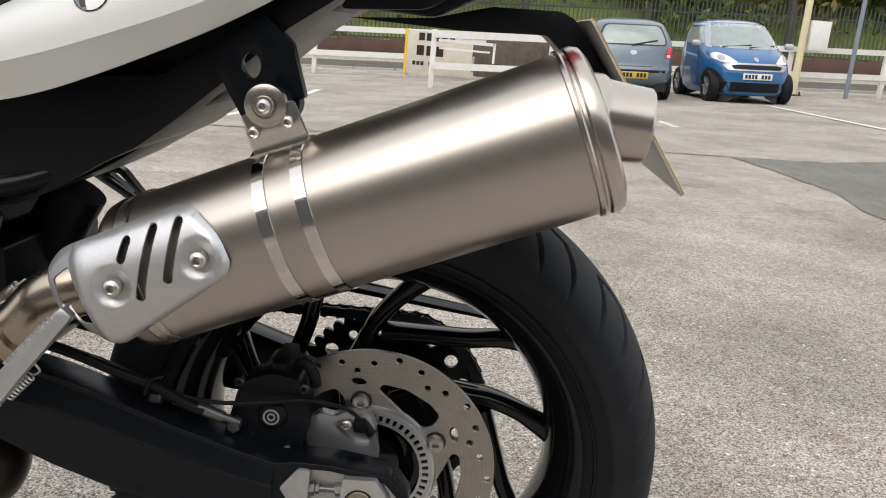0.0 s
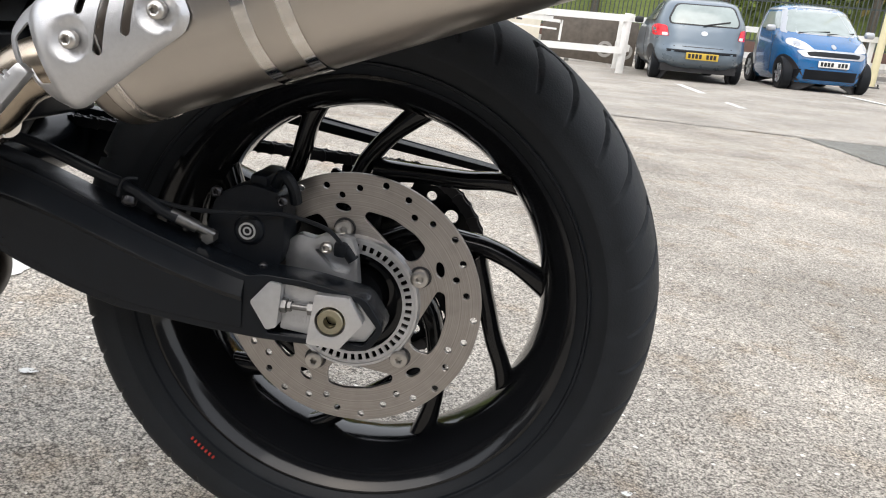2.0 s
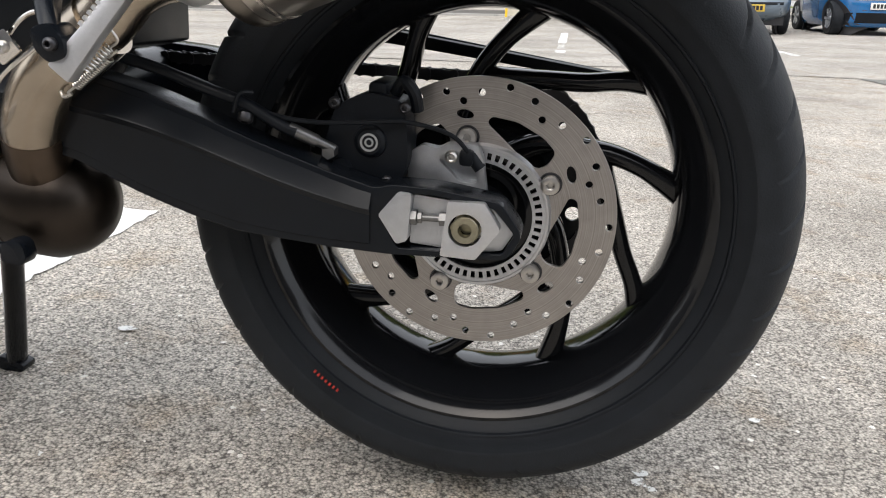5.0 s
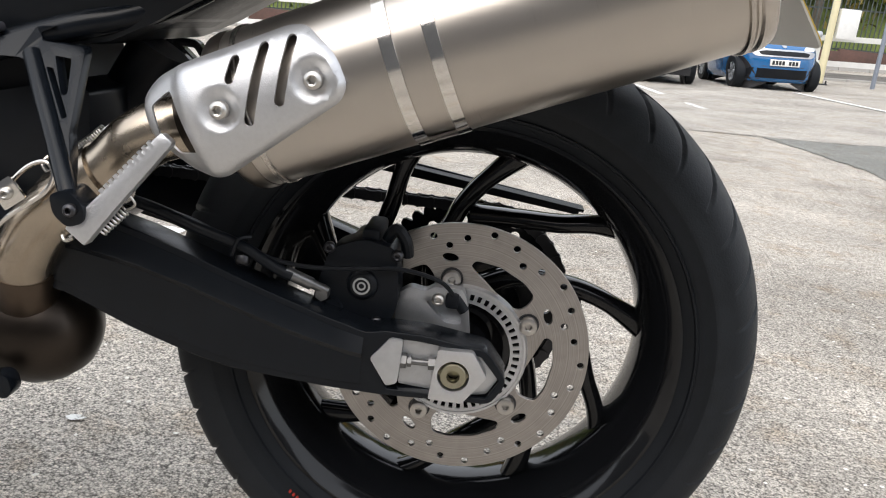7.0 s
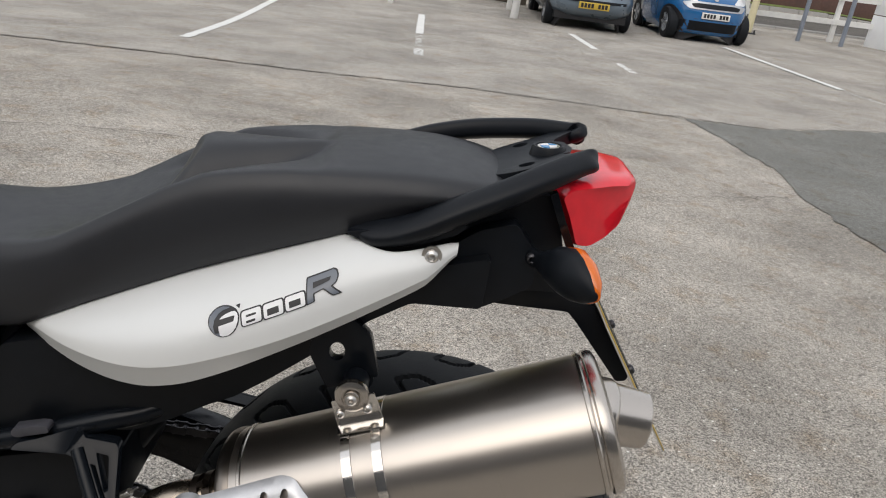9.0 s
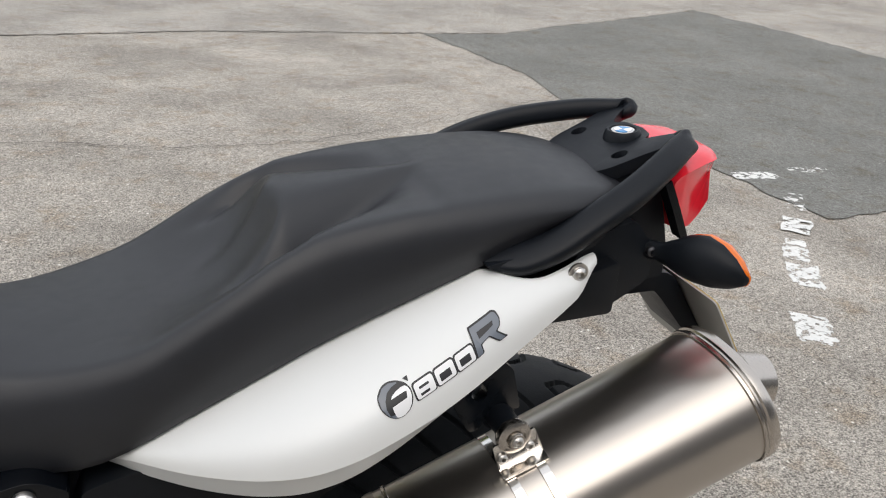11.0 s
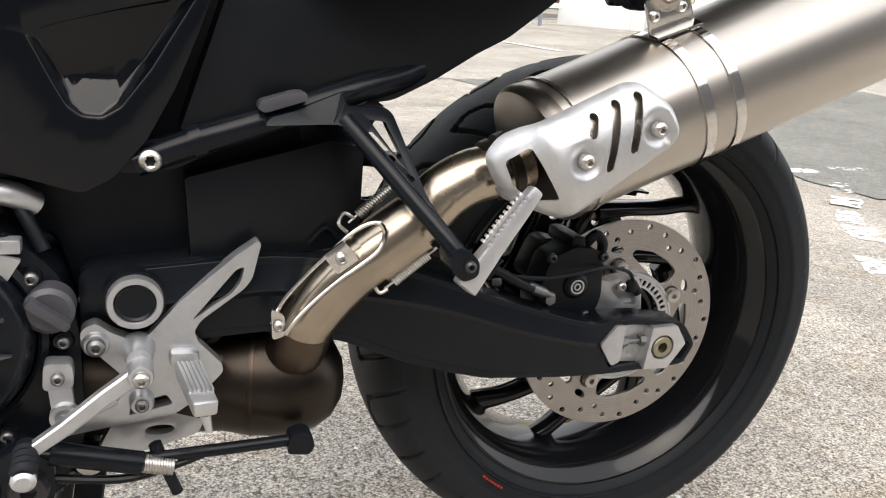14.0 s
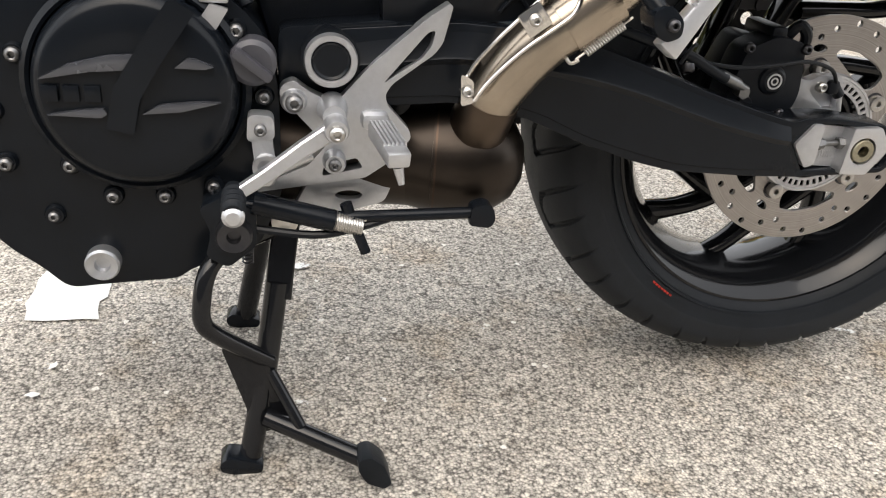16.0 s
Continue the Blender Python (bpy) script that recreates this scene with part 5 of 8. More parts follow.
stations = spread(-0.74, -0.42, 0.02) + spread(-0.41, -0.345, 0.006) + spread(-0.342, -0.28, 0.003) + spread(-0.275, -0.15, 0.006) + spread(-0.14, 0.03, 0.012) + [0.036, 0.041, 0.045, 0.047]
rows = [seat_row(x) for x in stations]
# soften the top across and along, but keep the crest at its edge
TOP0, TOP1 = 11, 11 + 39
for _ in range(2):
    for i in range(1, len(rows) - 1):
        for k in range(TOP0, TOP1):
            x, y, z = rows[i][k]
            rows[i][k] = (x, y, 0.5 * z + 0.125 * (rows[i - 1][k][2] + rows[i + 1][k][2] + rows[i][k - 1][2] + rows[i][k + 1][2]))
seat = bp("seat", loft(rows), M_SEAT, "matt black vinyl seat with a stepped hump", sharp=60)

# white tail panel
UP = [(-0.457, 0.7200, -0.136), (-0.451, 0.7285, -0.141), (-0.44, 0.7342, -0.143), (-0.40, 0.7543, -0.1465), (-0.35, 0.7791, -0.1507), (-0.30, 0.8035, -0.1523), (-0.25, 0.8255, -0.1518), (-0.20, 0.8476, -0.1503), (-0.15, 0.8689, -0.1496), (-0.120, 0.8815, -0.152), (-0.105, 0.8775, -0.166), (-0.081, 0.8750, -0.182), (-0.06, 0.8785, -0.179), (-0.034, 0.8860, -0.172), (-0.007, 0.8930, -0.162)]
MID = [(-0.457, 0.7140, -0.140), (-0.44, 0.7216, -0.1596), (-0.41, 0.7234, -0.1845), (-0.38, 0.7269, -0.2061), (-0.34, 0.7322, -0.2285), (-0.30, 0.7396, -0.2425), (-0.26, 0.7514, -0.2462), (-0.22, 0.7664, -0.2417), (-0.18, 0.7825, -0.2345), (-0.14, 0.8010, -0.2230), (-0.10, 0.8210, -0.2090), (-0.06, 0.8440, -0.1980), (-0.03, 0.8620, -0.1890), (-0.02, 0.8680, -0.184), (-0.007, 0.8910, -0.163)]
LOW = [(-0.457, 0.7070, -0.132), (-0.44, 0.7037, -0.150), (-0.41, 0.7017, -0.1716), (-0.38, 0.7014, -0.1915), (-0.34, 0.7038, -0.2131), (-0.30, 0.7098, -0.2275), (-0.26, 0.7223, -0.2315), (-0.22, 0.7396, -0.2250), (-0.18, 0.7590, -0.2140), (-0.14, 0.7796, -0.2020), (-0.10, 0.8032, -0.1930), (-0.06, 0.8294, -0.1860), (-0.03, 0.8500, -0.1800), (-0.022, 0.8560, -0.177), (-0.007, 0.8890, -0.162)]


def panel_point(x, k):
    """The panel's face: k from 0 at the top edge over 1 at the crease to 2 at the lower edge."""
    (zu, yu), (zm, ym), (zl, yl) = soft_table(x, UP), soft_table(x, MID), soft_table(x, LOW)
    if k <= 1:
        return V((x, yu + (ym - yu) * (0.9 * (1 - (1 - k) ** 3.3) + 0.1 * k), zu + (zm - zu) * k))
    s = k - 1
    return V((x, ym + (yl - ym) * s ** 0.95, zm + (zl - zm) * s))


def panel_y(x, z):
    (zu, yu), (zm, ym) = soft_table(x, UP), soft_table(x, MID)
    k = min(1, max(0, (z - zu) / (zm - zu)))
    return panel_point(x, k).y


xs = [-0.457, -0.453, -0.447] + spread(-0.438, -0.02, 0.0075) + [-0.014, -0.007]
grid = [[panel_point(x, k) for k in spread(0, 1, 0.07) + spread(1.06, 2.0, 0.157)] for x in xs]
shell = [row + [p + V((0, 0.004, 0)) for p in row[::-1]] for row in grid]
panel = bp("tail_panel", loft(shell), M_WHITE, "glossy pearl-white tail panel", sharp=22)
bp("tail_panel", moved(loft(shell), Matrix.Translation((0, 2 * YC, 0)) @ Matrix.Diagonal((1, -1, 1, 1))), M_WHITE, "glossy pearl-white tail panel", sharp=22)
screw((-0.033, panel_y(-0.033, 0.881) - 0.001, 0.881), 0.0072, panel, ME_WASHER, name="panel_screw")


def decal(name, loops, mat, lift, label=""):
    """A thin vinyl shape laid on the panel's face."""
    bm = bmesh.new()
    for loop in loops:
        vs = [bm.verts.new((x, 0, z)) for x, z in loop]
        for i in range(len(vs)):
            bm.edges.new((vs[i - 1], vs[i]))
    bmesh.ops.triangle_fill(bm, use_beauty=True, use_dissolve=False, edges=bm.edges[:])
    for _ in range(2):
        es = [e for e in bm.edges if e.calc_length() > 0.006]
        if es:
            bmesh.ops.subdivide_edges(bm, edges=es, cuts=1)
            bmesh.ops.triangulate(bm, faces=bm.faces[:])
    for v in bm.verts:
        v.co.y = panel_y(v.co.x, v.co.z) - lift
    return bp(name, bm, mat, label, panel)


DX, DZ = V((0.961, 0.4255)), V((-0.222, 0.6528))
ORG = V((-0.2077, 0.7966))


def slant(pts):
    return [tuple(ORG + DX * u + DZ * v) for u, v in pts]


# a round mark, three outlined lozenges and a slanted block, in place of the maker's lettering
def mm(pts, r=0.0008, n=4):
    return rounded(slant([(u / 1000, v / 1000) for u, v in pts]), r, n)


RIM = [(-29.7, 23.6), (-23.3, 29.5), (-16.4, 30.5), (-9.0, 28.2), (-2.9, 23.2), (0.0, 16.2), (-1.1, 5.6), (-5.7, -2.6), (-12.1, -6.6), (-20.2, -4.8), (-26.5, 3.2), (-30.2, 13.6)]
ring_in = [(u + 1.3 * (-15.3 - u) / 15.0, v + 1.3 * (12.0 - v) / 18.5) for u, v in RIM]
decal("emblem", [mm(RIM, 0.006, 6)], M_INK, 0.0006, "round grey and white emblem")
decal("emblem_crescent", [mm(ring_in[7:8] + [(-21.0, -3.0)] + ring_in[10:] + ring_in[:4] + [(-9.6, 26.2), (-15.3, 25.6), (-20.3, 23.2), (-24.0, 17.6), (-25.3, 10.5), (-24.0, 2.0)], 0.0006)], M_DECALG, 0.0011)
decal("emblem_light", [mm([(-19.2, 16.8), (-17.1, 19.2), (-13.1, 21.0), (-8.0, 22.0), (-4.5, 21.6), (-2.3, 19.2), (-1.4, 15.3), (-1.8, 9.8), (-4.0, 2.9), (-7.5, -2.0), (-12.2, -4.8), (-17.1, -4.4), (-19.4, -2.4), (-20.2, 5.0), (-20.2, 9.6), (-5.9, 10.7), (-4.4, 16.6), (-6.0, 17.2)], 0.0005)], M_DECALW, 0.0013)
decal("emblem_tick", [mm([(-3.8, 26.9), (0.8, 27.4), (0.0, 22.5)], 0.0004)], M_INK, 0.0008)
for k in range(3):
    u = 0.6 + 20.7 * k
    v = 0.6 * k
    decal("decal_outline", [mm([(u, v - 0.6), (u + 21.2, v), (u + 21.0, v + 20.4), (u - 0.2, v + 19.6)], 0.0034)], M_INK, 0.0006 + 0.0001 * k)
    gaps = ([(5.2, 3.4), (14.0, 3.9), (14.0, 6.8), (5.2, 6.4)], [(5.4, 10.8), (15.0, 11.2), (15.0, 13.8), (5.4, 13.4)]) if k == 0 else ([(4.6, 4.0), (15.6, 4.6), (15.6, 12.6), (4.6, 12.0)],)
    decal("decal_fill", [mm([(u + 1.5, v + 0.9), (u + 19.8, v + 1.5), (u + 19.6, v + 18.9), (u + 1.3, v + 18.1)], 0.0026)] + [mm([(u + a, v + b) for a, b in gap], 0.0007) for gap in gaps], M_DECALW, 0.0012)
    for gap in gaps:
        decal("decal_gap", [mm([(u + a, v + b) for a, b in gap], 0.0007)], M_INK, 0.0011)
BLOCK = [(62.2, 1.6), (70.8, 3.2), (70.8, 13.0), (79.3, 15.2), (87.4, 3.0), (97.0, 2.7), (88.4, 15.6), (92.8, 18.3), (95.3, 25.4), (94.2, 32.4), (90.8, 34.9), (64.1, 33.2)]
decal("block_outline", [mm(BLOCK, 0.0014)], M_INK, 0.0010, "slanted grey block")
decal("block_fill", [mm([(63.6, 3.2), (69.5, 4.3), (69.5, 14.2), (80.0, 16.8), (88.3, 4.4), (94.2, 4.2), (86.4, 16.4), (91.6, 19.4), (93.9, 25.4), (92.9, 31.6), (90.3, 33.5), (65.4, 31.9)], 0.0012)], M_DECALG, 0.0016)
decal("block_gap", [mm([(70.2, 26.6), (87.8, 27.6), (86.3, 23.6), (70.2, 20.0)], 0.0005)], M_INK, 0.0021)

# dark panel and subframe cover under the seat
cover = [(-0.478, 0.692), (-0.456, 0.700), (-0.40, 0.712), (-0.20, 0.735), (-0.10, 0.800), (-0.02, 0.862), (0.03, 0.878), (0.03, 0.820), (-0.0456, 0.8146), (-0.087, 0.786), (-0.143, 0.735), (-0.183, 0.700), (-0.222, 0.669), (-0.25, 0.654), (-0.29, 0.628), (-0.33, 0.607), (-0.37, 0.600), (-0.422, 0.590), (-0.517, 0.572)]
side = plate(rounded(cover, 0.006), -0.158, 2 * YC + 0.158, (), 0.008, 3)
side_cover = bp("side_cover", side, M_GREYPLASTIC, "dark grey plastic side cover")
core = plate([(-0.60, 0.70), (-0.45, 0.74), (-0.2, 0.84), (0.0, 0.915), (0.04, 0.92), (0.04, 0.87), (-0.09, 0.785), (-0.13, 0.752), (-0.165, 0.714), (-0.20, 0.689), (-0.24, 0.659), (-0.30, 0.622), (-0.36, 0.60), (-0.5, 0.60)], YC - 0.075, YC + 0.075, bevel=0.008)
bp("under_seat_tray", core, M_PLASTIC)

# tail unit
tail = plate(rounded([(-0.115, 0.884), (-0.088, 0.862), (-0.03, 0.850), (-0.049, 0.810), (0.030, 0.808), (0.078, 0.832), (0.118, 0.836), (0.116, 0.868), (0.106, 0.900), (0.090, 0.945), (0.060, 0.942), (0.02, 0.920)], 0.006), -0.116, 2 * YC + 0.116, (), 0.016, 4)
tail_unit = bp("tail_unit", tail, M_PLASTIC, "grained black plastic tail unit")
bp("tail_cheek", plate(rounded([(-0.012, 0.880), (-0.024, 0.842), (-0.048, 0.806), (0.028, 0.812), (0.060, 0.832), (0.082, 0.848), (0.078, 0.885), (0.052, 0.915), (0.015, 0.902)], 0.008), -0.140, -0.10, (), 0.010, 3), M_PLASTIC, parent=tail_unit)
bp("panel_shelf", plate(rounded([(-0.124, 0.8865), (-0.104, 0.8790), (-0.078, 0.8765), (-0.050, 0.883), (-0.010, 0.902), (0.0, 0.913), (-0.03, 0.916), (-0.08, 0.898)], 0.004), -0.166, -0.08, (), 0.008, 4), M_PLASTIC, parent=tail_unit)

# grab rail: two wings joined by a saddle plate
def mirrored(p):
    return (p[0], 2 * YC - p[1], p[2])


def tip(u):
    return ease(0.28 + 7 * u) * ease(0.45 + 6 * (1 - u))


WING = [(-0.120, -0.152, 0.888), (-0.085, -0.160, 0.890), (-0.050, -0.163, 0.904), (-0.010, -0.160, 0.927), (0.035, -0.150, 0.950), (0.078, -0.132, 0.971), (0.104, -0.117, 0.982), (0.117, -0.109, 0.986), (0.120, -0.100, 0.985), (0.110, -0.092, 0.980)]
sec = [(0.0120 * math.copysign(abs(math.cos(a)) ** 0.62, math.cos(a)), 0.0185 * math.copysign(abs(math.sin(a)) ** 0.72, math.sin(a))) for a in (2 * math.pi * i / 20 for i in range(20))]
rail_near = sweep(smooth_path(WING, 5), sec, (0, 1, 0.55), lambda u: ((0.62 + 0.35 * math.sin(math.pi * min(1, u * 1.25))) * tip(u), (0.95 - 0.30 * u) * tip(u)))
FAR_WING = [(-0.125, 0.070, 0.905), (-0.09, 0.080, 0.925), (-0.045, 0.082, 0.944), (0.010, 0.076, 0.961), (0.070, 0.056, 0.976), (0.108, 0.036, 0.984), (0.121, 0.027, 0.987), (0.124, 0.018, 0.986), (0.112, 0.011, 0.981)]
rail_far = sweep(smooth_path(FAR_WING, 5), sec, (0, 1, -0.35), lambda u: ((0.70 + 0.35 * math.sin(math.pi * min(1, u * 1.25))) * tip(u), (1.0 - 0.25 * u) * tip(u)))
SADDLE = [(0.016, -0.048), (0.016, 0.048), (0.036, 0.058), (0.075, 0.063), (0.104, 0.070), (0.119, 0.073), (0.126, 0.064), (0.123, 0.054), (0.106, 0.044), (0.090, 0.031), (0.104, 0.024), (0.110, 0.0),
          (0.104, -0.024), (0.090, -0.031), (0.106, -0.044), (0.123, -0.054), (0.126, -0.064), (0.119, -0.073), (0.104, -0.070), (0.075, -0.063), (0.036, -0.058)]
saddle = plate(rounded(SADDLE, 0.007, 3), -0.009, 0.007, [circle(0.057, -0.041, 0.0085, 20, 0.0075), circle(0.057, 0.045, 0.0085, 20, 0.0075)], 0.0035, 3)
for v in saddle.verts:
    x, up, side_ = v.co
    # the plate rises to the rear and dips between the two arms
    dip = 0.006 * ease((0.040 - abs(side_)) / 0.03) * ease((x - 0.03) / 0.02)
    v.co = (x, YC + side_, 0.9405 + 0.44 * (x - 0.016) - 0.6 * max(0.0, x - 0.118) + up - dip)
grab = bp("grab_rail", merge(rail_near, rail_far), M_PLASTIC, "black grab rail with two wings", sharp=50)
bp("rail_saddle", saddle, M_PLASTIC, parent=grab)
cup = lathe([(0.0245, 0.024), (0.0215, 0.008), (0.0195, 0.0), (0.0175, -0.003), (0.0150, -0.0025), (0.0140, -0.0005), (0.0, -0.001)], 32)
CUPM = Matrix.Translation((0.083, YC - 0.002, 0.9790)) @ Matrix.Rotation(radians(-8), 4, "Y") @ Matrix.Rotation(radians(-90), 4, "X")
bp("emblem_cup", moved(cup, CUPM), M_PLASTIC, parent=grab)
bp("roundel", moved(lathe([(0.0, -0.0018), (0.0126, -0.0018), (0.0132, -0.0008), (0.0132, 0.0)], 32), CUPM), M_POLISHED, "small round enamel badge", grab)
for k in range(4):
    q = [(0, 0)] + [(0.0095 * math.cos(a), 0.0095 * math.sin(a)) for a in (math.pi / 2 * (k + i / 6) for i in range(7))]
    bp("roundel_quarter", moved(plate(q, -0.0024, -0.0016), CUPM), (M_DECALBLUE, M_DECALW)[k % 2], parent=grab)

# tail lamp
LAMP = [(0.086, 0.952), (0.098, 0.963), (0.150, 0.971), (0.177, 0.9715), (0.1845, 0.963), (0.181, 0.943), (0.171, 0.919), (0.154, 0.900), (0.135, 0.888), (0.117, 0.890), (0.101, 0.925)]
loop = rounded(LAMP, 0.006, 4)
cx, cz = sum(p[0] for p in loop) / len(loop), sum(p[1] for p in loop) / len(loop)
rings = []
for k in range(-10, 11):
    q = k / 10
    shrink = 1 - 0.16 * abs(q) ** 6
    rings.append([(cx + (x - cx) * shrink, YC + q * (0.091 - 0.36 * max(0.0, x - 0.100) - 1.2 * max(0.0, x - 0.170)), cz + (z - cz) * shrink) for x, z in loop])
tail_light = bp("tail_light", loft(rings), M_RED, "clear red tail lamp lens", sharp=40)
bp("lamp_frame", sweep([(0.084, -0.127, 0.952), (0.098, -0.131, 0.924), (0.115, -0.131, 0.893)], [(-0.0042, -0.010), (0.0042, -0.010), (0.0042, 0.006), (-0.0042, 0.006)], (0, 1, 0)), M_GLOSS, parent=tail_light)

# turn signals on short stalks
def signal(side):
    f = (lambda y: y) if side < 0 else (lambda y: 2 * YC - y)
    ring = [2 * math.pi * i / 20 for i in range(20)]
    rows = []
    for x, y, z, rx, rz in ((0.066, -0.118, 0.880, 0.011, 0.012), (0.074, -0.137, 0.881, 0.0095, 0.0105), (0.083, -0.149, 0.882, 0.0085, 0.0105), (0.092, -0.159, 0.884, 0.012, 0.0165), (0.099, -0.170, 0.8865, 0.0175, 0.0230), (0.107, -0.185, 0.8880, 0.0205, 0.0262), (0.114, -0.201, 0.8870, 0.0190, 0.0235), (0.121, -0.216, 0.8850, 0.0130, 0.0160), (0.1265, -0.2285, 0.8830, 0.004, 0.005)):
        rows.append([(x + rx * math.cos(a), f(y), z + rz * math.sin(a)) for a in ring])
    sig = bp("turn_signal", loft(rows), M_PLASTIC, "black turn signal on a short stalk", sharp=60)
    rows = []
    for x, y, z, rx, rz in ((0.100, -0.160, 0.886, 0.004, 0.012), (0.105, -0.170, 0.8875, 0.0135, 0.0225), (0.112, -0.184, 0.8885, 0.0180, 0.0264), (0.1185, -0.201, 0.8875, 0.0165, 0.0238), (0.1245, -0.216, 0.8855, 0.0117, 0.0162), (0.129, -0.228, 0.8835, 0.004, 0.006)):
        rows.append([(x + rx * math.cos(a), f(y), z + rz * math.sin(a)) for a in ring])
    bp("signal_lens", loft(rows), M_AMBER, "orange lens", sig, 60)
    if side < 0:
        screw((0.0735, -0.1445, 0.8815), 0.0060, sig, ME_DARK, name="signal_screw")


signal(-1)
signal(1)

# number plate carrier and plate
arm = plate(rounded([(-0.05, 0.800), (0.03, 0.806), (0.085, 0.821), (0.150, 0.8225), (0.164, 0.816), (0.229, 0.730), (0.228, 0.722), (0.216, 0.719), (0.152, 0.788), (0.139, 0.800), (0.06, 0.797)], 0.004), YC - 0.044, YC + 0.044, (), 0.010, 3)
carrier_ = bp("plate_carrier", arm, M_PLASTIC, "black plastic number plate carrier", sharp=24)
PLM = Matrix.Translation((0.221, YC, 0.744)) @ Matrix.Rotation(radians(-35), 4, "Y")
plate_body = moved(plate(rounded([(-0.112, -0.088), (0.112, -0.088), (0.112, 0.088), (-0.112, 0.088)], 0.008), -0.0009, 0.0009), Matrix.Rotation(radians(90), 4, "Z"))
number_plate = bp("number_plate", moved(plate_body, PLM), M_PLATEB, "number plate with a grey back and a yellow face")
face = moved(plate(rounded([(-0.112, -0.088), (0.112, -0.088), (0.112, 0.088), (-0.112, 0.088)], 0.008), -0.0005, 0.0005), Matrix.Translation((0.0015, 0, 0)) @ Matrix.Rotation(radians(90), 4, "Z"))
bp("plate_face", moved(face, PLM), M_PLATEY, "yellow reflective face", number_plate)
bars = []
for r, zz in enumerate((0.042, -0.042)):
    for i in range(4):
        bars.append(moved(box(0.0019, 0.0027, -0.075 + 0.038 * i, -0.048 + 0.038 * i, zz - 0.030, zz + 0.030), PLM))
bp("plate_bars", merge(*bars), M_INK, parent=number_plate)
for y in (-0.06, 0.06):
    ob = share("plate_screw", ME_DARK, number_plate, PLM @ Matrix.Translation((0.0035, y, 0.0)) @ Matrix.Rotation(radians(90), 4, "Z") @ Matrix.Diagonal((0.006, 0.006, 0.006, 1)))

# silencer hanger bracket under the tail
hb = plate(rounded([(-0.146, 0.748), (-0.137, 0.732), (-0.121, 0.706), (-0.111, 0.708), (-0.095, 0.736), (-0.080, 0.727), (-0.067, 0.728), (-0.081, 0.775), (-0.105, 0.795), (-0.140, 0.778)], 0.004), -0.172, -0.158, [circle(-0.115, 0.752, 0.0085, 18, 0.0110)], 0.003)
bp("hanger_bracket", hb, M_FRAME, "black forked hanger bracket")

# frame rails, side covers, tank
rail = merge(tube([(-0.552, -0.160, 0.546), (-0.50, -0.165, 0.567), (-0.443, -0.166, 0.586), (-0.36, -0.160, 0.616), (-0.315, -0.150, 0.630), (-0.27, -0.135, 0.652), (-0.23, -0.115, 0.680)], 0.0125, 14, 5), rod((-0.508, -0.165, 0.564), (-0.498, -0.165, 0.568), 0.0148, 14))
subframe = bp("subframe_rail", rail, M_FRAME, "satin black subframe tube")
bp("subframe_lug", plate(rounded([(-0.565, 0.537), (-0.566, 0.556), (-0.552, 0.566), (-0.52, 0.568), (-0.48, 0.570), (-0.50, 0.552), (-0.52, 0.542)], 0.006), -0.165, -0.145, bevel=0.003), M_FRAME, parent=subframe)
screw((-0.541, -0.170, 0.5505), 0.0098, subframe, ME_BOLT, name="frame_bolt")
bp("tie_tab", plate(rounded([(-0.456, 0.598), (-0.454, 0.605), (-0.425, 0.614), (-0.416, 0.614), (-0.414, 0.607), (-0.45, 0.595)], 0.003), -0.186, -0.170, bevel=0.002), M_TAB, "pale grey tab", subframe)
# pillion footrest bracket: a lattice of three arms
BRK = [(-0.452, 0.586), (-0.447, 0.592), (-0.424, 0.598), (-0.381, 0.615), (-0.366, 0.6165), (-0.381, 0.609), (-0.378, 0.603), (-0.342, 0.602), (-0.338, 0.598), (-0.3217, 0.538), (-0.3145, 0.526), (-0.3018, 0.4977), (-0.309, 0.500), (-0.3453, 0.543), (-0.3790, 0.583), (-0.387, 0.5885), (-0.397, 0.5885)]
br = plate(rounded(BRK, 0.0035, 3), -0.007, 0.007, [rounded([(-0.361, 0.593), (-0.3465, 0.592), (-0.337, 0.566), (-0.341, 0.564)], 0.002), rounded([(-0.3640, 0.5840), (-0.3580, 0.5835), (-0.3290, 0.5500), (-0.3325, 0.5480)], 0.0015)], 0.0025, 2)
for v in br.verts:
    v.co.y += -0.170 if v.co.z > 0.606 else -0.170 - (0.606 - v.co.z) * 1.0
spine = tube([(-0.382, -0.188, 0.592), (-0.357, -0.218, 0.563), (-0.336, -0.242, 0.538), (-0.309, -0.274, 0.506), (-0.298, -0.284, 0.489)], 0.0078, 14, 4)
mirror_far = Matrix.Translation((0, 2 * YC, 0)) @ Matrix.Diagonal((1, -1, 1, 1))
far_bracket = moved(merge(br.copy(), spine.copy()), mirror_far)
pillion = bp("pillion_bracket", merge(br, spine), M_FRAME, "satin black pillion footrest bracket")
bp("pillion_bracket", far_bracket, M_FRAME, "satin black pillion footrest bracket")
bp("bracket_clevis", merge(plate(rounded([(-0.314, 0.500), (-0.300, 0.506), (-0.287, 0.494), (-0.287, 0.481), (-0.300, 0.476), (-0.311, 0.485)], 0.005), -0.291, -0.262, bevel=0.003)), M_FRAME, parent=pillion)
screw((-0.2965, -0.2925, 0.4905), 0.0052, pillion, ME_DARK, name="pivot_bolt")
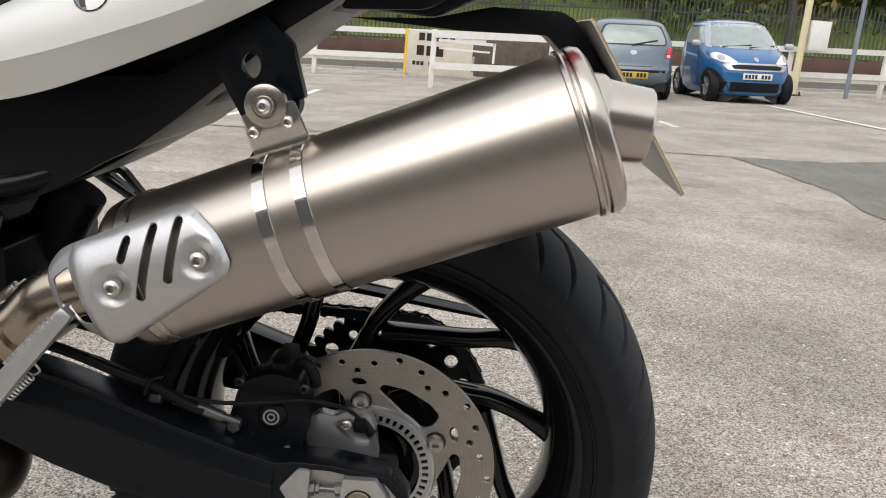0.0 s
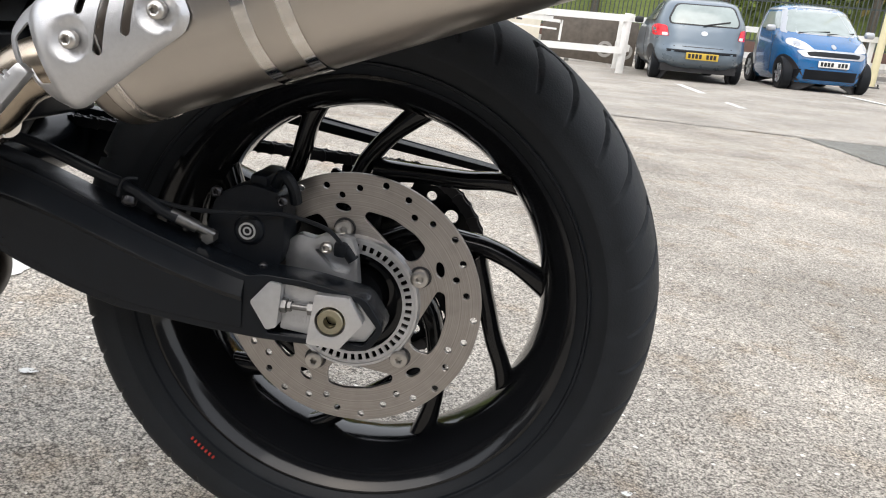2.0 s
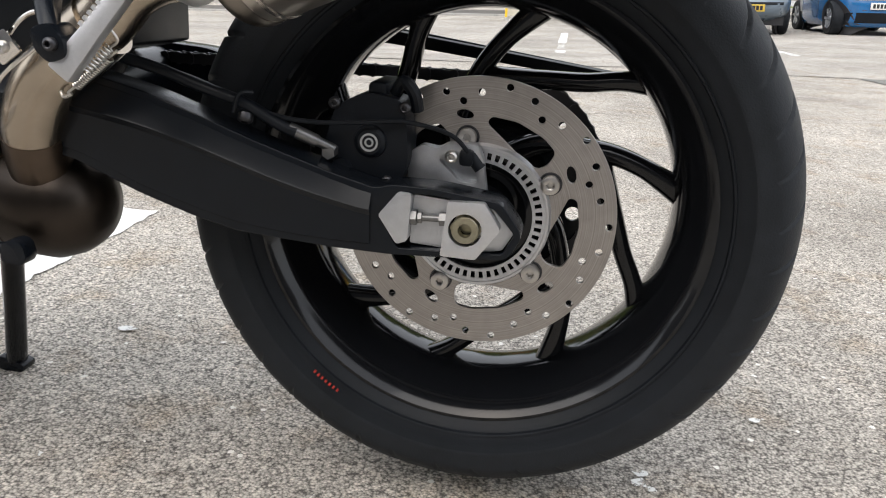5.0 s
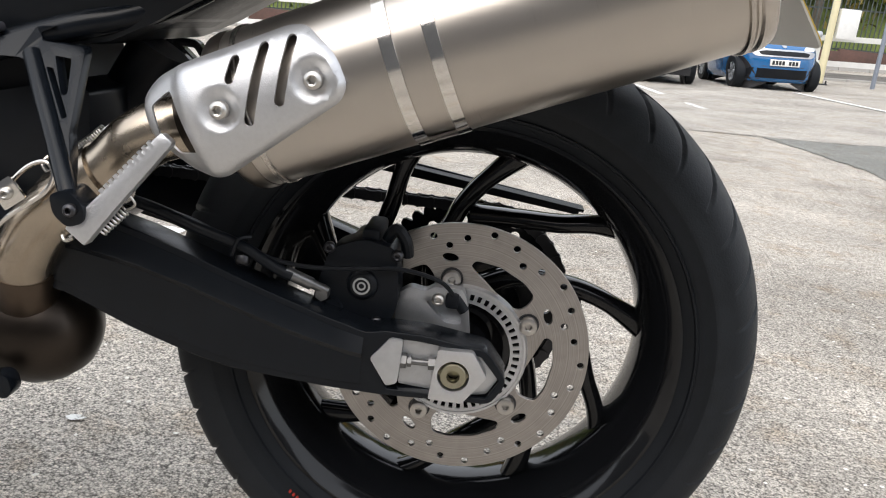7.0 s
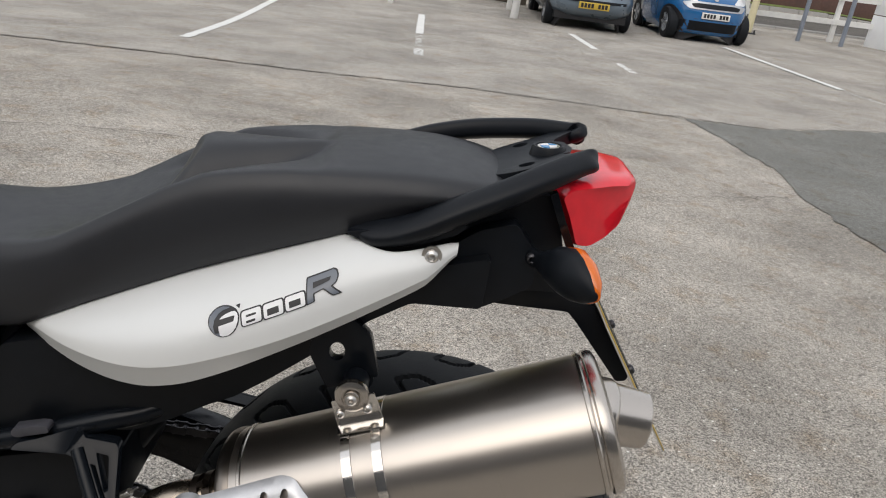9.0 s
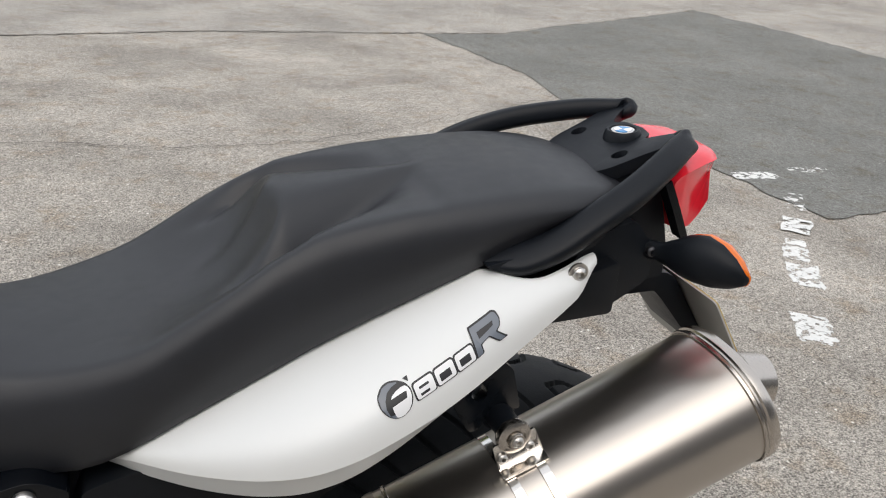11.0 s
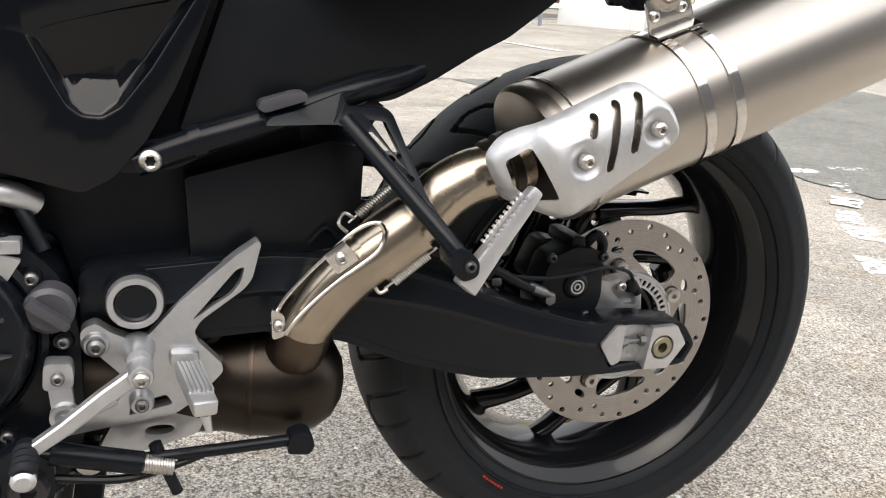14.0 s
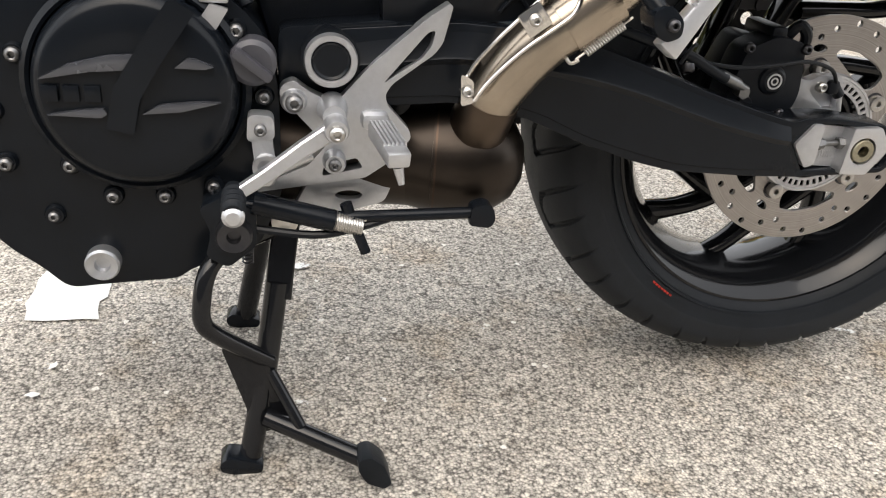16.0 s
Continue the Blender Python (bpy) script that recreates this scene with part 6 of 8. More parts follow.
# folded footrest with a toothed edge
foot_a, foot_b = V((-0.291, -0.281, 0.474)), V((-0.231, -0.268, 0.551))
axis = (foot_b - foot_a).normalized()
body = sweep([foot_a + axis * s for s in (-0.008, 0.006, 0.022, 0.034, 0.07, 0.092, 0.098)], [(-0.0088, -0.008), (0.0088, -0.008), (0.0088, 0.008), (-0.0088, 0.008)], (0, 1, 0), lambda u: (1.15 - 0.50 * u, 1.0 - 0.25 * u))
bodyb = bevelled(body, 0.0022, 2)
footrest = bp("pillion_footrest", bodyb, M_SHIELD, "folded bare aluminium footrest", pillion)
side_n = axis.cross(V((0, 1, 0))).normalized()
teeth = []
for k in range(11):
    c = foot_a + axis * (0.034 + 0.0052 * k) + side_n * (0.0076 - 0.0002 * k)
    for yy in (-0.0068, 0.0042):
        teeth.append(moved(box(-0.0030, 0.0028, yy, yy + 0.0034, -0.0014, 0.0014), Matrix.Translation(c) @ Matrix((side_n, V((0, 1, 0)), axis)).transposed().to_4x4()))
bp("footrest_teeth", merge(*teeth), M_SHIELD, parent=pillion)
bp("return_spring", merge(spring((-0.282, -0.272, 0.470), (-0.266, -0.264, 0.488), 0.0036, 0.0009, 8), tube([(-0.266, -0.264, 0.488), (-0.258, -0.266, 0.494), (-0.262, -0.268, 0.502)], 0.001, 6)), M_BOLT, parent=pillion)

# big black side cover with a scooped pocket
COVER = [(-0.86, 0.650), (-0.74, 0.664), (-0.633, 0.690), (-0.559, 0.712), (-0.522, 0.721), (-0.508, 0.719), (-0.487, 0.706), (-0.489, 0.694), (-0.503, 0.655), (-0.520, 0.612), (-0.543, 0.568), (-0.570, 0.535), (-0.594, 0.522), (-0.672, 0.545), (-0.86, 0.575)]
POCKET = [(-0.632, 0.648), (-0.600, 0.660), (-0.560, 0.672), (-0.522, 0.682), (-0.501, 0.694), (-0.499, 0.690), (-0.538, 0.624), (-0.562, 0.592), (-0.577, 0.583), (-0.593, 0.584), (-0.604, 0.592), (-0.613, 0.609)]
cov = plate(rounded(COVER, 0.006), -0.172, -0.120, [rounded(POCKET, 0.004)], 0.003, 3)
frame_cover = bp("frame_cover", cov, M_GLOSS, "glossy black frame side cover with a scooped pocket")
loop = [V(p) for p in rounded(POCKET, 0.004)]
centre = V((-0.572, 0.640))
rows = []
for f in [1 - 0.95 * (k / 36) ** 1.4 for k in range(37)]:
    row = []
    for q in (centre + (q - centre) * f for q in loop):
        # a dish that deepens from its open top and runs out on a ramp at the point of the V
        fall = max(0.0, 0.648 + 0.351 * (q.x + 0.632) - q.y)
        wall = 0.015 * ease(edge_distance(q, loop) / 0.010) if f < 1 else 0.0
        row.append((q.x, -0.171 + min(wall, 0.001 + 0.32 * fall, 0.002 + 0.42 * max(0.0, q.y - 0.584)), q.y))
    rows.append(row)
pocket = loft(rows, False)
pocket.verts.ensure_lookup_table()
pocket.faces.new(pocket.verts[-len(loop):])
bmesh.ops.recalc_face_normals(pocket, faces=pocket.faces[:])
bp("cover_pocket", pocket, M_GLOSS, parent=frame_cover)
screw((-0.522, -0.173, 0.7045), 0.0096, frame_cover, ME_BOLT, name="cover_bolt")
bp("core_block", merge(plate([(-0.88, 0.59), (-0.74, 0.565), (-0.70, 0.548), (-0.672, 0.515), (-0.655, 0.478), (-0.62, 0.47), (-0.60, 0.40), (-0.52, 0.40), (-0.45, 0.47), (-0.40, 0.56), (-0.42, 0.62), (-0.48, 0.70), (-0.88, 0.70)], -0.118, 0.06, bevel=0.01)), M_PLASTIC, "dark inner bodywork")
# white tank flank that ends in a point
rows = []
for x, zt, zb, y, d in ((-0.90, 0.82, 0.640, -0.150, 0.05), (-0.78, 0.792, 0.664, -0.158, 0.04), (-0.70, 0.768, 0.680, -0.158, 0.03), (-0.635, 0.7500, 0.6975, -0.154, 0.02), (-0.600, 0.7405, 0.7065, -0.149, 0.014), (-0.570, 0.7330, 0.7185, -0.143, 0.008), (-0.552, 0.7285, 0.7262, -0.138, 0.003)):
    zm = (zt + zb) / 2
    rows.append([(x, y + d + 0.010, zt), (x, y + 0.004, zt - (zt - zb) * 0.18), (x, y, zm), (x, y + 0.002, zb + (zt - zb) * 0.12), (x, y + d, zb), (x, y + d + 0.03, zb), (x, y + d + 0.03, zt)])
bp("tank_flank", loft(rows), M_WHITE, "glossy white tank flank", sharp=40)
bp("flank_tab", plate(rounded([(-0.622, 0.6955), (-0.598, 0.7035), (-0.598, 0.6965), (-0.622, 0.6885)], 0.001), -0.158, -0.14), M_WHITE)
bp("tank_filler_panel", plate([(-0.86, 0.86), (-0.66, 0.79), (-0.55, 0.73), (-0.52, 0.70), (-0.86, 0.66)], -0.135, 0.055, bevel=0.012), M_PLASTIC, "black inner tank panel")
bp("tank_top", plate([(-0.98, 0.93), (-0.88, 0.905), (-0.78, 0.862), (-0.72, 0.83), (-0.78, 0.76), (-0.98, 0.70)], YC - 0.09, YC + 0.09, bevel=0.03, segments=4), M_WHITE, "white tank top")
# electrics box behind the engine
bat = plate(rounded([(-0.512, 0.530), (-0.384, 0.566), (-0.352, 0.560), (-0.352, 0.470), (-0.384, 0.462), (-0.506, 0.452)], 0.004), -0.148, 0.05, bevel=0.004)
bp("electrics_box", bat, M_GREYPLASTIC, "dark grey plastic box behind the engine")
bp("shock_body", merge(rod((-0.33, YC, 0.60), (-0.42, YC, 0.44), 0.03, 20), tube([(-0.40, -0.11, 0.46), (-0.37, -0.12, 0.50), (-0.36, -0.125, 0.53)], 0.004)), M_PLASTIC)

# engine, footrest hanger, gear lever, stands
CASE = [(-0.95, 0.30), (-0.90, 0.268), (-0.856, 0.262), (-0.840, 0.243), (-0.820, 0.228), (-0.797, 0.203), (-0.771, 0.206), (-0.697, 0.211), (-0.683, 0.222), (-0.656, 0.228), (-0.62, 0.245), (-0.598, 0.30), (-0.600, 0.40), (-0.612, 0.448), (-0.632, 0.470), (-0.66, 0.49), (-0.76, 0.515), (-0.95, 0.53)]
engine = bp("engine_case", merge(plate(rounded(CASE, 0.012), -0.168, -0.07, bevel=0.006, segments=3), plate([(x * 0.996, min(z, 0.445) + 0.002) for x, z in CASE[:13]] + [(-0.62, 0.445), (-0.945, 0.447)], -0.074, 0.09, bevel=0.004)), M_FRAME, "satin black engine casing")
CV = Matrix.Translation((-0.717, -0.168, 0.401))
cover = lathe([(0.0, -0.0345), (0.050, -0.034), (0.072, -0.0325), (0.0785, -0.029), (0.0825, -0.022), (0.085, -0.010), (0.087, 0.002)], 72)
clutch = bp("clutch_cover", moved(cover, CV), M_FRAME, "round satin black clutch cover", engine)
bp("cover_ridge", sweep([V((-0.675, -0.203, 0.476)), V((-0.700, -0.206, 0.440)), V((-0.722, -0.206, 0.405)), V((-0.730, -0.204, 0.372))], [(-0.011, -0.002), (-0.006, -0.006), (0.006, -0.006), (0.011, -0.002), (0.011, 0.006), (-0.011, 0.006)], (0, -1, 0)), M_FRAME, parent=engine)
# blade shapes on the cover, their highlights painted in by a paler metal
for pts in ([(-0.790, 0.414), (-0.765, 0.427), (-0.735, 0.4345), (-0.711, 0.436), (-0.707, 0.430), (-0.711, 0.4235), (-0.75, 0.421)], [(-0.684, 0.4255), (-0.673, 0.434), (-0.665, 0.4325), (-0.652, 0.427), (-0.660, 0.4245)], [(-0.786, 0.3845), (-0.76, 0.389), (-0.742, 0.3905), (-0.739, 0.386), (-0.744, 0.3825)], [(-0.712, 0.386), (-0.697, 0.3945), (-0.67, 0.397), (-0.648, 0.3965), (-0.68, 0.3885)]):
    bp("cover_blade", plate(rounded(pts, 0.001, 2), -0.2075, -0.198, bevel=0.0014), M_BLADE, parent=engine)
for k in range(3):
    bp("cover_bar", box(-0.789 + 0.0165 * k, -0.776 + 0.0165 * k, -0.2055, -0.2, 0.395, 0.409, 0.001), M_FRAME, parent=engine)
for x, z, r in ((-0.814, 0.426, 0.0085), (-0.833, 0.330, 0.008), (-0.781, 0.328, 0.0075), (-0.748, 0.2985, 0.0075), (-0.703, 0.2985, 0.0075), (-0.660, 0.308, 0.0072), (-0.635, 0.4505, 0.0085), (-0.613, 0.3925, 0.0075), (-0.80, 0.28, 0.0065), (-0.838, 0.376, 0.007), (-0.655, 0.478, 0.0075)):
    boss = moved(lathe([(0.0, -0.005), (0.0078, -0.005), (0.0090, -0.003), (0.0100, 0.004)], 18), Matrix.Translation((x, -0.168, z)))
    bp("bolt_boss", boss, M_FRAME, parent=engine)
    screw((x, -0.1745, z), r * 0.74, engine, ME_DULL, name="engine_screw")
plug = lathe([(0.0, -0.004), (0.0065, -0.004), (0.0075, -0.010), (0.014, -0.0125), (0.0158, -0.010), (0.0158, 0.004)], 36)
bp("drain_plug", moved(plug, Matrix.Translation((-0.763, -0.170, 0.2325))), M_CAST, "bare metal plug", engine)
bp("rim_flange", moved(lathe([(0.086, -0.012), (0.089, -0.014), (0.094, -0.010), (0.096, 0.004)], 72), CV), M_FRAME, parent=engine)
cap = merge(lathe([(0.0, -0.010), (0.016, -0.012), (0.020, -0.009), (0.0205, 0.010)], 32), plate(rounded([(-0.019, -0.004), (0.019, -0.004), (0.019, 0.004), (-0.019, 0.004)], 0.003), -0.022, -0.008, bevel=0.003))
bp("filler_cap", moved(cap, Matrix.Translation((-0.6215, -0.178, 0.4265)) @ Matrix.Rotation(radians(38), 4, "Y")), M_TAB, "black oil filler cap", engine)
# cables and a clip at the top of the casing
for pts, r in (([(-0.72, -0.10, 0.555), (-0.69, -0.15, 0.540), (-0.665, -0.165, 0.508), (-0.66, -0.160, 0.480)], 0.004), ([(-0.70, -0.16, 0.505), (-0.668, -0.168, 0.490), (-0.640, -0.165, 0.470)], 0.003), ([(-0.66, -0.13, 0.53), (-0.64, -0.15, 0.50), (-0.625, -0.16, 0.47)], 0.006), ([(-0.72, -0.12, 0.53), (-0.69, -0.14, 0.52), (-0.66, -0.14, 0.535), (-0.63, -0.12, 0.53)], 0.012)):
    bp("engine_hose", tube(pts, r, 12), M_PLASTIC, parent=engine)
bp("bright_elbow", tube([(-0.705, -0.135, 0.500), (-0.675, -0.150, 0.518), (-0.648, -0.150, 0.516), (-0.632, -0.140, 0.505)], 0.011, 16), M_SHIELD, "bare metal elbow", engine)
bp("cable_clamp", merge(box(-0.664, -0.640, -0.182, -0.166, 0.474, 0.486, 0.002), plate(rounded([(-0.670, 0.452), (-0.655, 0.474), (-0.640, 0.470), (-0.655, 0.446)], 0.002), -0.184, -0.179)), M_CAST, "grey metal cable clamp", engine)

# footrest hanger: a cast triangle with a heel guard
H2 = [(-0.600, 0.396), (-0.598, 0.405), (-0.587, 0.410), (-0.574, 0.400), (-0.556, 0.3915), (-0.546, 0.3945), (-0.520, 0.4245), (-0.470, 0.468), (-0.452, 0.4805), (-0.449, 0.478), (-0.456, 0.446), (-0.463, 0.436), (-0.500, 0.408), (-0.506, 0.398), (-0.503, 0.388), (-0.482, 0.365), (-0.480, 0.357), (-0.502, 0.332), (-0.522, 0.318), (-0.600, 0.307), (-0.622, 0.304), (-0.618, 0.312), (-0.575, 0.330), (-0.558, 0.350), (-0.578, 0.372)]
slot = rounded([(-0.508, 0.4085), (-0.470, 0.4550), (-0.463, 0.4570), (-0.466, 0.4430), (-0.474, 0.4320)], 0.004)
gap = rounded([(-0.560, 0.330), (-0.530, 0.338), (-0.524, 0.328), (-0.562, 0.320)], 0.003)
hanger_c = bp("footrest_hanger", plate(rounded(H2, 0.004), -0.178, -0.162, [slot, gap], 0.003, 3), M_CAST, "silver cast footrest hanger with a heel guard")
bp("lower_plate", plate(rounded([(-0.575, 0.305), (-0.505, 0.312), (-0.493, 0.305), (-0.500, 0.286), (-0.565, 0.268), (-0.59, 0.275)], 0.006), -0.160, -0.148, [circle(-0.535, 0.293, 0.013, 18, 0.005)], 0.002), M_CAST, parent=hanger_c)
bp("hanger_boss", merge(moved(lathe([(0.0, -0.005), (0.0095, -0.005), (0.0110, -0.003), (0.0125, 0.004)], 24), Matrix.Translation((-0.587, -0.178, 0.391))), moved(lathe([(0.0, -0.026), (0.0100, -0.026), (0.0112, -0.022), (0.0145, 0.004)], 24), Matrix.Translation((-0.553, -0.178, 0.385)))), M_CAST, parent=hanger_c)
screw((-0.587, -0.1845, 0.391), 0.0078, hanger_c, ME_DULL, name="hanger_bolt")
bp("hanger_screw_low", moved(lathe([(0.0, -0.010), (0.0085, -0.010), (0.0105, -0.006), (0.011, 0.004)], 20), Matrix.Translation((-0.551, -0.182, 0.336))), M_CAST, parent=hanger_c)
screw((-0.551, -0.192, 0.336), 0.0060, hanger_c, ME_DULL, name="hanger_bolt")
# rider's footrest
pa, pb = V((-0.5140, -0.208, 0.3765)), V((-0.5045, -0.274, 0.3705))
dv = (pb - pa).normalized()
peg = sweep([pa, pa + dv * 0.02, pb - dv * 0.004, pb], [(-0.0100, -0.008), (0.0100, -0.008), (0.0108, 0.007), (-0.0108, 0.007)], (0, 0, 1), lambda u: (1 - 0.08 * u, 1 - 0.15 * u))
footpeg = bp("footrest", bevelled(peg, 0.002), M_SHIELD, "ribbed bare aluminium footrest", hanger_c)
for k in range(6):
    o = V((-0.0090 + 0.0036 * k, 0, 0.0072))
    bp("footrest_rib", sweep([pa + dv * 0.004 + o, pb - dv * 0.016 + o], [(-0.0011, -0.002), (0.0011, -0.002), (0.0008, 0.0020), (-0.0008, 0.0020)], (0, 0, 1)), M_SHIELD, parent=hanger_c)
bp("feeler", rod(pb + V((0, 0.006, -0.008)), pb + V((0.003, 0.004, -0.022)), 0.0045, 12, 0.0028), M_SHIELD, "small metal feeler", hanger_c)
bp("footrest_clevis", box(-0.528, -0.502, -0.192, -0.172, 0.368, 0.384, 0.006), M_CAST, parent=hanger_c)
# round frame plug with a bare ring
bp("pivot_ring", moved(lathe([(0.0172, -0.004), (0.0178, -0.0050), (0.0226, -0.0050), (0.0235, -0.003), (0.0235, 0.006), (0.0172, 0.006)], 48, True), Matrix.Translation((-0.555, -0.180, 0.4285))), M_CAST, "bare metal ring round the pivot")
bp("pivot_plug", moved(lathe([(0.0, -0.002), (0.014, -0.002), (0.016, -0.0035), (0.0174, -0.002), (0.0174, 0.006)], 40), Matrix.Translation((-0.555, -0.180, 0.4285))), M_FRAME)
bp("pivot_frame", plate(rounded([(-0.60, 0.45), (-0.50, 0.46), (-0.44, 0.44), (-0.50, 0.395), (-0.60, 0.38)], 0.01), -0.154, -0.10, bevel=0.004), M_FRAME, "satin black frame casting")
bp("pivot_boss", rod((-0.555, -0.175, 0.4285), (-0.555, -0.12, 0.4285), 0.026, 32), M_FRAME)
bp("rear_lug", merge(moved(lathe([(0.0, -0.006), (0.010, -0.006), (0.017, -0.004), (0.018, 0.004)], 24), Matrix.Translation((-0.492, -0.135, 0.383)))), M_FRAME)
# gear lever and linkage
lever = sweep([(-0.552, -0.212, 0.378), (-0.580, -0.220, 0.362), (-0.612, -0.232, 0.342), (-0.636, -0.238, 0.328)], [(-0.0075, -0.0045), (-0.0055, -0.006), (0.0055, -0.006), (0.0075, -0.0045), (0.0075, 0.0045), (-0.0075, 0.0045)], (0, 1, 0), lambda u: (1.05 - 0.35 * u, 0.85))
gear = bp("gear_lever", merge(lever, moved(lathe([(0.0, -0.012), (0.0095, -0.012), (0.0108, -0.009), (0.0112, 0.010), (0.0, 0.010)], 28), Matrix.Translation((-0.552, -0.212, 0.3775)))), M_SHIELD, "bare aluminium gear lever")
screw((-0.552, -0.2255, 0.3770), 0.0070, gear, ME_BOLT, name="lever_bolt")
toe = [(0.0, -0.018), (0.0075, -0.0175), (0.0085, -0.014)] + [(0.0105 - 0.0015 * (k % 2), -0.012 + 0.004 * k) for k in range(8)] + [(0.008, 0.022), (0.0, 0.022)]
bp("toe_rubber", moved(lathe(toe, 20), Matrix.Translation((-0.639, -0.250, 0.325)) @ Matrix.Rotation(radians(8), 4, "X")), M_RUBBER, "ribbed black toe rubber", gear)
bp("toe_cap", moved(lathe([(0.0, -0.006), (0.006, -0.005), (0.0095, -0.001), (0.0095, 0.003)], 20), Matrix.Translation((-0.639, -0.266, 0.3185))), M_SHIELD, parent=gear)
bp("gear_arm", merge(plate(rounded([(-0.6285, 0.3600), (-0.6270, 0.3850), (-0.6050, 0.3835), (-0.6040, 0.3620)], 0.006), -0.200, -0.182, bevel=0.002), sweep([(-0.6165, -0.192, 0.3715), (-0.614, -0.195, 0.350), (-0.612, -0.198, 0.332)], [(-0.009, -0.005), (0.009, -0.005), (0.009, 0.005), (-0.009, 0.005)], (0, 1, 0))), M_CAST, "silver gear shaft arm", gear)
screw((-0.6165, -0.2015, 0.3715), 0.0055, gear, ME_DULL, name="arm_bolt")
bp("ball_joint", merge(moved(lathe([(0.0, -0.010), (0.006, -0.008), (0.009, -0.002), (0.009, 0.006), (0.006, 0.010)], 20), Matrix.Translation((-0.612, -0.205, 0.330))), rod((-0.612, -0.205, 0.330), (-0.572, -0.205, 0.350), 0.004), moved(lathe([(0.008, -0.004), (0.012, -0.004), (0.012, 0.004), (0.008, 0.004)], 20, True), Matrix.Translation((-0.612, -0.203, 0.338)))), M_SHIELD, parent=gear)

# side stand, folded back
st = merge(tube([(-0.642, -0.196, 0.300), (-0.600, -0.198, 0.296), (-0.556, -0.199, 0.288), (-0.50, -0.199, 0.2885), (-0.415, -0.196, 0.2895)], 0.0058, 12, 4),
           rod((-0.625, -0.202, 0.304), (-0.552, -0.202, 0.285), 0.0105, 16), tube([(-0.628, -0.196, 0.276), (-0.57, -0.2, 0.270), (-0.53, -0.2, 0.277), (-0.50, -0.199, 0.286)], 0.004, 10), rod((-0.536, -0.202, 0.288), (-0.522, -0.206, 0.254), 0.0052, 10), rod((-0.541, -0.196, 0.300), (-0.534, -0.198, 0.280), 0.006, 10))
side_stand = bp("side_stand", st, M_FRAME, "black side stand folded back")
bp("stand_foot", moved(bevelled(plate(rounded([(-0.013, -0.009), (0.008, -0.012), (0.013, -0.004), (0.010, 0.009), (0.002, 0.013), (-0.011, 0.009)], 0.004), -0.009, 0.009), 0.003), Matrix.Translation((-0.411, -0.196, 0.2885))), M_FRAME, parent=side_stand)
bp("stand_spring", spring((-0.553, -0.202, 0.2855), (-0.525, -0.202, 0.2785), 0.0082, 0.0013, 12), M_BOLT, "steel coil spring", side_stand)
bp("stand_knuckle", merge(plate(rounded([(-0.672, 0.300), (-0.648, 0.312), (-0.622, 0.296), (-0.622, 0.262), (-0.648, 0.240), (-0.668, 0.252), (-0.662, 0.275)], 0.006), -0.205, -0.16, bevel=0.004)), M_FRAME, parent=side_stand)
bp("knuckle_pivot", moved(lathe([(0.0, -0.004), (0.0055, -0.004), (0.0065, -0.010), (0.0145, -0.012), (0.0165, -0.008), (0.0165, 0.004)], 30), Matrix.Translation((-0.642, -0.204, 0.275))), M_DARKBOLT, parent=side_stand)

# centre stand
FN, FF = V((-0.640, -0.198, 0.0)), V((-0.646, 0.094, 0.0))
near = merge(tube([(-0.6045, -0.152, 0.196), (-0.611, -0.163, 0.150), (-0.6185, -0.175, 0.100), (-0.635, -0.195, 0.012)], 0.0118, 18, 4),
             sweep([(-0.592, -0.122, 0.268), (-0.600, -0.142, 0.215), (-0.604, -0.151, 0.178)], rounded([(-0.0135, -0.011), (0.0135, -0.011), (0.0135, 0.011), (-0.0135, 0.011)], 0.003), (0, 1, 0)),
             tube([(-0.600, -0.135, 0.250), (-0.640, -0.170, 0.248), (-0.660, -0.188, 0.241), (-0.670, -0.199, 0.226), (-0.6745, -0.206, 0.200), (-0.6740, -0.207, 0.184), (-0.667, -0.204, 0.171), (-0.642, -0.192, 0.145), (-0.614, -0.178, 0.118)], 0.0088, 16, 4),
             rod((-0.613, -0.182, 0.108), (-0.583, -0.208, 0.055), 0.0062, 14), rod((-0.618, -0.192, 0.058), (-0.520, -0.234, 0.030), 0.0100, 16),
             plate(rounded([(-0.660, 0.140), (-0.640, 0.148), (-0.618, 0.130), (-0.606, 0.090), (-0.586, 0.050), (-0.606, 0.040), (-0.634, 0.030), (-0.638, 0.068)], 0.003), -0.188, -0.179, bevel=0.002))
far_leg = merge(tube([(-0.594, 0.045, 0.262), (-0.612, 0.062, 0.190), (-0.632, 0.082, 0.09), (-0.646, 0.094, 0.014)], 0.0140, 14, 4), tube([(-0.600, -0.12, 0.225), (-0.602, 0.04, 0.225)], 0.012, 14))
stand = bp("centre_stand", merge(near, far_leg), M_RIM, "black tubular centre stand, let down")
for f in (FN, FF):
    bp("stand_pad", moved(bevelled(plate(rounded([(-0.024, 0.004), (-0.012, 0.0), (0.016, 0.0), (0.019, 0.010), (0.004, 0.016), (-0.018, 0.021), (-0.026, 0.014)], 0.004), -0.013, 0.013), 0.003), Matrix.Translation(f)), M_FRAME, parent=stand)
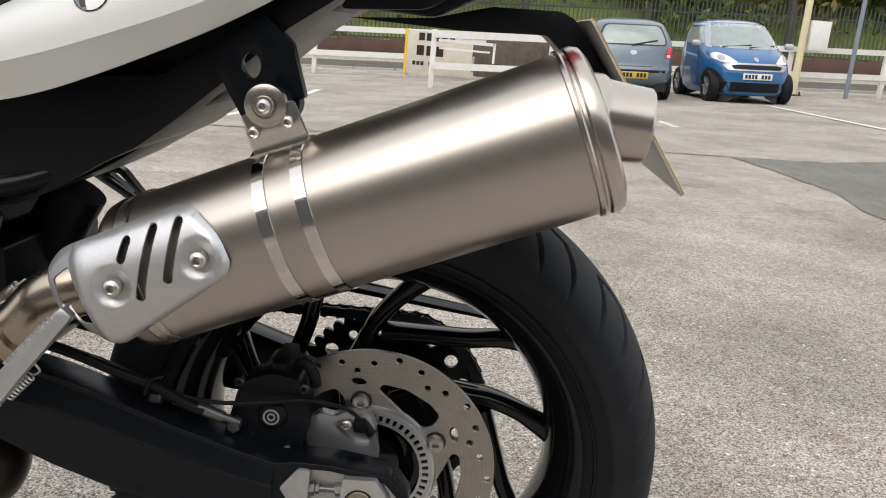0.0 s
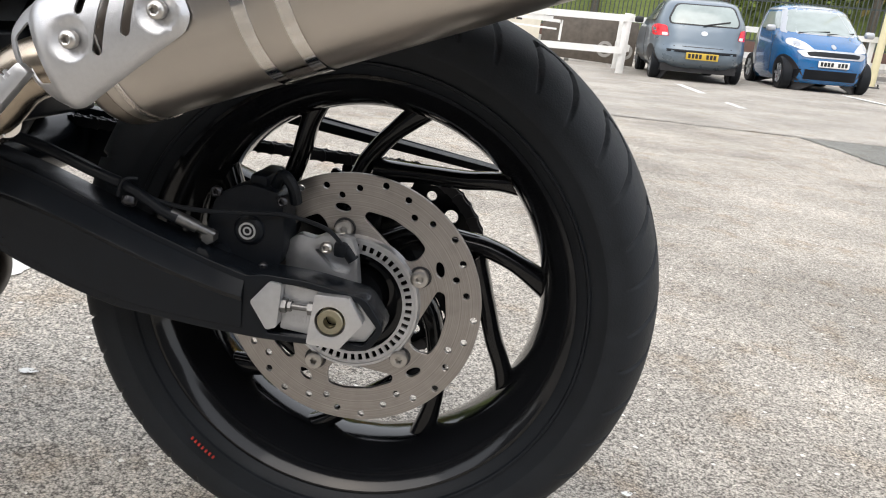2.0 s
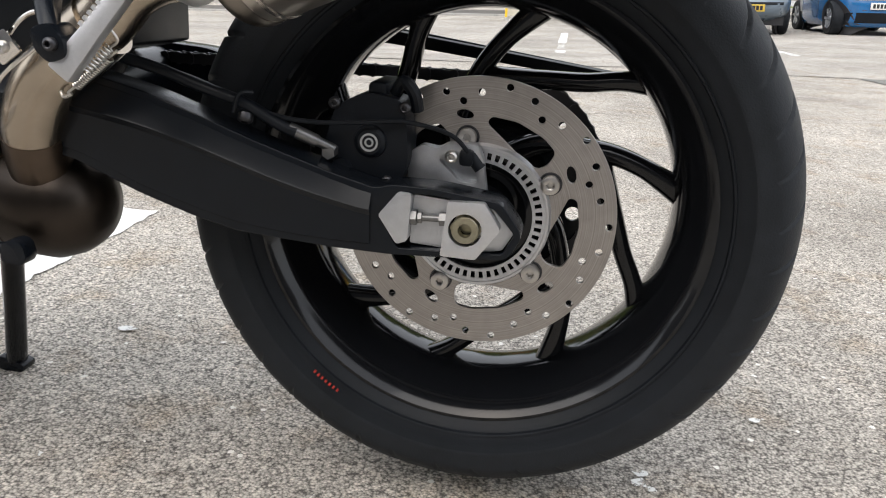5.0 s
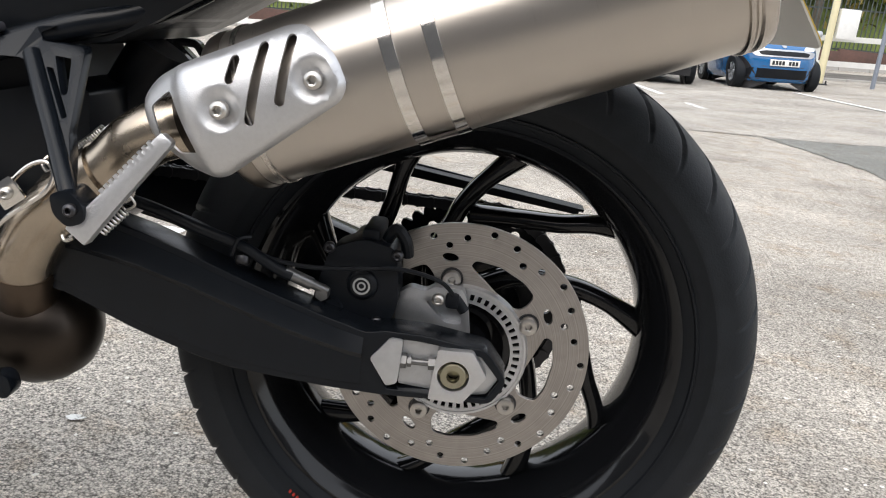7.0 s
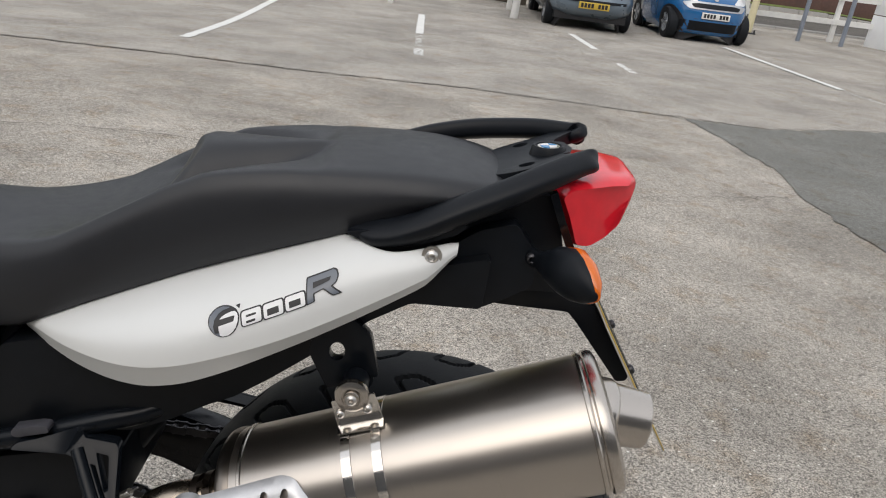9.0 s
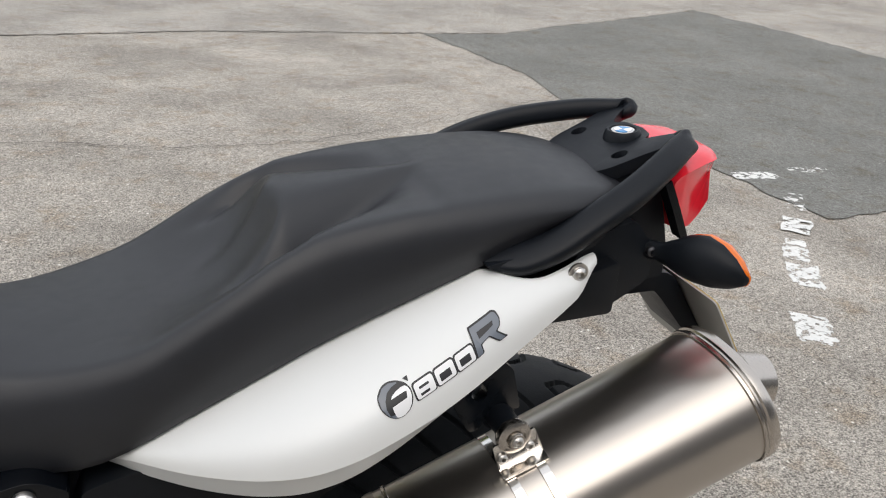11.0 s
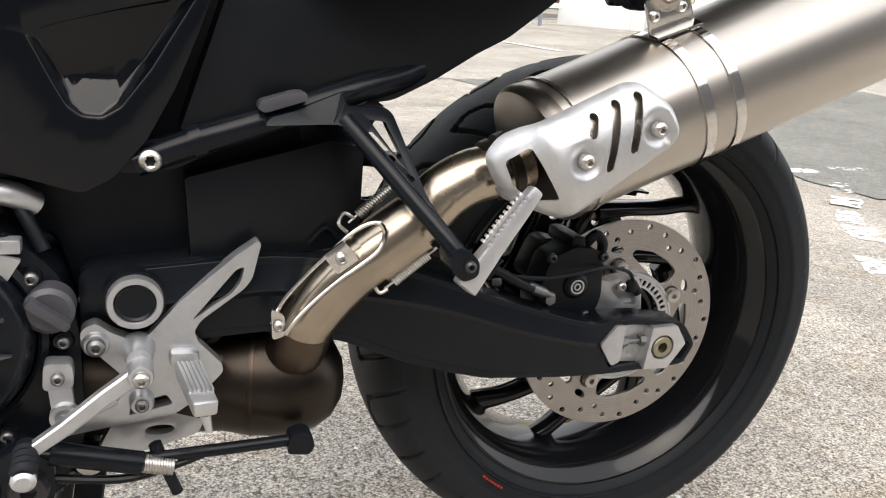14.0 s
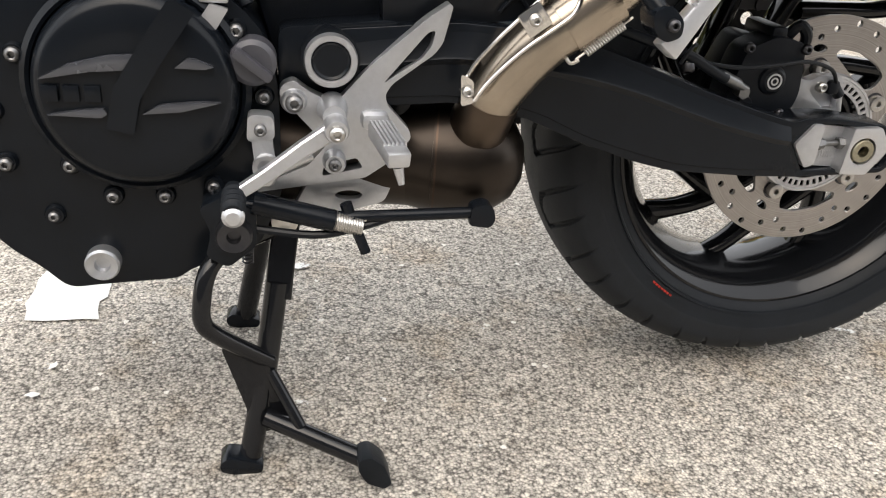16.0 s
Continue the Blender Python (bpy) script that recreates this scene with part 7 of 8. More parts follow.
bp("tread_pad", moved(bevelled(plate(rounded([(-0.010, -0.012), (0.008, -0.023), (0.016, -0.018), (0.010, 0.006), (-0.004, 0.021), (-0.016, 0.018), (-0.017, 0.006)], 0.005), -0.016, 0.012), 0.003), Matrix.Translation((-0.510, -0.238, 0.027)) @ Matrix.Rotation(radians(-6), 4, "Y")), M_RUBBER, "rubber tread pad", stand)
bp("pivot_washer", moved(lathe([(0.0, -0.004), (0.006, -0.006), (0.013, -0.004), (0.0135, 0.004)], 24), Matrix.Translation((-0.596, -0.150, 0.262))), M_BOLT, parent=stand)
bp("stand_spring", merge(*[spring((-0.634, -0.030 - 0.012 * k, 0.245), (-0.638, 0.0 - 0.012 * k, 0.14), 0.006, 0.0012, 20) for k in range(1)]), M_DARKBOLT, parent=stand)
bp("engine_underside", box(-0.66, -0.585, -0.10, 0.05, 0.24, 0.31, 0.01), M_FRAME, "black frame underside")

# ---- parked cars ----
class Shell:
    """A car's skin from level slices of (z, near end, far end, half width); the near end lies towards -y."""

    def __init__(self, rows, p=3.4):
        self.rows, self.p = rows, p

    def size(self, z):
        got = [lerp_table(z + d, self.rows) for d in (-0.03, -0.015, 0, 0.015, 0.03)]
        a, b, w = (sum(g[i] for g in got) / 5 for i in range(3))
        return (a + b) / 2, (b - a) / 2, w

    def end(self, x, z):
        yc, l, w = self.size(z)
        return yc - l * max(0.0, 1 - min(1, abs(x) / w) ** self.p) ** (1 / self.p)

    def flank(self, y, z):
        yc, l, w = self.size(z)
        return w * max(0.0, 1 - min(1, abs(y - yc) / l) ** self.p) ** (1 / self.p)

    def mesh(self):
        out = []
        z0, z1 = self.rows[0][0], self.rows[-1][0]
        for z in spread(z0, z1, 0.035):
            yc, l, w = self.size(z)
            k = 2 / self.p
            out.append([(w * math.copysign(abs(math.cos(t)) ** k, math.cos(t)), yc + l * math.copysign(abs(math.sin(t)) ** k, math.sin(t)), z) for t in (2 * math.pi * i / 72 for i in range(72))])
        return loft(out)

    def piece(self, loop, out, deep, side=0):
        """A piece let into the skin: its outline in (x, z) on the near end, or in (y, z) on a flank."""
        bm = bmesh.new()
        vs = [bm.verts.new((u, 0, z)) for u, z in loop]
        for i in range(len(vs)):
            bm.edges.new((vs[i - 1], vs[i]))
        bmesh.ops.triangle_fill(bm, use_beauty=True, use_dissolve=False, edges=bm.edges[:])
        for _ in range(3):
            es = [e for e in bm.edges if e.calc_length() > 0.07]
            if es:
                bmesh.ops.subdivide_edges(bm, edges=es, cuts=1)
                bmesh.ops.triangulate(bm, faces=bm.faces[:])
        got = bmesh.ops.extrude_face_region(bm, geom=bm.faces[:], use_keep_orig=True)
        inner = {g for g in got["geom"] if isinstance(g, bmesh.types.BMVert)}
        for v in bm.verts:
            o = -deep if v in inner else out
            u, z = v.co.x, v.co.z
            v.co = (u, self.end(u, z) - o, z) if not side else (side * (self.flank(u, z) + o), u, z)
        return bm


def both(pts, s):
    return [(s * x, z) for x, z in pts][::s]


def car_wheel(car, x, y, r, w):
    side = -1 if x < 0 else 1
    m = Matrix.Translation((x, y, r)) @ Matrix.Rotation(radians(90 * side), 4, "Z")
    tyre_ = lathe([(r * 0.62, -w / 2), (r * 0.93, -w / 2), (r, -w * 0.36), (r, w * 0.36), (r * 0.93, w / 2), (r * 0.62, w / 2)], 32, True)
    wheel = part("wheel", moved(tyre_, m), M_RUBBER, car)
    rim = lathe([(0.0, -w * 0.36), (r * 0.16, -w * 0.40), (r * 0.2, -w * 0.30), (r * 0.5, -w * 0.22), (r * 0.60, -w * 0.42), (r * 0.64, -w * 0.42), (r * 0.64, w * 0.3)], 28)
    part("rim", moved(rim, m), M_SILVER, wheel)
    for k in range(6):
        a = 2 * math.pi * k / 6
        spk = sweep([(r * 0.15 * math.cos(a), -w * 0.42, r * 0.15 * math.sin(a)), (r * 0.61 * math.cos(a), -w * 0.40, r * 0.61 * math.sin(a))], [(-0.022, -0.02), (0.022, -0.02), (0.016, 0.01), (-0.016, 0.01)], (0, 1, 0))
        part("rim_spoke", moved(spk, m), M_SILVER, wheel)


def bars(car, y, z, n, width, high, face, front):
    """A number plate: a coloured plate with plain dark bars."""
    p = part("number_plate", box(-width / 2, width / 2, y - 0.012, y + 0.012, z - high / 2, z + high / 2, 0.004), face, car)
    step = width * 0.9 / n
    s = -1 if front < 0 else 1
    for i in range(n):
        if i != n // 2:
            part("plate_bar", box(-width * 0.45 + step * (i + 0.12), -width * 0.45 + step * (i + 0.85), y + s * 0.0115 - 0.003, y + s * 0.0115 + 0.003, z - high * 0.32, z + high * 0.32), M_INK, p)


def small_city_car():
    """A tiny two-seater, its nose towards -y."""
    car = thing("city_car", "small two-seat city car, blue with silver frame, parked by the railing", "car")
    sh = Shell([(0.15, 0.12, 2.56, 0.70), (0.22, 0.04, 2.64, 0.755), (0.40, 0.0, 2.68, 0.775), (0.56, 0.0, 2.69, 0.785), (0.66, 0.03, 2.68, 0.785), (0.78, 0.12, 2.66, 0.78), (0.88, 0.28, 2.64, 0.77), (0.96, 0.47, 2.62, 0.75), (1.02, 0.60, 2.60, 0.735),
                (1.15, 0.78, 2.58, 0.70), (1.30, 1.00, 2.54, 0.655), (1.42, 1.20, 2.46, 0.605), (1.48, 1.38, 2.38, 0.54), (1.52, 1.62, 2.2, 0.42), (1.535, 1.85, 2.0, 0.15)])
    part("body", sh.mesh(), M_BLUE, car, "glossy blue body", 50)
    part("windscreen_frame", sh.piece(rounded([(-0.70, 0.985), (0.70, 0.985), (0.63, 1.26), (0.555, 1.445), (-0.555, 1.445), (-0.63, 1.26)], 0.06), 0.006, 0.02), M_SILVER, car, "silver roof frame")
    part("windscreen", sh.piece(rounded([(-0.645, 1.005), (0.645, 1.005), (0.575, 1.26), (0.505, 1.415), (-0.505, 1.415), (-0.575, 1.26)], 0.07), 0.012, 0.01), M_CARGLASS, car, "windscreen with sky reflection put into its pale colour")
    part("roof", sh.piece([(-0.53, 1.455), (0.53, 1.455), (0.40, 1.515), (-0.40, 1.515)], 0.006, 0.02), M_SILVER, car, "silver roof edge")
    for s in (-1, 1):
        part("side_window", sh.piece(rounded([(1.02, 1.05), (1.95, 1.06), (1.95, 1.36), (1.36, 1.37)], 0.05), 0.008, 0.01, s), M_CARGLASS, car)
        part("roof_rail", sh.piece(rounded([(0.80, 0.99), (0.90, 1.00), (1.33, 1.40), (2.05, 1.40), (2.02, 1.05), (1.84, 0.80), (1.88, 0.36), (2.05, 0.36), (2.10, 0.80), (2.38, 1.05), (2.42, 1.44), (1.28, 1.44)], 0.03), 0.010, 0.01, s), M_SILVER, car, "silver frame arch")
        part("headlamp", sh.piece(rounded(both([(0.33, 0.735), (0.56, 0.725), (0.70, 0.80), (0.685, 0.885), (0.60, 0.91), (0.45, 0.84)], s), 0.045), 0.012, 0.02), M_LAMP, car, "clear almond-shaped headlamp")
        part("lamp_reflector", sh.piece(circle(s * 0.575, 0.815, 0.052, 20), 0.016, 0.0), M_SILVER, car)
        part("mirror", bevelled(box(min(s * 0.79, s * 0.96), max(s * 0.79, s * 0.96), 0.86, 0.96, 0.99, 1.11, 0.04, 3), 0.003), M_SILVER, car)
        part("door_line", sh.piece([(0.96, 0.34), (0.975, 0.34), (0.99, 1.0), (0.975, 1.0)], 0.003, 0.01, s), M_INK, car)
        part("wheel_arch", sh.piece(circle(0.44, 0.27, 0.345, 32), 0.004, 0.01, s), M_INK, car)
        part("wheel_arch", sh.piece(circle(2.27, 0.27, 0.345, 32), 0.004, 0.01, s), M_INK, car)
    part("grille_surround", sh.piece(rounded([(-0.50, 0.60), (0.50, 0.60), (0.60, 0.70), (0.40, 0.735), (-0.40, 0.735), (-0.60, 0.70)], 0.05), 0.018, 0.02), M_SILVER, car, "silver grille surround")
    part("grille", sh.piece(rounded([(-0.42, 0.625), (0.42, 0.625), (0.46, 0.685), (0.34, 0.705), (-0.34, 0.705), (-0.46, 0.685)], 0.03), 0.022, 0.0), M_PLASTIC, car)
    part("lower_grille", sh.piece(rounded([(-0.58, 0.22), (0.58, 0.22), (0.64, 0.33), (0.56, 0.39), (-0.56, 0.39), (-0.64, 0.33)], 0.03), 0.006, 0.02), M_PLASTIC, car)
    part("bumper_line", sh.piece([(-0.70, 0.425), (0.70, 0.425), (0.70, 0.433), (-0.70, 0.433)], 0.003, 0.01), M_INK, car)
    part("badge", sh.piece(circle(0, 0.80, 0.040, 20), 0.014, 0.0), M_SILVER, car)
    for x0, x1 in ((-0.48, 0.06), (0.0, 0.52)):
        part("wiper", rod((x0, sh.end(x0, 1.0) - 0.02, 1.005), (x1, sh.end(x1, 1.05) - 0.025, 1.055), 0.012, 6), M_INK, car)
    bars(car, -0.015, 0.50, 8, 0.52, 0.11, M_PLATEW, -1)
    for x, y in ((-0.665, 0.47), (0.665, 0.47), (-0.67, 2.25), (0.67, 2.25)):
        car_wheel(car, x, y, 0.285, 0.185)
    part("underside", box(-0.60, 0.60, 0.25, 2.5, 0.16, 0.3), M_INK, car)
    return car


def hatchback():
    """A three-door hatchback of the nineties, its tail towards -y."""
    car = thing("hatchback", "old grey-blue hatchback seen from behind, parked by the railing", "car")
    sh = Shell([(0.24, 0.20, 3.60, 0.70), (0.32, 0.02, 3.75, 0.775), (0.42, -0.03, 3.80, 0.81), (0.55, -0.03, 3.80, 0.82), (0.60, 0.02, 3.78, 0.82), (0.75, 0.05, 3.70, 0.815), (0.90, 0.09, 3.40, 0.805), (0.97, 0.13, 2.90, 0.785),
                (1.06, 0.18, 2.6, 0.75), (1.20, 0.27, 2.25, 0.685), (1.32, 0.38, 1.95, 0.62), (1.39, 0.55, 1.75, 0.55), (1.425, 0.78, 1.58, 0.44), (1.44, 1.0, 1.4, 0.2)], 4.2)
    part("body", sh.mesh(), M_GREYCAR, car, "faded grey-blue paint", 50)
    part("rear_window", sh.piece(rounded([(-0.56, 0.965), (0.56, 0.965), (0.585, 1.06), (0.48, 1.325), (-0.48, 1.325), (-0.585, 1.06)], 0.09), 0.006, 0.012), M_INK, car, "black window seal")
    part("window_glass", sh.piece(rounded([(-0.535, 0.985), (0.535, 0.985), (0.555, 1.06), (0.455, 1.305), (-0.455, 1.305), (-0.555, 1.06)], 0.085), 0.011, 0.0), M_CARGLASS, car, "window glass with sky reflection put into its pale colour")
    for s in (-1, 1):
        part("side_window", sh.piece(rounded([(0.62, 1.00), (2.35, 0.99), (1.78, 1.33), (0.78, 1.33)], 0.06), 0.006, 0.01, s), M_INK, car)
        for y0, y1, t0, t1 in ((0.68, 1.32, 0.82, 1.30), (1.42, 2.25, 1.40, 1.72)):
            part("side_glass", sh.piece(rounded([(y0, 1.02), (y1, 1.01), (t1, 1.31), (t0, 1.31)], 0.05), 0.010, 0.0, s), M_CARGLASS, car)
        part("tail_lamp", sh.piece(rounded(both([(0.56, 0.76), (0.775, 0.755), (0.785, 0.90), (0.745, 0.955), (0.60, 0.93)], s), 0.03), 0.014, 0.02), M_RED, car, "red tail lamp")
        part("tail_lamp_clear", sh.piece(rounded(both([(0.575, 0.77), (0.66, 0.765), (0.66, 0.815), (0.585, 0.815)], s), 0.01), 0.018, 0.0), M_LAMP, car)
        part("mirror", box(min(s * 0.80, s * 0.96), max(s * 0.80, s * 0.96), 2.15, 2.25, 0.95, 1.07, 0.03), M_INK, car)
        part("door_line", sh.piece([(1.36, 0.36), (1.372, 0.36), (1.372, 0.98), (1.36, 0.98)], 0.003, 0.01, s), M_INK, car)
        part("wheel_arch", sh.piece(circle(0.62, 0.27, 0.335, 32), 0.004, 0.01, s), M_INK, car)
        part("wheel_arch", sh.piece(circle(3.08, 0.27, 0.335, 32), 0.004, 0.01, s), M_INK, car)
    part("bumper_strip", sh.piece([(-0.74, 0.505), (0.74, 0.505), (0.74, 0.55), (-0.74, 0.55)], 0.012, 0.01), M_PLASTIC, car, "dark bumper strip")
    part("hatch_line", sh.piece([(-0.62, 0.600), (0.62, 0.600), (0.62, 0.612), (-0.62, 0.612)], 0.003, 0.01), M_INK, car)
    part("rear_wiper", rod((-0.03, sh.end(0, 0.97) - 0.025, 0.97), (0.40, sh.end(0.4, 1.05) - 0.025, 1.06), 0.013, 6), M_INK, car)
    part("badge", sh.piece(circle(0, 0.84, 0.055, 20, 0.04), 0.012, 0.0), M_SILVER, car)
    bars(car, -0.045, 0.455, 8, 0.52, 0.115, M_PLATEY, -1)
    for x, y in ((-0.665, 0.64), (0.665, 0.64), (-0.665, 3.06), (0.665, 3.06)):
        car_wheel(car, x, y, 0.28, 0.175)
    part("underside", box(-0.62, 0.62, 0.2, 3.6, 0.17, 0.3), M_INK, car)
    return car


LEAN_FAR = Matrix.Rotation(-math.atan(0.045), 4, "Y")
CITY_AT, HATCH_AT = (4.62, 13.45), (2.50, 13.0)
car_a = small_city_car()
car_a.matrix_basis = Matrix.Translation((CITY_AT[0], CITY_AT[1], height(*CITY_AT) - 0.004)) @ LEAN_FAR @ Matrix.Rotation(radians(4), 4, "Z") @ Matrix.Diagonal((0.93, 0.93, 0.91, 1))
car_b = hatchback()
car_b.matrix_basis = Matrix.Translation((HATCH_AT[0], HATCH_AT[1], height(*HATCH_AT) - 0.004)) @ LEAN_FAR @ Matrix.Rotation(radians(0), 4, "Z") @ Matrix.Diagonal((0.95, 0.97, 0.91, 1))

# ---- railings, posts, boards, wall ----
def on(x, y, z=0.0):
    return (x, y, height(x, y) + z)


def railing(a, b, posts, label, rails=(0.42, 0.92)):
    """Square posts with two flat rails."""
    a, b = V(a), V(b)
    d = (b - a).normalized()
    turn = Matrix.Rotation(math.atan2(d.y, d.x), 4, "Z")
    fence = thing("railing", label, "railing", on(a.x, a.y))
    back = Matrix.Translation(fence.location).inverted()
    for i in range(posts):
        p = a + (b - a) * i / (posts - 1)
        part("post", moved(box(-0.045, 0.045, -0.045, 0.045, -0.05, 0.98, 0.006), back @ Matrix.Translation(on(p.x, p.y)) @ turn), M_RAIL, fence)
    for z in rails:
        n = 12
        pts = [on(*(a + (b - a) * i / n), z) for i in range(n + 1)]
        part("rail", moved(sweep(pts, [(-0.055, -0.022), (0.055, -0.022), (0.055, 0.022), (-0.055, 0.022)], (0.0, 1, 0) if abs(d.x) > 0.5 else (1, 0, 0)), back @ Matrix.Translation(V((-d.y, d.x, 0)) * -0.066)), M_RAIL, fence)
    return fence


railing((-9.2, 16.9), (-1.5, 16.9), 5, "white painted steel railing beside the road")
railing((-1.5, 16.9), (14.3, 17.6), 9, "white painted steel railing beside the road")
railing((-0.78, 13.75), (1.30, 13.75), 2, "short white railing at the edge of the yard", (0.38, 0.9))
railing((1.34, 13.8), (1.34, 16.85), 3, "white railing that runs back to the road")

# banners tied to the railing; their lettering is bars
banner = thing("banner", "weathered cream banner with dark lettering tied to the railing", "banner", on(-0.35, 16.80))
part("sheet", box(-1.15, 0.20, -0.012, 0.0, 0.05, 0.90, 0.004), M_BANNER, banner)
part("edge", box(-1.20, -1.15, -0.016, 0.004, 0.02, 0.93), M_SIGNY, banner, "yellow edge strip")
part("heading_bars", merge(*[box(-0.92 + 0.155 * i, -0.80 + 0.155 * i, -0.018, -0.010, 0.72, 0.87) for i in range(5)]), M_INK, banner)
part("line_bars", merge(*[box(-1.02 + 0.083 * i, -0.955 + 0.083 * i, -0.018, -0.010, 0.22, 0.30) for i in range(14) if i not in (3,)]), M_INK, banner)
part("faded_bars", merge(*[box(-0.95 + 0.2 * i, -0.80 + 0.2 * i, -0.016, -0.010, 0.42, 0.62) for i in range(3)]), M_COPPER, banner)
banner2 = thing("banner", "dark brown picture banner tied to the railing", "banner", on(0.65, 16.80))
part("sheet", box(-0.75, 1.15, -0.012, 0.0, 0.05, 0.90, 0.004), M_BROWN, banner2)
part("shapes", merge(*[moved(lathe([(0.10, -0.016), (0.16, -0.016), (0.16, -0.008), (0.10, -0.008)], 20, True), Matrix.Translation((x, 0, 0.32))) for x in (0.55, 0.95)]), M_KERB, banner2)
tray = thing("notice_frame", "white metal notice frame on the railing post", "notice frame", on(-0.70, 13.70))
part("frame", merge(box(0.0, 0.95, -0.02, 0.02, 0.78, 0.83), box(0.02, 0.88, -0.03, 0.0, 0.66, 0.69), box(0.93, 0.97, -0.02, 0.02, 0.50, 0.83), box(0.40, 0.80, -0.02, 0.02, 0.83, 0.87)), M_RAIL, tray)

# lamp column, posts with a yellow board
pole = thing("lamp_column", "cream painted steel column beside the railing", "lamp post", on(6.45, 16.9))
part("shaft", rod((0, 0, 0), (0.0, 0, 7.0), 0.075, 20, 0.05), M_CREAM, pole)
part("base_plate", merge(box(-0.13, 0.13, -0.13, 0.13, -0.03, 0.03, 0.004), *[rod((sx * 0.1, sy * 0.1, 0.0), (sx * 0.1, sy * 0.1, 0.09), 0.018, 8) for sx in (-1, 1) for sy in (-1, 1)]), M_DARKBOLT, pole)
part("control_box", box(0.10, 0.48, -0.10, 0.06, 0.92, 1.5, 0.01), M_RAIL, pole, "white control box")
signp = thing("sign_posts", "two galvanised posts with a yellow board", "sign", on(7.35, 16.5))
for x in (0.0, 0.85):
    part("post", rod((x, -0.12 * x, -0.1), (x, -0.12 * x, 4.2), 0.045, 14), M_GALV, signp)
part("board", box(-0.35, 1.6, -0.10, -0.06, 2.75, 3.6, 0.01), M_SIGNY, signp, "yellow board")
part("board_bars", merge(*[box(-0.2, 1.4, -0.106, -0.098, 3.35 - 0.14 * i, 3.41 - 0.14 * i) for i in range(4)]), M_INK, signp)

# white wall on the yard's right-hand side
WA, WB = V((16.5, 2.7)), V((9.75, 16.2))
wd = (WB - WA).normalized()
wall_m = Matrix.Translation(on(WA.x, WA.y, -0.25)) @ Matrix.Rotation(math.atan2(wd.y, wd.x), 4, "Z")
LW = (WB - WA).length
wall = part("wall_east", moved(box(0, LW, -0.30, 0.0, 0.0, 4.2), wall_m), M_WALL)
tagged(wall, "white painted blockwork wall with shallow piers", "wall", "", "structure")
rng = random.Random(4)
panel_mesh = None
n = 0
for i in range(7):
    x0 = 0.15 + i * 2.35
    part("pier", moved(box(x0 - 0.17, x0 + 0.17, -0.01, 0.09, 0.0, 4.2, 0.01), wall_m), M_WALL, wall)
    for j in range(6):
        part("panel", moved(box(x0 + 0.19, x0 + 2.16, -0.01, 0.022 + 0.006 * rng.random(), 0.05 + 0.70 * j, 0.735 + 0.70 * j, 0.006), wall_m), M_WALL, wall)


def words(text, size, m, mat, parent, name="lettering"):
    cu = bpy.data.curves.new(name, "FONT")
    cu.body, cu.size, cu.align_x, cu.align_y, cu.extrude = text, size, "CENTER", "CENTER", 0.003
    tmp = bpy.data.objects.new(name, cu)
    scene.collection.objects.link(tmp)
    me = bpy.data.meshes.new_from_object(tmp.evaluated_get(bpy.context.evaluated_depsgraph_get()))
    bpy.data.objects.remove(tmp)
    me.materials.clear()
    me.materials.append(mat)
    ob = new(name, me)
    ob.parent = parent
    ob.matrix_basis = m
    return ob


UPRIGHT = Matrix.Rotation(radians(90), 4, "X")
BOARD_AT = (8.98, 12.5)
face_turn = Matrix.Rotation(radians(-32), 4, "Z")
board = thing("sign_board", "yellow board with black lettering in a white frame", "sign", on(*BOARD_AT))
board.rotation_euler = (0, 0, radians(-32))
part("frame", merge(box(-0.27, 0.27, -0.02, 0.03, 0.0, 1.12, 0.008)), M_RAIL, board)
part("face", box(-0.225, 0.225, -0.028, -0.015, 0.10, 1.08, 0.003), M_SIGNY, board)
for k, w in enumerate(("BIKES", "WANTED", "FOR", "CASH")):
    words(w, (0.155, 0.125, 0.15, 0.155)[k], Matrix.Translation((0, -0.031, 0.95 - 0.235 * k)) @ UPRIGHT, M_INK, board)
trestle = thing("barrier", "white painted metal barrier standing against the wall", "barrier", on(9.75, 12.15))
trestle.rotation_euler = (0, 0, radians(-32))
part("frame", merge(box(-0.42, -0.36, -0.03, 0.03, 0, 1.0), box(0.62, 0.68, -0.03, 0.03, 0, 1.0), box(-0.42, 0.68, -0.03, 0.03, 0.92, 1.0), box(-0.42, 0.68, -0.03, 0.03, 0.16, 0.24), box(0.10, 0.16, -0.03, 0.03, 0.2, 0.95), box(-0.42, 0.68, -0.02, 0.02, 0.55, 0.6)), M_RAIL, trestle)
part("sheet", box(-0.36, 0.62, 0.0, 0.015, 0.0, 0.95), M_WALL, trestle)
warn = thing("warning_sign", "small yellow and pink warning sign on the white wall", "sign")
WS = wall_m @ Matrix.Translation((10.2, 0.115, 1.5)) @ Matrix.Rotation(radians(180), 4, "Z")
warn.matrix_basis = WS
part("plate", box(-0.21, 0.21, -0.006, 0.006, -0.16, 0.16, 0.003), M_KERB, warn, "pinkish lower half")
part("band", box(-0.21, 0.21, -0.010, -0.004, 0.03, 0.16), M_SIGNY, warn)
words("WARNING", 0.085, Matrix.Translation((0, -0.012, 0.095)) @ UPRIGHT, M_INK, warn)
part("line_bars", merge(*[box(-0.17, 0.17, -0.010, -0.004, -0.03 - 0.05 * i, -0.005 - 0.05 * i) for i in range(3)]), M_COPPER, warn)

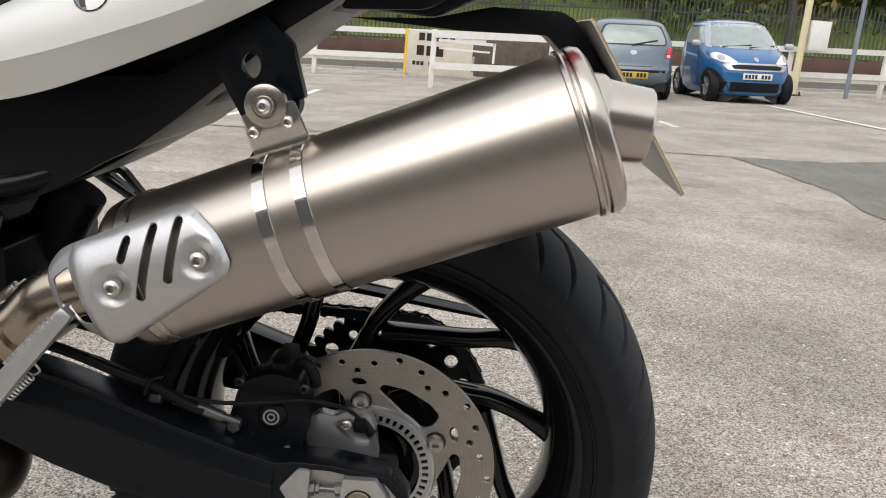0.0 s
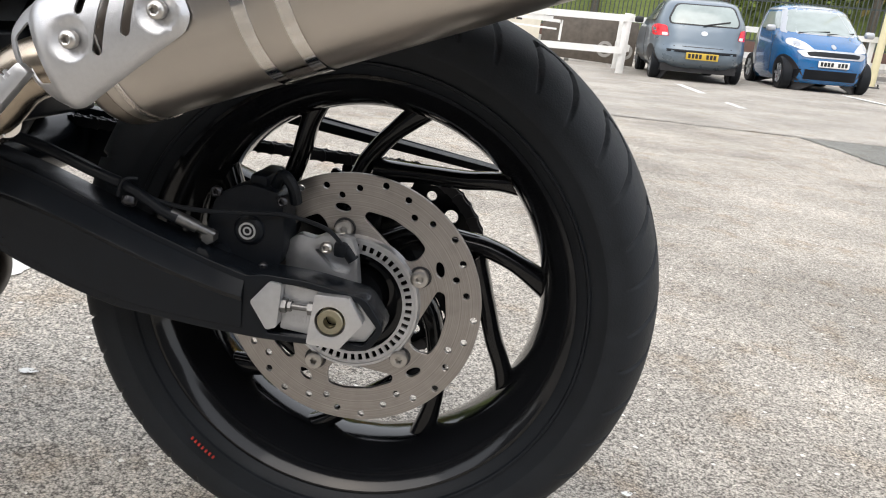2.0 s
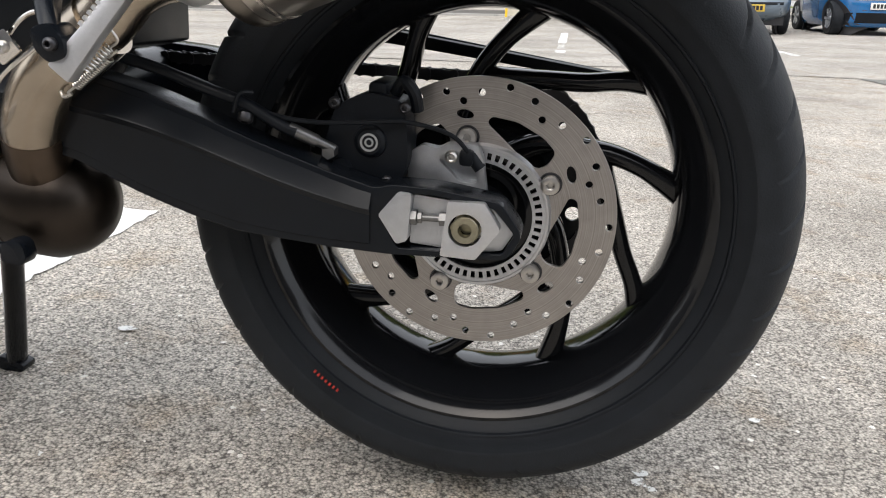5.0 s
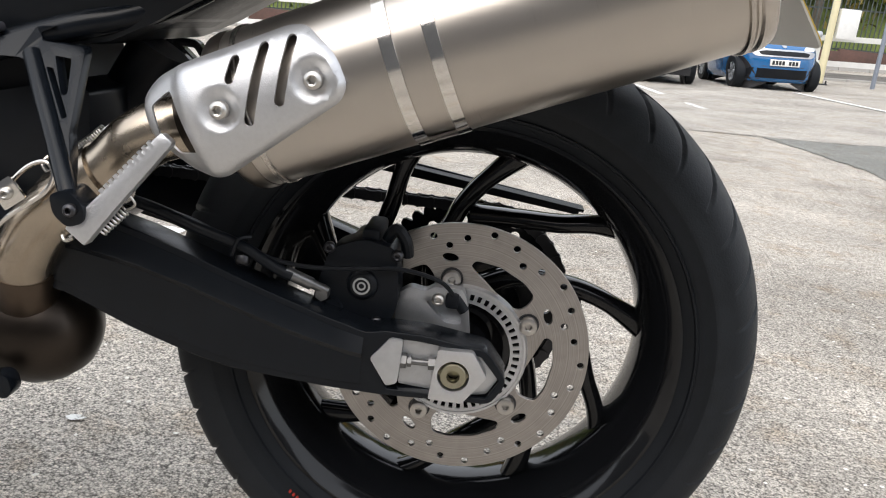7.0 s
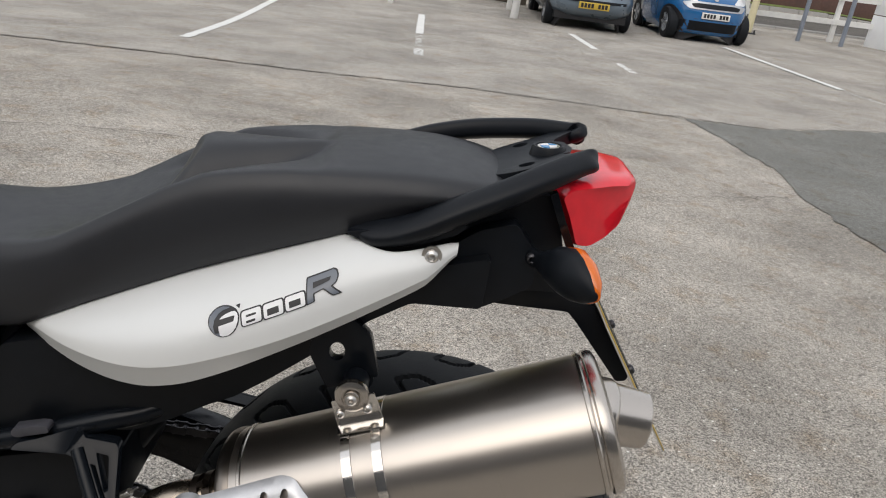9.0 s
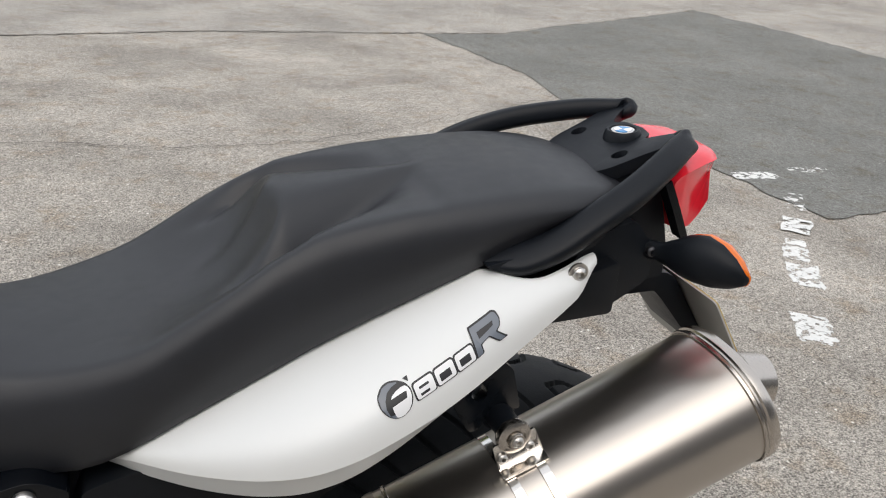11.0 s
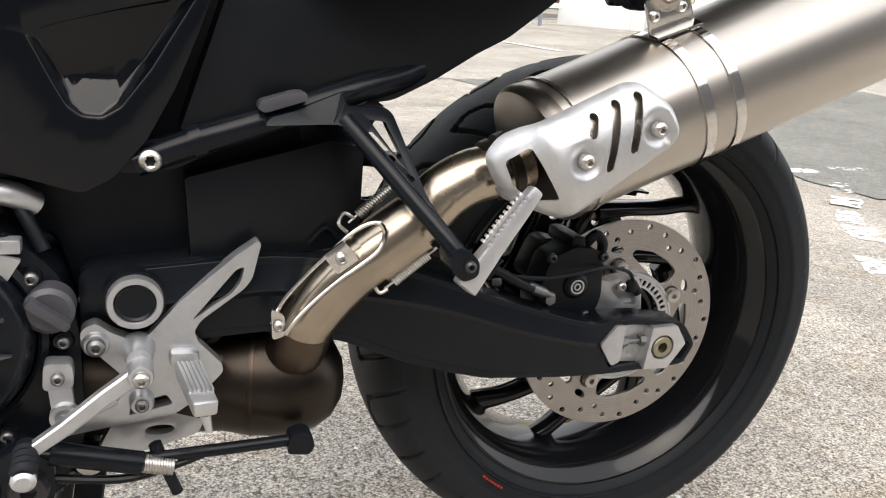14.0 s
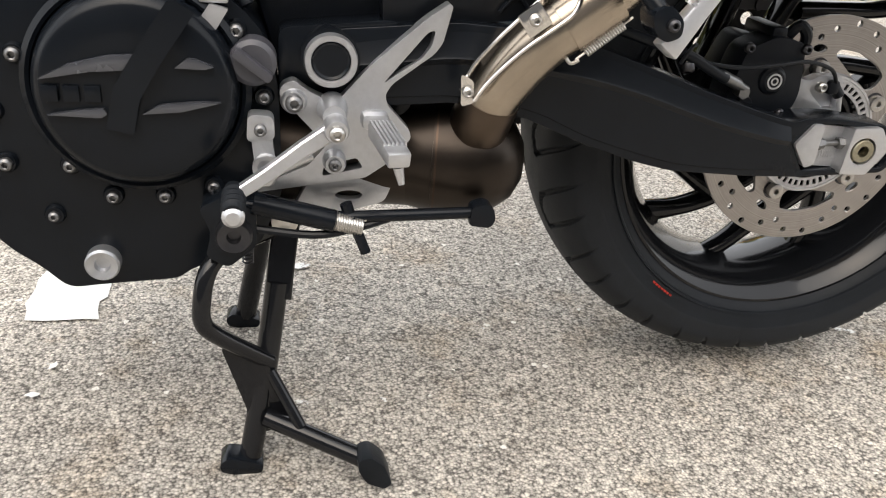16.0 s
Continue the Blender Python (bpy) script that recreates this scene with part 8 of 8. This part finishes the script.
# far side of the road: low brick wall, palisade fence, trees
low = thing("garden_wall", "low dark red brick wall along the far pavement", "wall", on(6, 28.9), kind="structure")
for i in range(24):
    x = -14 + i * 1.8
    part("wall_length", moved(box(0.0, 1.8, -0.11, 0.11, 0, 0.62 , 0.012), Matrix.Translation(V(on(x, 28.9, 0.05)) - low.location)), M_BRICK, low)
pal = thing("palisade_fence", "grey-green steel palisade fence before the trees", "fence", on(6, 31.5))
bm = merge(box(-0.019, 0.019, -0.012, 0.012, 0, 2.0), moved(box(-0.013, 0.013, -0.012, 0.012, 0, 0.14), Matrix.Translation((0, 0, 2.0))))
me_pale = bpy.data.meshes.new("pale")
bm.to_mesh(me_pale)
bm.free()
me_pale.materials.append(M_PALE)
for i in range(270):
    x = -16 + i * 0.155
    share("pale", me_pale, pal, Matrix.Translation(V(on(x, 31.5, 0.35)) - pal.location))
for z in (0.65, 2.05):
    pts = [V(on(-16 + 1.5 * i, 31.56, z)) - pal.location for i in range(29)]
    part("rail", sweep(pts, [(-0.03, -0.02), (0.03, -0.02), (0.03, 0.02), (-0.03, 0.02)], (0, 1, 0)), M_PALE, pal)


def leaf_cloud(blobs, count, size, seed):
    """Many small two-sided leaf clumps scattered through blobs of (x, y, z, radius, squash)."""
    r = np.random.RandomState(seed)
    vs, fs = [], []
    weights = np.array([b[3] ** 2 for b in blobs])
    pick = r.choice(len(blobs), count, p=weights / weights.sum())
    for k in pick:
        x, y, z, rad, sq = blobs[k]
        d = r.normal(size=3)
        d *= rad * (0.45 + 0.55 * r.rand() ** 0.4) / np.linalg.norm(d)
        c = np.array((x, y, z)) + d * (1, 1, sq)
        a, b = r.normal(size=3), r.normal(size=3)
        a /= np.linalg.norm(a)
        b -= a * (a @ b)
        b /= np.linalg.norm(b)
        s = size * r.uniform(0.5, 1.3)
        i = len(vs)
        vs += [tuple(c - a * s), tuple(c + b * s * 0.5), tuple(c + a * s), tuple(c - b * s * 0.5)]
        fs.append((i, i + 1, i + 2, i + 3))
    me = bpy.data.meshes.new("leaves")
    me.from_pydata(vs, [], fs)
    return me


def tree(x, y, high, spread_, mat, seed, label):
    r = random.Random(seed)
    t = thing("tree", label, "tree", on(x, y, 0.3))
    limbs, blobs = [tube([(0, 0, -0.4), (0.05, 0, high * 0.25), (-0.05, 0.1, high * 0.5), (0.1, 0, high * 0.8)], 0.2, 10, 4, radii=lambda u: 1 - 0.75 * u)], []
    for k in range(7):
        a, z = r.uniform(0, 6.28), high * r.uniform(0.3, 0.7)
        e = V((math.cos(a) * spread_ * r.uniform(0.5, 0.9), math.sin(a) * spread_ * r.uniform(0.5, 0.9), z + high * r.uniform(0.12, 0.3)))
        limbs.append(tube([(0, 0, z), e * 0.5 + V((0, 0, z * 0.55)), e], 0.075, 7, 3, radii=lambda u: 1 - 0.8 * u))
        blobs.append((e.x, e.y, e.z, spread_ * r.uniform(0.35, 0.55), 0.8))
    part("trunk", merge(*limbs), M_BARK, t)
    me = leaf_cloud(blobs + [(0, 0, high * 0.8, spread_ * 0.6, 0.8)], 2600, 0.16, seed)
    me.materials.append(mat)
    crown = new("crown", me)
    crown.parent = t
    return t


tree(11.6, 33.0, 7.0, 3.0, M_LEAFY, 3, "tree with a dark trunk and yellowing leaves")
tree(1.5, 34.0, 8.0, 3.2, M_LEAF, 5, "green tree behind the palisade fence")
tree(17.0, 33.5, 6.0, 2.6, M_LEAFO, 8, "small tree with orange autumn leaves")
tree(6.5, 34.5, 8.5, 3.0, M_LEAF, 9, "green tree behind the palisade fence")
r = random.Random(21)
for mat, n, cnt, seed, size in ((M_LEAF, 150, 30000, 31, 0.26), (M_LEAFY, 90, 15000, 32, 0.24), (M_LEAFO, 22, 2500, 33, 0.22)):
    blobs = []
    for k in range(n):
        x, y = r.uniform(-22, 34), r.uniform(33.5, 42)
        blobs.append((x, y, height(x, y) + r.uniform(0.4, 8.0), r.uniform(1.3, 2.6), 0.85))
    me = leaf_cloud(blobs, cnt, size, seed)
    me.materials.append(mat)
    tagged(new("woodland", me), "dense mixed green and yellow autumn woodland", "trees", "", "stuff")
# the far edge of the wood, a rugged bank of foliage
bm = bmesh.new()
cols = []
rs = np.random.RandomState(5)
for i in range(91):
    x = -40 + i
    top = 11 + 2.5 * math.sin(i * 0.43) + 1.5 * math.sin(i * 1.13 + 1)
    cols.append([bm.verts.new((x + rs.uniform(-0.4, 0.4), 44 + rs.uniform(-1.2, 1.2), height(x, 44) + top * j / 12 + rs.uniform(-0.3, 0.3))) for j in range(13)])
for p, q in zip(cols, cols[1:]):
    for j in range(12):
        bm.faces.new((p[j], q[j], q[j + 1], p[j + 1]))
tagged(part("far_woodland", bm, M_LEAF, smooth=False), "dark green far edge of the woodland", "trees", "", "stuff")

# an unseen wall added behind the camera to darken what the motorcycle reflects
wall_s = part("unseen_wall_south", box(-26, 13, -7.3, -7.0, -0.5, 5.2), M_BACKWALL)
tagged(wall_s, "unseen plain dark wall added to darken the reflections", "wall", "", "structure")
